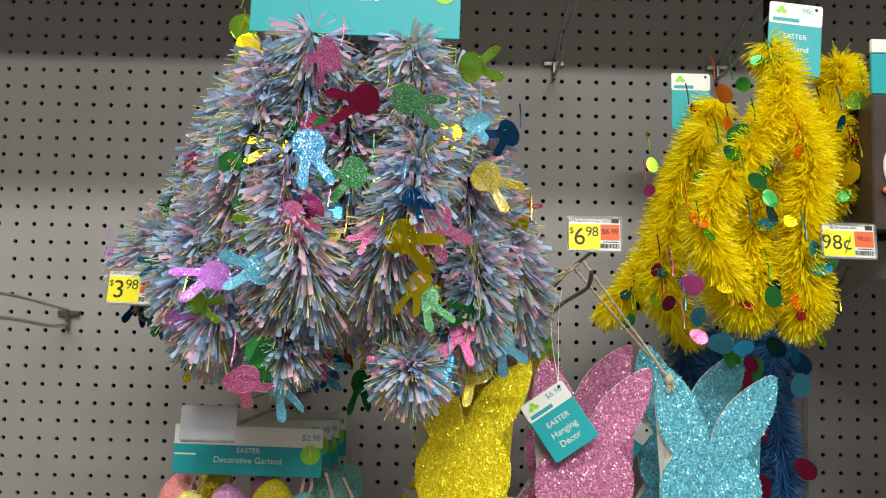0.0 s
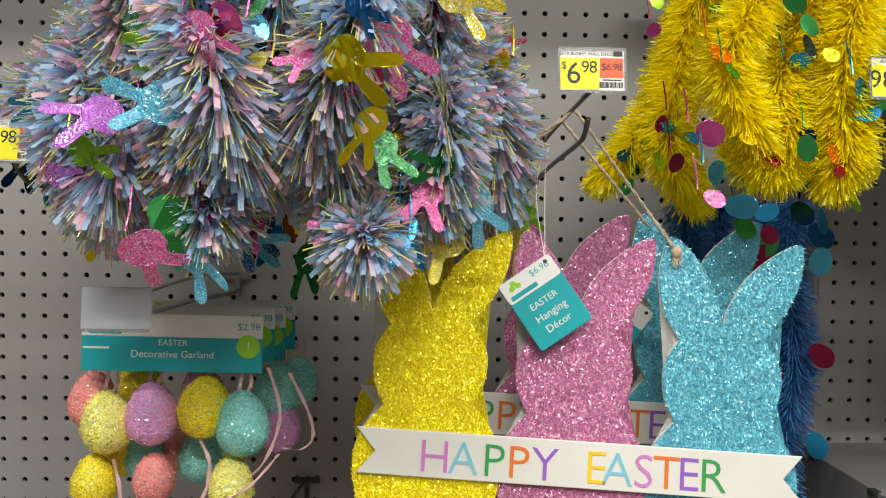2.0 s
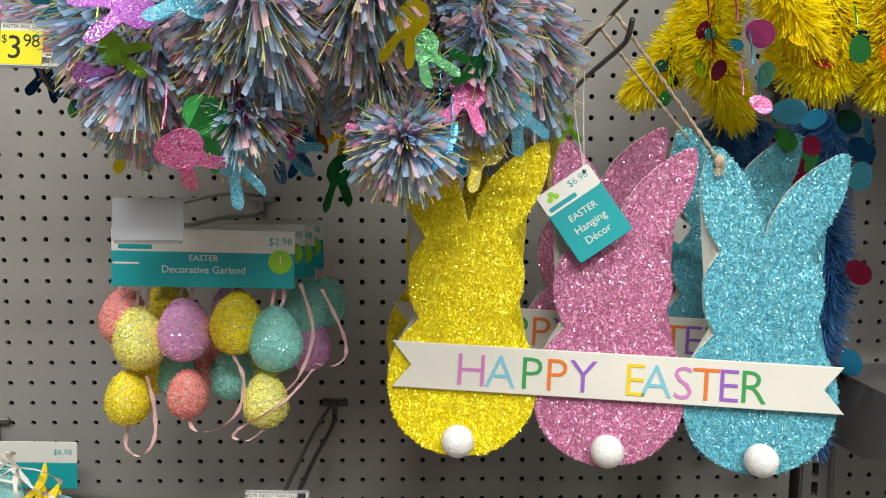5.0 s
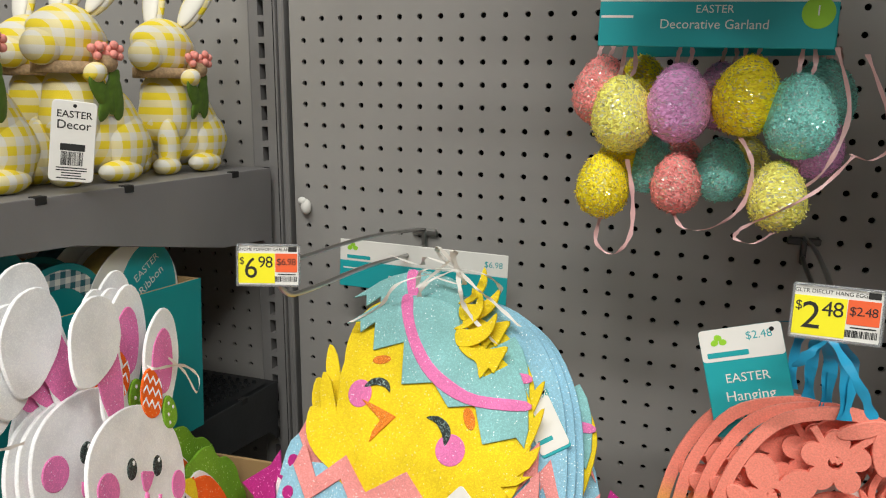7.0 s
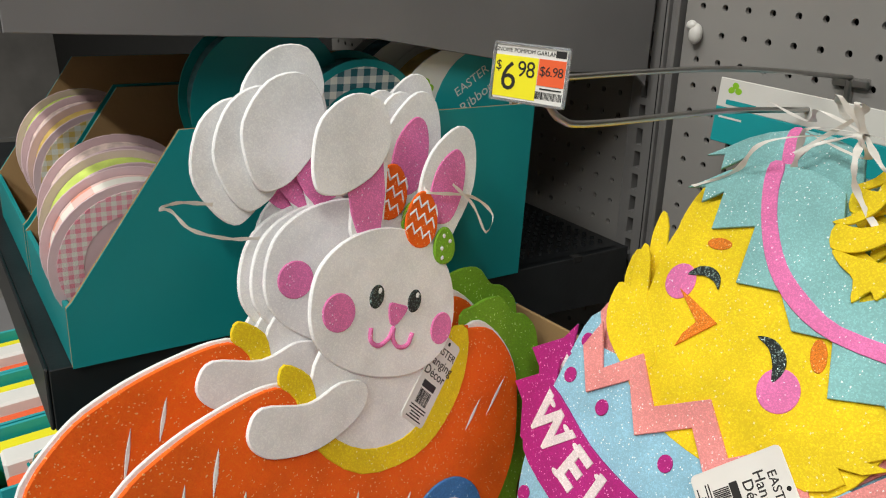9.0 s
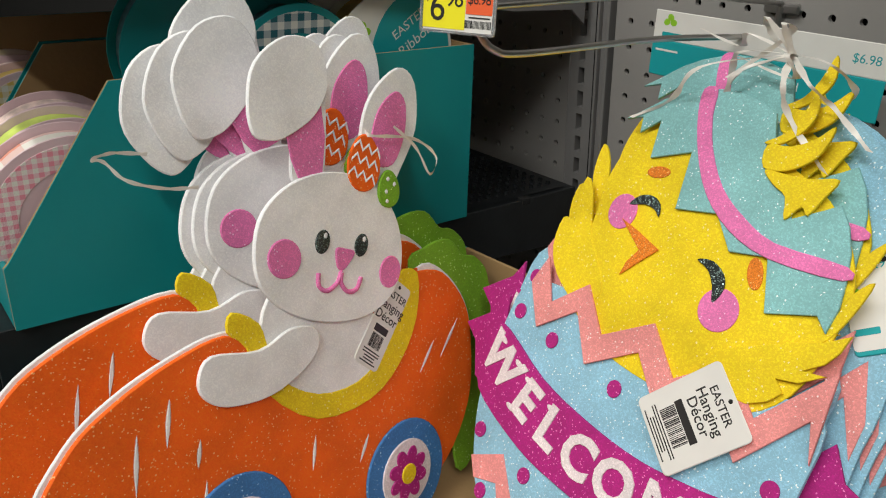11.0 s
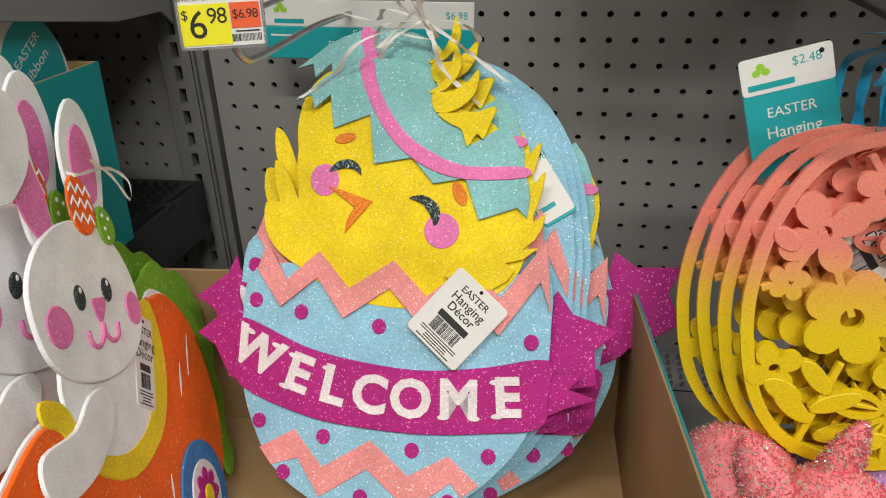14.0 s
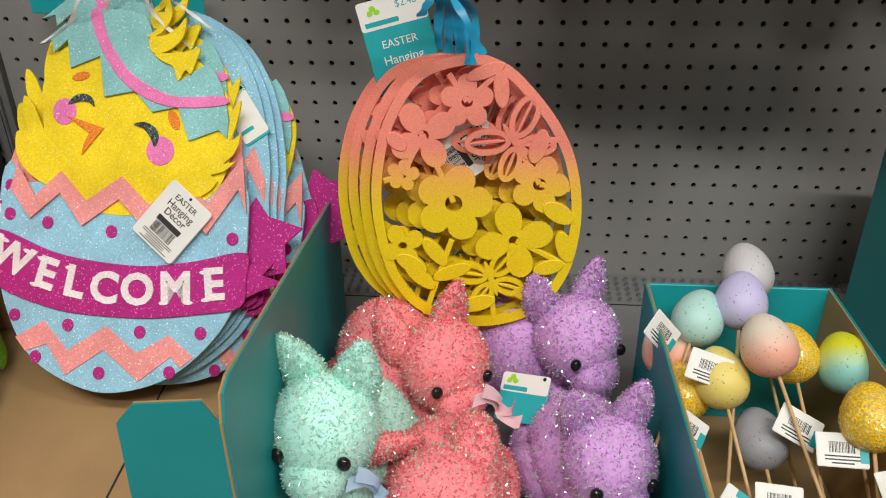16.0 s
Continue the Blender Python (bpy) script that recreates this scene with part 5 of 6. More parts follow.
    for tuft in () if 1 < k < 6 else ([(5, 223), (16, 232), (22, 246), (25, 264), (31, 250), (28, 237), (17, 225)], [(8, 222), (24, 225), (37, 233), (46, 244), (46, 230), (41, 219), (28, 209), (12, 207)], [(14, 206), (34, 207), (48, 209), (63, 213), (59, 199), (54, 186), (48, 190), (41, 179), (35, 193), (24, 198)]):
        layer("tuft", spline(tuft, 3), "felt_yellow", 7.0, T)
    layer("brow", oval(-67, 182, 10, 4.5, 14), "deep_orange", 3.9, 0.0008)
    layer("brow", oval(37, 140, 5.5, 11, 25), "deep_orange", 3.9, 0.0008)
    layer("cheek", oval(-83, 145, 13, 14), "felt_pink", 3.8, 0.0008)
    layer("cheek", oval(24, 108, 15, 15), "felt_pink", 3.8, 0.0008)
    layer("eye", spline([(-79, 152), (-73, 161), (-62, 164), (-53, 160), (-50, 151), (-56, 155), (-66, 156)], 3), "blackgl", 4.8, 0.0008)
    layer("eye", spline([(-6, 134), (6, 137), (18, 131), (22, 121), (18, 111), (13, 121), (5, 130)], 3), "blackgl", 4.8, 0.0008)
    layer("beak", straight([(-80, 140), (-62, 136), (-38, 129), (-50, 114), (-61, 100), (-60, 111), (-54, 123)]), "deep_orange", 4.8, 0.0008)
    bn = layer("banner", spline([(-152, 20), (-87, -1), (-32, -9), (20, -10), (71, -2), (121, 9), (123, -18), (119, -46), (75, -56), (24, -63), (-28, -64), (-82, -60), (-146, -40), (-152, -10)], 4), "plum", 3.6, T, "plum banner")
    layer("banner_tail", straight([(-150, 24), (-157, 43), (-164, 26), (-192, 2), (-174, -8), (-158, -34), (-140, -38), (-140, 18)]), "plum", 0.6, T)
    if k == 0:
        layer("banner_tail", straight([(110, -4), (150, 0), (139, -13), (162, -19), (137, -29), (110, -44)]), "plum", 0.6, T)
    if tails:
        layer("banner_tail", straight([(112, 8), (132, 40), (146, 22), (184, 12), (166, -6), (170, -34), (140, -42), (114, -46)]), "plum", 0.6, T)
    for ch, x, y, r in zip(GREETING, (-132, -92, -60, -27, 9, 50, 90), (-10, -25, -32, -36, -36, -32, -26), (-22, -15, -9, -4, 0, 4, 7)):
        words(ch, 0.044, M["cream"], ob, (x / 1000, y / 1000, 0.0058), r, 0.0012, 0.0016, "letter")
        feet = {"W": [(-14, 14), (0, 14), (14, 14)], "E": [(-9, 14), (-9, -14)], "L": [(-8, 14)], "C": [], "O": [], "M": [(-13, -14), (13, -14), (-11, 14), (11, 14)]}[ch]
        for fx, fy in feet:
            c, s = math.cos(radians(r)), math.sin(radians(r))
            layer("letter_serif", oval(x + fx * c - fy * s, y + fx * s + fy * c, 5.2, 2.2, r, 10), "cream", 5.9, 0.0012)
    for x, y in ((-138, 36), (-95, 29), (-24, 23), (106, 22), (-126, -69), (-66, -76), (13, -78), (78, -75), (-100, -111), (-29, -123), (47, -117)):
        layer("dot", oval(x, y, 6.2, 6.6, 0, 16), "plum", 3.2, 0.0013, "", egg)
    return ob


ES = facing(-0.44, -0.2667, 0.74, (0.9987, -0.0519, 0), (0.0253, 0.4874, 0.8728))
chick_sign(ES)
for k, (dx, dy, dz, r) in enumerate(((-9, 28, -10, -1), (5, 6, -18, -3), (10, 6, -25, -4), (15, 2, -32, -5), (40, 2, -44, -5), (56, 22, -58, 19))):
    chick_sign(ES @ pose(dx / 1000, dy / 1000, dz / 1000, 0, 0, r), tails=k in (0, 5), k=k + 1)


def care_tag(m, w=0.052, h=0.066, rows=("EASTER", "Hanging", "Décor"), name="care_tag"):
    ob = thing(name, m, "white swing tag with lettering, a dark patch and a barcode", "swing tag", "care tags")
    mesh_ob("card", *plate(rounded(w, h, 0.004), 0.0007), M["white"], ob)
    for k, t in enumerate(rows):
        words(t, (0.0085, 0.0105, 0.0105)[k], M["ink"], ob, (0, h * (0.33 - 0.13 * k), 0.0007), depth=0.0001, name="lettering", bold=0.0001)
    mesh_ob("dark_patch", *plate(rounded(w * 0.55, 0.006, 0.0006, 0, -h * 0.07), 0.0002, 0.0006, 0.00005), M["ink"], ob)
    mesh_ob("barcode", *bars(24, w * 0.5, 0.012, (0, -h * 0.21, 0.0006), 0.0002, 5), M["ink"], ob)
    mesh_ob("small_print", *lines(5, w * 0.7, h * 0.16, (0, -h * 0.39, 0.0006), 0.0002), M["ink"], ob)
    mesh_ob("punch_hole", *plate(oval(0, h * 440, 1.6, 1.6, 0, 12), 0.0002, 0.0006, 0.00005), M["void"], ob)
    return ob


care_tag(ES @ pose(0.044, 0.036, 0.010, 0, 0, -39), 0.056, 0.068)
swing_tag(ES @ pose(0.105, 0.150, -0.012, 0, 0, 35), 0.030, 0.06, "narrow white price tag between the egg signs", "$2.98", [], 0.95)
bowp = ES @ Vector((-0.005, 0.285, 0.006))
loops = []
rnd = random.Random(12)
for k in range(9):
    a = Vector((rnd.uniform(-0.05, 0.05), rnd.uniform(-0.03, 0.01), rnd.uniform(-0.05, 0.045)))
    b = a + Vector((rnd.uniform(-0.05, 0.05), rnd.uniform(-0.01, 0.01), rnd.uniform(-0.06, 0.01)))
    loops.append([bowp, bowp + a * 0.7 + Vector((0, -0.012, 0.012)), bowp + a, bowp + b])
loops.append([bowp, bowp + Vector((-0.05, -0.03, -0.012)), ES @ Vector((-0.08, 0.235, 0.010)), ES @ Vector((-0.11, 0.215, 0.008))])
loops.append([bowp, bowp + Vector((0.03, -0.03, -0.01)), ES @ Vector((0.04, 0.255, 0.010)), ES @ Vector((0.07, 0.235, 0.004))])
ribbon_thing(loops, "ribbon_white", "tangle of pale sheer ribbons tying the egg signs to a hook", 0.0055)
header_card(FRONT(-0.508, -0.060, 0.966, -1, 0, -3), 0.205, 0.056, "teal and white header card behind the egg signs", [("EASTER", 0.009), ("Decorative Garland", 0.010)], price="$6.98", white_part=0.45, badge=False)

# ---- carrot car rabbit signs ----
def carrot_sign(m, k=0, bend=0.0, slump=0.0, shy=0.0):
    ob = thing("carrot_sign", m, "white felt rabbit riding an orange glitter carrot car", "sign", "carrot signs")
    upper = ("head", "ear", "inner_ear", "folded_tip", "egg_ornament", "zigzag", "dot", "eye", "eye_light", "nose", "cheek", "torso")
    layer = lambda nm, pts, mt, z, th=0.0025, lab="", par=ob: mesh_ob(nm, *plate([(x - shy / 1000, y - slump / 1000) for x, y in pts] if nm in upper else pts, th, z * 0.001, 0.0008), M[mt], par, lab)
    cb, sb = math.cos(radians(bend)), math.sin(radians(bend))
    flop = lambda pts: [(-44 + (x + 44) * cb - (y - 48) * sb, 48 + (x + 44) * sb + (y - 48) * cb) for x, y in pts]
    layer("carrot_top", spline([(x + 6, y - 24) for x, y in [(82, 30), (95, 55), (124, 69), (148, 60), (165, 62), (186, 54), (198, 38), (211, 28), (214, 8), (226, -11), (216, -36), (225, -62), (216, -90), (222, -120), (200, -134), (160, -60)]], 4), "felt_green", -5.0, lab="leaf green felt")
    body = layer("carrot_body", spline([(-84, -68), (-119, -89), (-150, -117), (-171, -146), (-180, -190), (-150, -222), (-60, -235), (50, -228), (130, -200), (180, -150), (197, -95), (186, -45), (165, -8), (125, 14), (92, 9), (91, 8), (100, -30), (90, -69), (64, -100), (13, -118), (-39, -102), (-62, -76), (-63, -75)], 4), "felt_orange", -0.5, 0.003, "orange glitter felt")
    layer("carrot_backing", inset(spline([(-86, -66), (-121, -87), (-153, -115), (-174, -145), (-184, -190), (-152, -226), (-60, -239), (50, -232), (133, -203), (183, -152), (200, -95), (189, -43), (167, -5), (125, 17), (90, 10), (40, -60), (-40, -60)], 4), 0.0), "felt_white", -2.2, 0.0018)
    layer("cockpit_rim", spline([(68, 2), (91, 8), (101, -30), (91, -70), (65, -101), (13, -119), (-40, -103), (-66, -74), (-84, -66), (-84, -52), (-60, -56), (-46, -74), (-30, -92), (8, -100), (46, -88), (68, -62), (76, -30)], 3), "felt_yellow", 1.8, 0.0018, "yellow felt rim")
    layer("torso", spline([(-48, -30), (-56, -70), (-40, -98), (8, -108), (50, -94), (60, -66), (44, -30)], 4), "felt_white", 0.6)
    head = layer("head", spline([(-79, -9), (-79, 18), (-60, 44), (-26, 62), (14, 65), (47, 48), (65, 18), (64, -12), (40, -36), (-1, -47), (-40, -45), (-67, -32)], 4), "felt_white", 3.4, 0.003)
    layer("ear", spline(flop([(-66, 84), (-72, 100), (-70, 118), (-56, 128), (-46, 116), (-32, 66), (-36, 48), (-56, 44), (-64, 62)]), 4), "felt_white", 0.8)
    layer("inner_ear", straight(flop([(-50, 110), (-72, 74), (-64, 60), (-54, 49), (-33, 58), (-38, 85)])), "felt_pink", 3.3, 0.0008)
    layer("folded_tip", spline(flop([(-100, 66), (-110, 84), (-112, 112), (-92, 139), (-64, 144), (-48, 122), (-53, 96), (-72, 74), (-86, 66)]), 4), "felt_white", 4.0, 0.0025)
    cb, sb = math.cos(radians(bend / 2)), math.sin(radians(bend / 2))
    lean = lambda pts: [(25 + (x - 25) * cb - (y - 55) * sb, 55 + (x - 25) * sb + (y - 55) * cb) for x, y in pts]
    layer("ear", spline(lean([(10, 66), (-4, 96), (-2, 130), (20, 161), (42, 157), (54, 122), (46, 84), (36, 60)]), 4), "felt_white", 0.8)
    layer("inner_ear", spline(lean([(16, 80), (7, 96), (8, 122), (22, 142), (36, 137), (42, 112), (36, 86)]), 4), "felt_pink", 3.3, 0.0008)
    layer("arm", spline([(-100, -98), (-94, -82), (-57, -74), (-34, -56), (-12, -52), (-4, -64), (-12, -82), (-38, -104), (-72, -114), (-92, -110)], 4), "felt_white", 4.2, 0.0025)
    orn = layer("egg_ornament", oval(2, 77, 17, 22, 12, 22, 0.15), "felt_orange", 6.0, 0.002, "orange felt egg")
    for q in (-9, 2, 12):
        zz = [(2 - 15 + 5 * i, 77 + q + (3 if i % 2 else -3) - 0.2 * i) for i in range(7)]
        layer("zigzag", straight([(x * 0.97, y + 1.6) for x, y in zz] + [(x * 0.97, y - 1.6) for x, y in zz[::-1]]), "felt_white", 8.0, 0.0006, "", orn)
    orn2 = layer("egg_ornament", oval(33, 65, 12, 15, 20, 20, 0.15), "felt_green", 6.4, 0.002, "green felt egg")
    for x, y in ((30, 62), (37, 70), (33, 55), (29, 72)):
        layer("dot", oval(x, y, 2, 2, 0, 10), "felt_white", 8.4, 0.0005, "", orn2)
    for x in (-22, 17):
        e = layer("eye", oval(x, 10 + (x + 22) * 0.15, 7, 9), "blackgl", 6.4, 0.001)
        layer("eye_light", oval(x + 1, 15 + (x + 22) * 0.15, 2, 2.4, 0, 10), "felt_white", 7.4, 0.0004, "", e)
    layer("nose", spline([(-8, 8), (2, 10), (12, 9), (6, -4), (1, -7), (-4, -4)], 3), "felt_pink", 6.4, 0.001)
    layer("cheek", oval(-53, -9, 15, 14), "felt_pink", 6.4, 0.001)
    layer("cheek", oval(54, 2, 12, 13), "felt_pink", 6.4, 0.001)
    mouth = [(-20, -13), (-17, -22), (-8, -24), (0, -17), (2, -8), (4, -16), (12, -21), (21, -18), (23, -8)]
    mesh_ob("mouth", *moved(tube(curve([(x / 1000, y / 1000, 0) for x, y in mouth], 5), 0.0019, 6), pose(-shy / 1000, -slump / 1000, 0.0066)), M["felt_pink"], ob, smooth=True)
    for x, y, r, s in ((-127, -154, 14, 20), (-112, -127, 12, 16), (-84, -146, 10, 10), (17, -144, 10, 14), (125, -60, -18, 16), (150, -40, -20, 20), (-70, -180, 12, 18), (70, -140, -8, 12)):
        layer("slit", spline([(x + u * math.cos(radians(r)) - v * math.sin(radians(r)), y + u * math.sin(radians(r)) + v * math.cos(radians(r))) for u, v in ((0, s), (2, 0), (0, -s), (-2, 0))], 3), "felt_white", 2.5, 0.0003, "", body)
    for cx, cy, r in ((126, -160, 47), (-36, -204, 47)):
        w = layer("wheel", oval(cx, cy, r, r, 0, 36), "felt_blue", 3.0, 0.002, "blue felt wheel with a flower")
        layer("hub_disc", oval(cx, cy, 30, 30), "cream", 5.0, 0.001, "", w)
        for i in range(8):
            a = 2 * math.pi * i / 8
            layer("petal", oval(cx + 15 * math.cos(a), cy + 15 * math.sin(a), 9, 6.5, math.degrees(a), 14), "plum", 6.0 + 0.1 * i, 0.0008, "", w)
        layer("flower_eye", oval(cx, cy, 9, 9, 0, 18), "felt_yellow", 7.0, 0.001, "", w)
    return ob


CS = facing(-0.634, -0.385, 0.843, (-0.1018, 0.8477, -0.5207), (-0.2799, 0.4779, 0.8326))
carrot_sign(CS)
for k, (dz, r, bend, slump, shy) in enumerate(((-30, 0, 24, 4, 0), (-36, -1, 38, -2, 12), (-42, -1, 48, -10, 24), (-48, -1, 18, -42, 24))):
    carrot_sign(CS @ pose(-0.018 + 0.006 * k, 0.020 - 0.010 * k, dz / 1000, 6, -3, r), k + 1, bend, slump, shy)
care_tag(CS @ pose(0.062, -0.040, 0.0031, 0, 0, -18), 0.030, 0.075)
eo = CS @ Vector((0.0, 0.098, 0.010))
ribbon_thing([[CS @ Vector((-0.024, 0.066, 0.012)), eo + Vector((-0.01, 0, 0.0)), eo, CS @ Vector((0.045, 0.110, 0.012)), CS @ Vector((0.073, 0.104, 0.014)), CS @ Vector((0.070, 0.088, 0.014)), CS @ Vector((0.048, 0.104, 0.013)), CS @ Vector((0.02, 0.112, 0.012))],
              [CS @ Vector((-0.111, 0.026, -0.026)), CS @ Vector((-0.133, 0.019, -0.028)), CS @ Vector((-0.159, 0.017, -0.030)), CS @ Vector((-0.176, 0.024, -0.030)), CS @ Vector((-0.184, 0.023, -0.030)), CS @ Vector((-0.172, 0.031, -0.030)), CS @ Vector((-0.150, 0.037, -0.030))]], "ribbon_white", "thin pale ribbon tied round felt ears", 0.0030, (0.2, 0.3, 1))

# ---- die-cut flower eggs ----
def flower(cx, cy, r, n, hole, rot=0.0, deep=0.45):
    N = n * 12
    out, inn = [], []
    for i in range(N):
        a = 2 * math.pi * i / N
        k = abs(math.cos(n * a / 2)) ** (0.7 if n > 4 else 0.9)
        rr_ = r * (1 - deep + deep * k)
        w = a + radians(rot)
        out.append(((cx + rr_ * math.cos(w)) / 1000, (cy + rr_ * math.sin(w)) / 1000))
        inn.append(((cx + hole * math.cos(w)) / 1000, (cy + hole * math.sin(w)) / 1000))
    return out, inn


def flower_egg(m, k=0):
    ob = thing("flower_egg", m, "die-cut wooden egg of flowers and butterflies painted coral to yellow", "ornament", "flower eggs")
    T, lots, q = 0.004, [], [0]

    def lay(lot_fn, *a):
        q[0] += 1
        lots.append(lot_fn(*a, T + 0.00006 * q[0], -0.00003 * q[0]))

    E = [(-6, 133), (-50, 119), (-80, 76), (-93, 19), (-90, -33), (-76, -78), (-47, -110), (5, -124), (57, -111), (88, -73), (99, -20), (94, 31), (76, 73), (44, 112), (21, 128)]
    o = spline(E, 5)
    if area(o) < 0:
        o = o[::-1]
    lay(ring, o, inset(o, 0.0092))
    for a, b in (((-20, -36), (-46, -112)), ((40, -37), (85, -60)), ((-6, 92), (20, 116)), ((-46, 63), (-66, 82)), ((60, 17), (88, 12)), ((-64, 26), (-82, 20)), ((-6, 92), (-22, 116)), ((17, -75), (20, -118)), ((37, 56), (78, 58)), ((-64, 26), (-46, 63)), ((37, 56), (60, 17)), ((-46, 63), (-18, 0))):
        d = Vector((b[0] - a[0], b[1] - a[1]))
        nrm = Vector((-d.y, d.x)).normalized() * 2.6
        lay(plate, straight([(a[0] + nrm.x, a[1] + nrm.y), (a[0] - nrm.x, a[1] - nrm.y), (b[0] - nrm.x, b[1] - nrm.y), (b[0] + nrm.x, b[1] + nrm.y)]))
    for cx, cy, r, n, h, rot, dp in ((-6, 92, 24, 5, 5, 90, 0.42), (-45, 62, 32, 4, 5, 30, 0.66), (-64, 26, 15, 5, 3, 80, 0.40), (-18, -1, 36, 5, 8, 75, 0.36), (60, 17, 27, 5, 6, 70, 0.38), (38, -37, 37, 4, 5, 15, 0.68), (-66, -42, 21, 4, 4, 30, 0.55)):
        fo, fi = flower(cx, cy, r, n, h, rot, dp)
        lay(ring, fo, fi)
    for cx, cy, s, rot in ((37, 56, 1.0, 35), (17, -75, 0.92, 20)):
        c, w = math.cos(radians(rot)), math.sin(radians(rot))
        put = lambda x, y: (cx + s * (x * c - y * w), cy + s * (x * w + y * c))
        for x, y, rx, ry, a in ((-20, 14, 21, 12, -30), (20, 14, 21, 12, 30), (-15, -14, 17, 10, 35), (15, -14, 17, 10, -35)):
            px, py = put(x, y)
            lay(ring, oval(px, py, rx * s, ry * s, a + rot, 24), oval(px, py, (rx - 5) * s, (ry - 5) * s, a + rot, 24))
            lay(plate, oval(px, py, rx * s * 0.9, 1.7, a + rot, 12))
        px, py = put(0, 0)
        lay(plate, oval(px, py, 3.4 * s, 20 * s, rot, 14))
    for x, y, rx, ry, a in ((24, 103, 7, 17, 5), (10, 118, 18, 6, 20), (85, -43, 8, 16, 20), (71, -63, 15, 7, 15), (55, -91, 18, 8, -12), (-36, -48, 7, 17, 40), (-50, -73, 18, 7, -40), (-20, -68, 19, 7, 20), (-58, -60, 16, 8, -30), (78, -10, 9, 16, 60), (-69, 57, 7, 11, 50), (58, 52, 16, 8, 70), (4, -100, 18, 8, 15)):
        lay(plate, oval(x, y, rx, ry, a, 18))
    mesh_ob("cut_panel", *join(*lots), M["eggpaint"], ob)
    return ob


FE = facing(-0.09, -0.2877, 0.82, (0.998, 0.057, 0), (-0.0092, 0.1613, 0.9869))
flower_egg(FE)
for k in range(1, 4):
    flower_egg(FE @ pose(-0.0125 * k, -0.001 * k, -0.014 * k, 0, 0, 0.8 * k * (-1) ** k), k)
rt = FE @ Vector((-0.004, 0.124, 0.004))
bows = []
for k in range(4):
    a = FE @ Vector((-0.004 - 0.010 * k, 0.124 + 0.003 * k, 0.005 - 0.016 * k))
    bows += [[a, a + Vector((-0.003 + 0.002 * k, 0.003, 0.04)), Vector((-0.115 + 0.001 * k, -0.300 + 0.004 * k, 1.012))], [a + Vector((0.002, 0, 0)), a + Vector((0.004, 0.005, 0.04)), Vector((-0.109 + 0.001 * k, -0.298 + 0.004 * k, 1.012))]]
for a in ((-0.03, 0.0, 0.008), (0.03, -0.01, -0.05), (0.024, -0.005, 0.012), (-0.02, -0.01, -0.02)):
    bows.append([(-0.112, -0.300, 1.012), Vector((-0.112, -0.303, 1.016)) + Vector(a) * 0.6, Vector((-0.112, -0.300, 1.012)) + Vector(a)])
ribbon_thing(bows, "ribbon_blue", "turquoise satin ribbons holding the flower eggs", 0.009)
swing_tag(FE @ pose(-0.066, 0.139, -0.03, 0, 0, 14), 0.062, 0.085, "teal and white swing tag lettered EASTER Hanging Decor", "$2.48", [("EASTER", 0.010), ("Hanging", 0.0115), ("Décor", 0.0115)])
care_tag(FE @ pose(-0.006, 0.045, -0.012, 0, 0, -55), 0.048, 0.062)


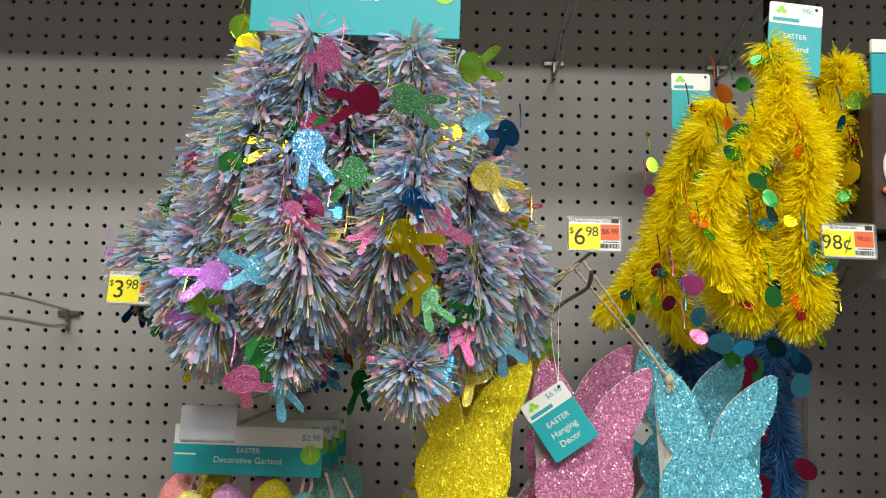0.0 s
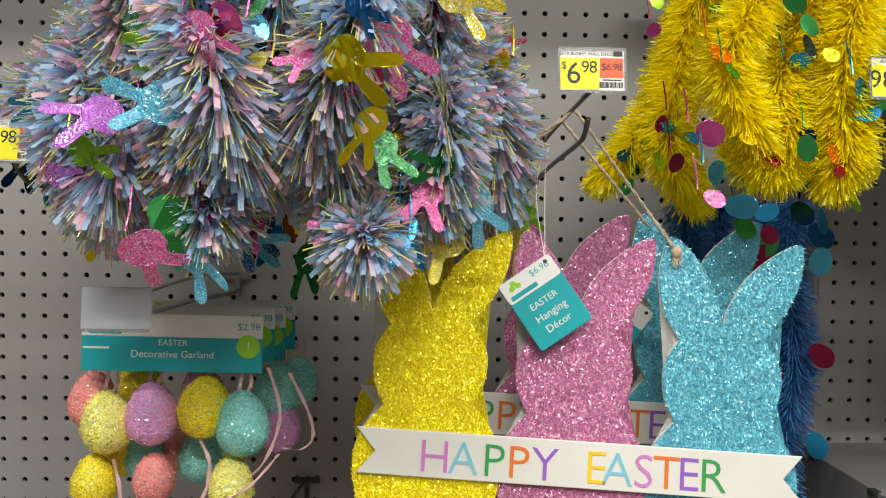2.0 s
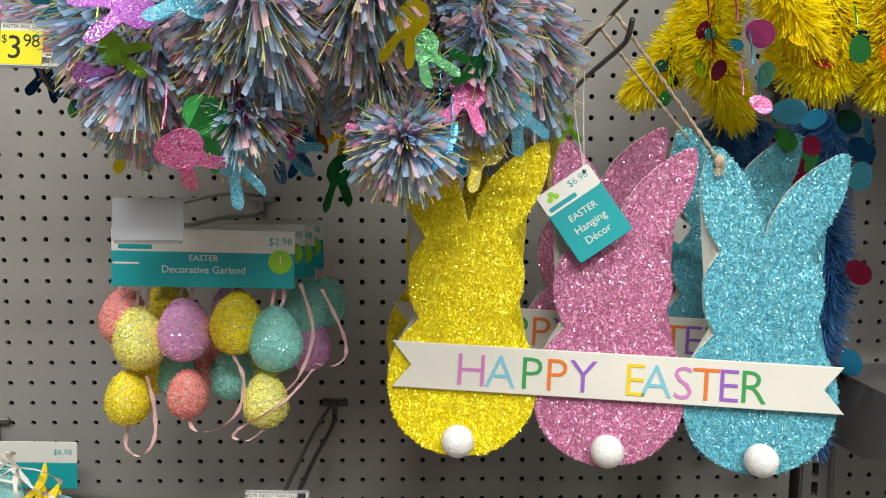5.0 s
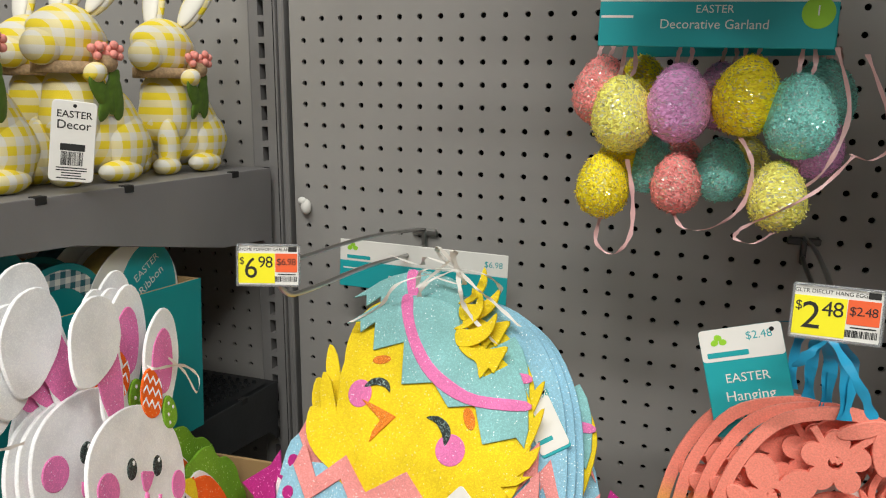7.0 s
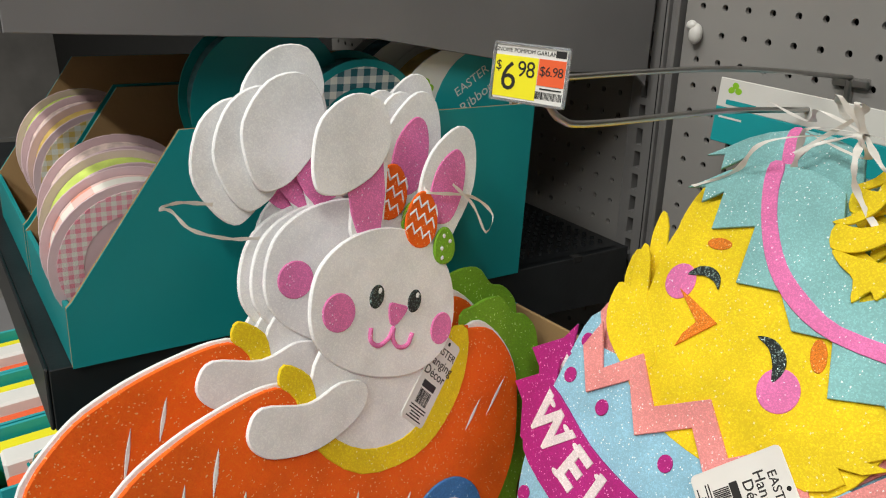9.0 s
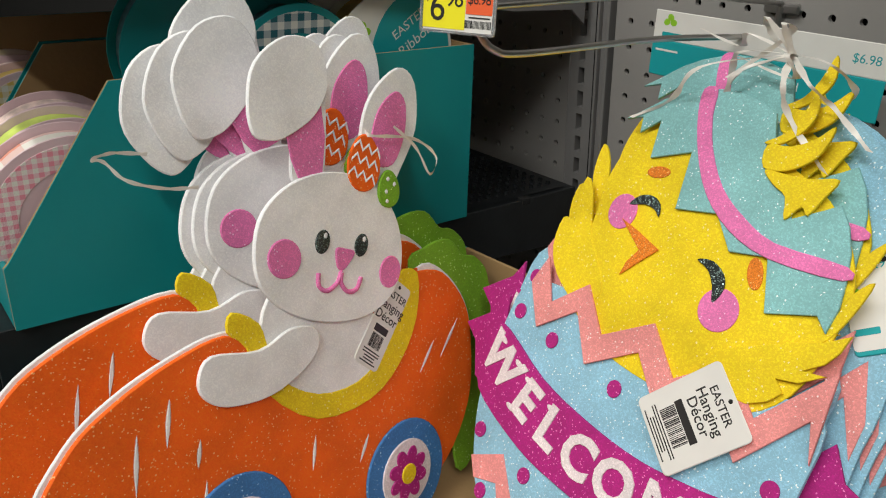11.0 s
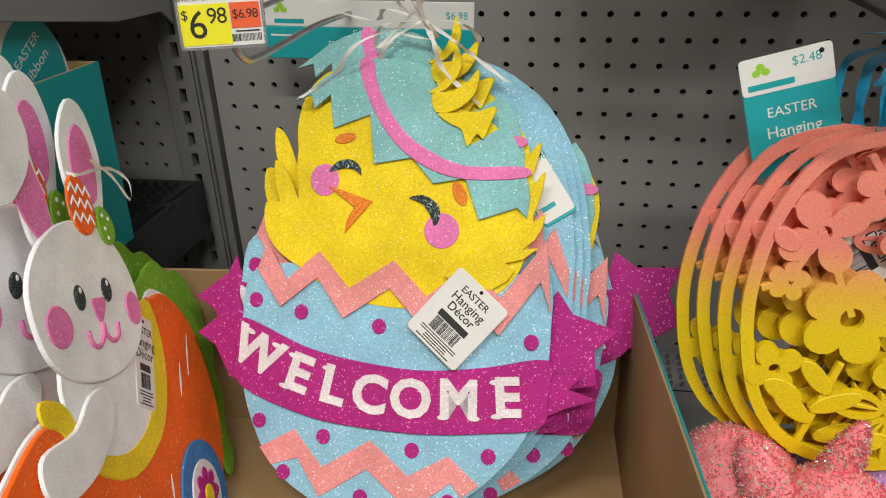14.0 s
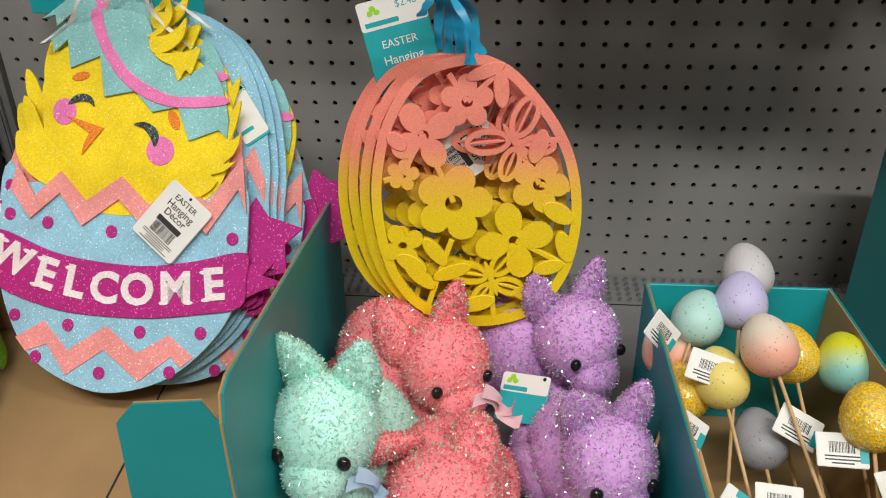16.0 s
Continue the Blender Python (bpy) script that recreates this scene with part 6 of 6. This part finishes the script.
# ---- tinsel rabbits on the deck ----
def tinsel_rabbit(m, body, shred, label, s=1.0, fold=0.0, rise=0.0, side=0.0):
    ob = thing("tinsel_rabbit", m, label, "rabbit figure", "tinsel rabbits")
    R = lambda a, b, c: Euler((radians(a), radians(b), radians(c))).to_matrix()
    ear = lambda v: Vector((v.x * (1 - 0.35 * v.z), v.y * (1 - 0.3 * v.z), v.z))
    fat = lambda v: Vector((v.x * (1 + 0.10 * v.z), v.y, v.z))
    pieces = [("body", ball((side, 0.052, 0.062 + rise * 0.2 - side * 0.5), (0.057, 0.066, 0.062 + rise * 0.2 - side * 0.5), 24, 18), 8000), ("chest", ball((0, 0.0, 0.050 + rise * 0.5), (0.040, 0.036, 0.050 + rise * 0.6), 20, 14), 3500),
              ("head", join(ball((0, -0.018, 0.112 + rise), (0.044, 0.046, 0.048), 24, 18, fn=fat), ball((0, -0.050, 0.093 + rise), (0.027, 0.024, 0.025), 18, 12)), 6500),
              ("ear", ball((-0.028 - 0.012 * fold, 0.004 + 0.014 * fold, 0.160 + rise - 0.016 * fold), (0.0185, 0.011, 0.034), m=R(14 - 50 * fold, -18 - 20 * fold, -40 * fold), fn=ear), 2200),
              ("ear", ball((0.026 - 0.010 * min(fold, 1), -0.002, 0.160 + rise), (0.0185, 0.012, 0.036), m=R(6, 12, 0), fn=ear) if fold < 1.5 else ball((0.024, 0.02, 0.145 + rise), (0.019, 0.036, 0.012)), 2200),
              ("haunch", ball((side - 0.046, 0.070, 0.040), (0.022, 0.045, 0.040)), 1800), ("haunch", ball((side + 0.046, 0.070, 0.040), (0.022, 0.045, 0.040)), 1800),
              ("foreleg", ball((-0.024, -0.026, 0.030), (0.016, 0.020, 0.030)), 1200), ("foreleg", ball((0.024, -0.026, 0.030), (0.016, 0.020, 0.030)), 1200), ("tail", ball((0, 0.122, 0.05), (0.018, 0.018, 0.018)), 800)]
    for i, (nm, lot, n) in enumerate(pieces):
        lot = [tuple(Vector(v) * s) for v in lot[0]], lot[1]
        q = mesh_ob(nm, *lot, body, ob, smooth=True)
        mesh_ob("tinsel_coat", *chips(lot, int(n * 1.3), 0.0034 * s, 3 + i, 0.35), shred, q, "iridescent shreds")
    for x in (-0.027, 0.027):
        mesh_ob("bead_eye", *ball((x * s, -0.057 * s, (0.115 + rise) * s), (0.0055, 0.0045, 0.006), 12, 8), M["plasticblack"], ob, "black bead", smooth=True)
    return ob


def shredset(nm, c, hl):
    a = plain(nm + "_plush", shade(c, 1.05), 0.8, 0, 0.12, 200, 0.5, 600)
    b = film_strips(nm + "_shreds", [c, shade(c, 1.15), c, shade(c, 0.9), hl, (0.95, 0.92, 0.85), shade(c, 1.05), (0.55, 0.95, 0.70)], 0.13, 0.4, 0.22)
    return a, b


PINKS, PURPS, TEALS = shredset("coral_tinsel", (0.86, 0.23, 0.26), (1.0, 0.70, 0.64)), shredset("violet_tinsel", (0.60, 0.32, 0.66), (0.92, 0.72, 0.96)), shredset("aqua_tinsel", (0.52, 0.84, 0.76), (0.90, 0.98, 0.95))
tinsel_rabbit(pose(-0.190, -0.475, DECK + 0.001, 0, 0, -6), *TEALS, "aqua tinsel rabbit figure with black bead eyes", 0.93, 0, 0.038)
tinsel_rabbit(pose(-0.122, -0.345, DECK + 0.001, 0, 0, 32), *PINKS, "coral tinsel rabbit figure crouching on the deck", 0.94, 1.0, 0.0, -0.026)
tinsel_rabbit(pose(0.002, -0.290, DECK + 0.001, 0, 0, 32), *PURPS, "violet tinsel rabbit figure crouching on the deck", 0.95, 0.15, -0.006, -0.026)
tinsel_rabbit(pose(-0.099, -0.512, DECK + 0.001, 0, 0, 4), *PINKS, "coral tinsel rabbit figure in front of its twin", 0.93, 2.0)
tinsel_rabbit(pose(0.024, -0.450, DECK + 0.001, 0, 0, 16), *PURPS, "violet tinsel rabbit figure in front of its twin", 0.84)
for x, y, z, c in ((-0.150, -0.520, 0.690, (0.45, 0.60, 0.80)), (-0.062, -0.425, 0.695, (0.85, 0.55, 0.60)), (0.050, -0.470, 0.618, (0.50, 0.36, 0.70))):
    b = thing("neck_bow", pose(x, y, z), "sheer ribbon bow round a rabbit's neck", "bow", "neck bows")
    mt = plain("sheer_bow", c, 0.3, 0, 0.1)
    for a in (-40, 35, 80, -85):
        mesh_ob("bow_loop", *band([Vector((math.cos(radians(a + 18 * i)) * 0.004 * i, -0.002 * i, math.sin(radians(a + 14 * i)) * 0.005 * i)) for i in range(6)], 0.012, (0.4, 0.3, 1)), mt, b, smooth=True)
swing_tag(pose(-0.040, -0.375, 0.664, 42, -14, -28), 0.05, 0.045, "teal and white paper tag lying between tinsel rabbits", "", [], 0.4)

# ---- egg picks ----
def speckled(name, c, c2=None):
    m, nt, p, link = base_mat(name)
    co = nt.nodes.new("ShaderNodeTexCoord")
    sx = nt.nodes.new("ShaderNodeSeparateXYZ")
    link(co.outputs["Object"], sx.inputs[0])
    mr = nt.nodes.new("ShaderNodeMapRange")
    mr.inputs["From Min"].default_value, mr.inputs["From Max"].default_value = -0.018, 0.018
    link(sx.outputs["Z"], mr.inputs["Value"])
    g = ramp(nt, [(0.2, c), (0.8, c2 or c)])
    link(mr.outputs[0], g.inputs["Fac"])
    n = node(nt, "ShaderNodeTexNoise", Scale=330.0, Detail=1.0)
    link(co.outputs["Object"], n.inputs["Vector"])
    r = ramp(nt, [(0.27, (0.35, 0.33, 0.36)), (0.33, (1, 1, 1))])
    link(n.outputs["Fac"], r.inputs["Fac"])
    mx = nt.nodes.new("ShaderNodeMix")
    mx.data_type, mx.blend_type = "RGBA", "MULTIPLY"
    mx.inputs[0].default_value = 1.0
    link(g.outputs[0], mx.inputs[6]), link(r.outputs[0], mx.inputs[7]), link(mx.outputs[2], p.inputs["Base Color"])
    p.inputs["Roughness"].default_value = 0.5
    b = node(nt, "ShaderNodeBump", Strength=0.25, Distance=0.001)
    link(n.outputs["Fac"], b.inputs["Height"]), link(b.outputs[0], p.inputs["Normal"])
    return m


S_ = {k: speckled("speckled_" + k, a, b) for k, a, b in (("mint", (0.42, 0.66, 0.62), None), ("lilac", (0.52, 0.48, 0.72), None), ("grey", (0.52, 0.50, 0.52), None), ("peach", (0.78, 0.38, 0.28), (0.72, 0.62, 0.52)), ("lemon", (0.74, 0.60, 0.16), None), ("slate", (0.30, 0.30, 0.33), None))}
S_["gold"] = glitter("gold_pearl", (0.82, 0.50, 0.02), 900, 0.25, flake=(1, 0.8, 0.3), tilt=0.4, body_rough=0.4)
S_["limeblue"] = speckled("lime_to_aqua", (0.25, 0.55, 0.50), (0.62, 0.62, 0.02))


def egg_pick(top, foot, mt, name_, size=0.054):
    ob = thing("egg_pick", pose(0, 0, 0), "%s foam egg on a thin wooden stick" % name_, "egg pick", "egg picks")
    a, b = Vector(top) + Vector((0, 0, 0.014)), Vector(foot)
    q = (a - b).normalized().to_track_quat("Z", "Y").to_matrix().to_4x4()
    e = mesh_ob("egg", *ball((0, 0, 0), (size * 0.42, size * 0.42, size * 0.5), 24, 16, fn=egg_shape), mt, ob, smooth=True)
    e.matrix_local = Matrix.Translation(a) @ q
    mesh_ob("stick", *tube([a + (b - a) * 0.08, b], 0.0016, 7), M["wood"], ob, smooth=True)
    return ob


PK = [((0.1145, -0.34, 0.722), "mint", "pale mint speckled", (0.04, -0.50, 0.62)), ((0.150, -0.335, 0.738), "lilac", "lilac speckled", (0.12, -0.50, 0.60)), ((0.162, -0.30, 0.748), "grey", "light grey speckled", (0.20, -0.45, 0.60)), ((0.158, -0.395, 0.733), "peach", "peach speckled", (0.215, -0.56, 0.60)),
      ((0.125, -0.395, 0.698), "lemon", "soft yellow speckled", (0.155, -0.53, 0.60)), ((0.190, -0.365, 0.705), "gold", "golden pearly", (0.21, -0.52, 0.60)), ((0.232, -0.375, 0.704), "limeblue", "lime and aqua glossy", (0.24, -0.52, 0.60)), ((0.222, -0.455, 0.712), "gold", "golden pearly", (0.22, -0.58, 0.60)), ((0.158, -0.42, 0.655), "slate", "slate grey speckled", (0.17, -0.55, 0.60)), ((0.098, -0.385, 0.675), "gold", "golden pearly", (0.13, -0.55, 0.60)), ((0.090, -0.345, 0.690), "peach", "peach speckled", (0.11, -0.50, 0.60))]
for t_, k_, n_, f_ in PK:
    egg_pick(t_, f_, S_[k_], n_)


def pick_tag(m, w=0.036, h=0.026):
    ob = thing("pick_tag", m, "white barcode tag wrapped round a stick", "label", "pick tags")
    mesh_ob("paper", *plate(rounded(w, h, 0.0015), 0.0004), M["white"], ob)
    mesh_ob("teal_edge", *plate(rounded(0.006, h * 0.5, 0.0005, w * 0.42, -h * 0.1), 0.0002, 0.0004, 0.00005), M["tealcard"], ob)
    mesh_ob("barcode", *bars(18, w * 0.5, h * 0.32, (0, h * 0.08, 0.0003), 0.0002, 7), M["ink"], ob)
    mesh_ob("small_print", *lines(3, w * 0.7, h * 0.3, (0, -h * 0.28, 0.0003), 0.0002), M["ink"], ob)
    return ob


for x, y, z, yaw, lean, roll in ((0.112, -0.405, 0.728, 0, -40, -18), (0.078, -0.37, 0.738, 35, -20, -55), (0.178, -0.44, 0.700, 10, -45, -35), (0.155, -0.49, 0.668, 0, -50, -5), (0.095, -0.43, 0.685, 30, -40, -50), (0.200, -0.47, 0.705, -20, -50, 12), (0.118, -0.50, 0.665, 20, -50, 40), (0.235, -0.50, 0.70, -10, -50, 20), (0.195, -0.545, 0.66, 0, -50, -6)):
    pick_tag(FRONT(x, y, z, roll, yaw, lean))

# ---- ribbon cartons on the black shelf ----
SH = pose(0, -0.02, 0.785, -3.4)


def ribbon_carton(x0, x1, label):
    ob = thing("ribbon_carton", SH, label, "carton", "ribbon cartons")
    t, y0, y1, h = 0.004, -0.575, -0.165, 0.170
    prof = [(y1, 0.001), (y1, h), (y0 + 0.085, h - 0.002), (y0 + 0.004, 0.052), (y0, 0.048), (y0, 0.001)]
    for xs, sg in ((x0, 1), (x1, -1)):
        V, F = plate(prof, t / 2)
        mesh_ob("side_wall", [(xs + sg * c, a, b) for a, b, c in V], F, M["teal"], ob, "teal printed board")
        mesh_ob("side_wall_lining", [(xs + sg * (t - c), a, b) for a, b, c in V], F, M["card"], ob, "bare brown board")
    mesh_ob("front_wall", *block(x0 + t, x1 - t, y0, y0 + t, 0.001, 0.048, 0.0005), M["teal"], ob)
    mesh_ob("back_wall", *block(x0 + t, x1 - t, y1 - t, y1, 0.001, h, 0.0005), M["card"], ob)
    mesh_ob("bottom", *block(x0 + t, x1 - t, y0 + t, y1 - t, 0.001, 0.004, 0.0005), M["card"], ob)
    return ob


ribbon_carton(-0.905, -0.722, "teal ribbon carton with a slanted cut front")
ribbon_carton(-1.10, -0.915, "second teal ribbon carton with brown board inside")
RB = {"check": M["check_salmon"], "lime": plain("lime_ribbon", (0.55, 0.68, 0.14), 0.5, 0, 0.2, 60), "floral": plain("floral_ribbon", (0.70, 0.55, 0.50), 0.5, 0, 0.3, 140), "gold": plain("gold_ribbon", (0.62, 0.44, 0.12), 0.4, 0, 0.2, 80), "plaid": plain("dark_plaid_ribbon", (0.08, 0.20, 0.24), 0.6, 0, 0.5, 120), "pinkdisc": plain("pale_pink_card", (0.70, 0.52, 0.56), 0.4, 0, 0.04)}


FACE = {"check": gingham("pink_check_print", (0.78, 0.28, 0.36), ("X", "Y"), 0.007), "lime": gingham("lime_plaid_print", (0.45, 0.62, 0.10), ("X", "Y"), 0.012), "floral": gingham("aqua_plaid_print", (0.25, 0.55, 0.62), ("X", "Y"), 0.010), "plaid": gingham("dark_plaid_print", (0.02, 0.12, 0.15), ("X", "Y"), 0.012), "gold": gingham("gold_plaid_print", (0.70, 0.50, 0.14), ("X", "Y"), 0.010)}


def spool(m, band_mat, disc_mat, label, r=0.062, w=0.030, marks=True, face=""):
    ob = thing("ribbon_spool", m, label, "ribbon spool", "ribbon spools")
    for z in (-w / 2, w / 2):
        mesh_ob("disc", *plate(oval(0, 0, r * 1000, r * 1000, 0, 40), 0.001, z - 0.0005, 0.0003), disc_mat, ob)
    mesh_ob("wound_ribbon", *ring(oval(0, 0, r * 900, r * 900, 0, 40), oval(0, 0, r * 350, r * 350, 0, 40), w * 0.92, -w * 0.46), band_mat, ob)
    if face:
        mesh_ob("printed_band", *ring(oval(0, 0, r * 900, r * 900, 0, 40), oval(0, 0, r * 620, r * 620, 0, 40), 0.0004, w / 2 + 0.0005), FACE[face], ob, "band of checked ribbon seen through the wrap")
    if marks:
        mesh_ob("small_print", *lines(6, r * 0.7, r * 0.7, (0.0, -r * 0.35, w / 2 + 0.0004), 0.0002), M["ink"], ob)
    return ob


ACROSS = lambda x, y, z, tilt=0.0: SH @ pose(x, y, z, 90, 0, 90) @ pose(0, 0, 0, tilt, 0, 0)
for x, y, z, a, b, n in ((-0.752, -0.520, 0.072, "check", "pinkdisc", "pink checked"), (-0.788, -0.515, 0.076, "lime", "pinkdisc", "lime striped"), (-0.823, -0.510, 0.080, "floral", "pinkdisc", "pale floral"), (-0.938, -0.50, 0.085, "gold", "pinkdisc", "gold"), (-0.975, -0.50, 0.085, "floral", "pinkdisc", "pale floral"), (-1.01, -0.50, 0.085, "lime", "pinkdisc", "lime striped"), (-0.80, -0.32, 0.10, "lime", "pinkdisc", "lime checked"), (-0.77, -0.33, 0.15, "plaid", "teal", "dark plaid")):
    spool(ACROSS(x, y, z, 6), RB[a], M[b] if b in M else RB[b], n + " ribbon spool standing in a carton", face=a)
sp = spool(ACROSS(-0.765, -0.235, 0.155, 4), RB["gold"], M["white"], "ribbon spool with a white and teal label", 0.066, 0.03, False)
mesh_ob("teal_label", *plate(oval(18, 0, 44, 62, 0, 30), 0.0003, 0.0156, 0.0001), M["tealcard"], sp)
words("EASTER", 0.012, M["white"], sp, (0.014, 0.035, 0.016), 35, 0.0001)
words("Ribbon", 0.014, M["white"], sp, (0.022, 0.020, 0.016), 35, 0.0001)
trefoil(sp, -0.035, 0.03, 0.009, 0.0156)
spool(ACROSS(-0.80, -0.26, 0.165, 4), RB["plaid"], M["white"], "dark plaid ribbon spool", 0.062, 0.034, False)
sp2 = spool(ACROSS(-0.79, -0.40, 0.172, 4), RB["plaid"], M["teal"], "ribbon spool with a dark teal label", 0.066, 0.03, False)
trefoil(sp2, 0.02, 0.02, 0.009, 0.0156)

# ---- checked cloth rabbits on the shelf ----
def cloth_rabbit(m, cloth, label):
    ob = thing("cloth_rabbit", m, label, "rabbit figure", "cloth rabbits")
    R = lambda a, b, c: Euler((radians(a), radians(b), radians(c))).to_matrix()
    crease = lambda v: Vector((v.x * (1 + 0.05 * math.sin(7 * v.z + 3 * v.y)), v.y * (1 + 0.05 * math.sin(6 * v.z + 2 * v.x)), v.z))
    mesh_ob("body", *join(ball((0, 0.020, 0.062), (0.048, 0.062, 0.058), 28, 22, fn=crease), ball((0, -0.018, 0.090), (0.040, 0.042, 0.060), 28, 22, m=R(-14, 0, 0), fn=crease)), M[cloth], ob, smooth=True)
    mesh_ob("head", *ball((0, -0.026, 0.170), (0.040, 0.050, 0.042), 28, 20, fn=crease), M[cloth], ob, smooth=True)
    mesh_ob("muzzle", *ball((0, -0.066, 0.160), (0.024, 0.022, 0.022), 18, 12), M[cloth], ob, smooth=True)
    for x in (-1, 1):
        mesh_ob("foreleg", *ball((0.022 * x, -0.055, 0.035), (0.015, 0.017, 0.040), fn=crease), M[cloth], ob, smooth=True)
        mesh_ob("paw", *ball((0.024 * x, -0.066, 0.010), (0.017, 0.024, 0.0125)), M[cloth], ob, smooth=True)
        mesh_ob("thigh", *ball((0.040 * x, 0.028, 0.044), (0.018, 0.036, 0.036), fn=crease), M[cloth], ob, smooth=True)
        mesh_ob("hind_foot", *ball((0.042 * x, 0.006, 0.012), (0.018, 0.036, 0.014)), M[cloth], ob, smooth=True)
    for x, rot in ((-0.022, -10), (0.024, 22)):
        e = mesh_ob("ear", *ball((x * 1.5, 0.012, 0.240), (0.018, 0.010, 0.050), m=R(-24, rot, 0)), M[cloth], ob, smooth=True)
        mesh_ob("ear_lining", *ball((x * 1.5, 0.004, 0.238), (0.013, 0.006, 0.042), m=R(-24, rot, 0)), M["boardwhite"], e, smooth=True)
    mesh_ob("burlap_collar", *ring(oval(0, -22, 42, 46, 0, 32), oval(0, -22, 34, 38, 0, 32), 0.014, 0.130), M["burlap"], ob, smooth=True)
    for a in (-30, 25, 150):
        mesh_ob("bow_loop", *ball((0.040 + 0.012 * math.cos(radians(a)), -0.030 + 0.02 * math.sin(radians(a)), 0.138 + 0.008 * math.sin(radians(2 * a))), (0.014, 0.016, 0.012), 14, 10, m=R(0, a, 30)), M["burlap"] if a == 25 else M[cloth], ob, smooth=True)
    for a, b in ((-20, 0.0), (20, 0.012), (50, -0.01)):
        mesh_ob("cloth_leaf", *ball((0.050, -0.018 + b, 0.105), (0.004, 0.012, 0.034), 12, 10, m=R(a, 10, 0)), M["leafgreen"], ob, smooth=True)
    rn = random.Random(2)
    mesh_ob("blossoms", *join(*[ball((0.052 + rn.uniform(-0.008, 0.012), -0.03 + rn.uniform(-0.02, 0.02), 0.158 + rn.uniform(-0.008, 0.01)), (0.005, 0.005, 0.005), 8, 6) for i in range(14)]), M["blossom"], ob, smooth=True)
    return ob


GS = lambda x, y, yaw: pose(0, -0.02, 1.0705, -1.9) @ pose(x, y, 0, 0, 0, yaw) @ Matrix.Scale(0.80, 4)
cloth_rabbit(GS(-0.800, -0.085, 8), "check_yellow", "yellow checked cloth rabbit with a burlap collar")
cloth_rabbit(GS(-0.795, -0.225, 4), "check_yellow", "yellow checked cloth rabbit beside its neighbours")
cloth_rabbit(GS(-0.800, -0.360, 14), "check_yellow", "yellow checked cloth rabbit with a hanging white tag")
cloth_rabbit(GS(-0.810, -0.485, 0), "check_salmon", "salmon checked cloth rabbit at the shelf's front")
cloth_rabbit(GS(-0.925, -0.15, 10), "check_yellow", "yellow checked cloth rabbit in the back row")
cloth_rabbit(GS(-0.925, -0.30, 0), "check_yellow", "yellow checked cloth rabbit in the back row")
care_tag(pose(-0.722, -0.335, 1.125, 90, 8, 50), 0.036, 0.070, ("EASTER", "Decor"))

# ---- lower trays past the black shelf ----
for k in range(3):
    b = thing("small_tray", pose(-0.86 - 0.11 * k, -0.60, 0.60 - 0.004 * k), "small teal cardboard tray of yellow packets", "display tray", "small trays")
    mesh_ob("shell", *join(block(-0.05, 0.05, -0.06, -0.057, 0, 0.05), block(-0.05, 0.05, 0.057, 0.06, 0, 0.11), block(-0.05, -0.047, -0.057, 0.057, 0, 0.08), block(0.047, 0.05, -0.057, 0.057, 0, 0.08), block(-0.047, 0.047, -0.057, 0.057, 0, 0.003)), M["tealcard"], b)
    for i in range(3):
        mesh_ob("packet", *block(-0.042 + 0.03 * i, -0.016 + 0.03 * i, -0.05, 0.05, 0.004, 0.07 + 0.01 * (i % 2), 0.003), M[("yellowtag", "white", "orangetag")[i]], b)
lowdeck = mesh_ob("lower_deck", *block(-1.4, -0.75, -0.68, 0, 0.56, 0.598), M["shelf"])
tagged(lowdeck, "grey lower shelf deck", "shelf")
for z, y in ((0.83, -0.635), (0.70, -0.70)):
    price_tag(-0.80, y, z, "EASTER RIBBON", "3", "98", yaw=-4, lean=-15)
toy = thing("boxed_toy", pose(0.471, -0.235, 1.489), "dark boxed toy with a teal and white header card", "boxed toy")
mesh_ob("box", *block(0, 0.13, -0.060, 0.060, 0, 0.150, 0.002), plain("dark_print", (0.05, 0.035, 0.03), 0.4, 0, 0.3, 25), toy)
mesh_ob("header", *block(0.001, 0.129, -0.058, -0.054, 0.1505, 0.196, 0.001), M["tealcard"], toy, "teal card header")
mesh_ob("header_edge", *block(0.001, 0.129, -0.0585, -0.054, 0.1965, 0.212, 0.001), M["white"], toy, "white card edge")
mesh_ob("toy_head", *ball((0.034, -0.061, 0.070), (0.024, 0.004, 0.030)), M["boardwhite"], toy, "white printed toy", smooth=True)
mesh_ob("toy_scarf", *ball((0.034, -0.063, 0.044), (0.026, 0.004, 0.008)), M["orangetag"], toy, "red printed scarf", smooth=True)
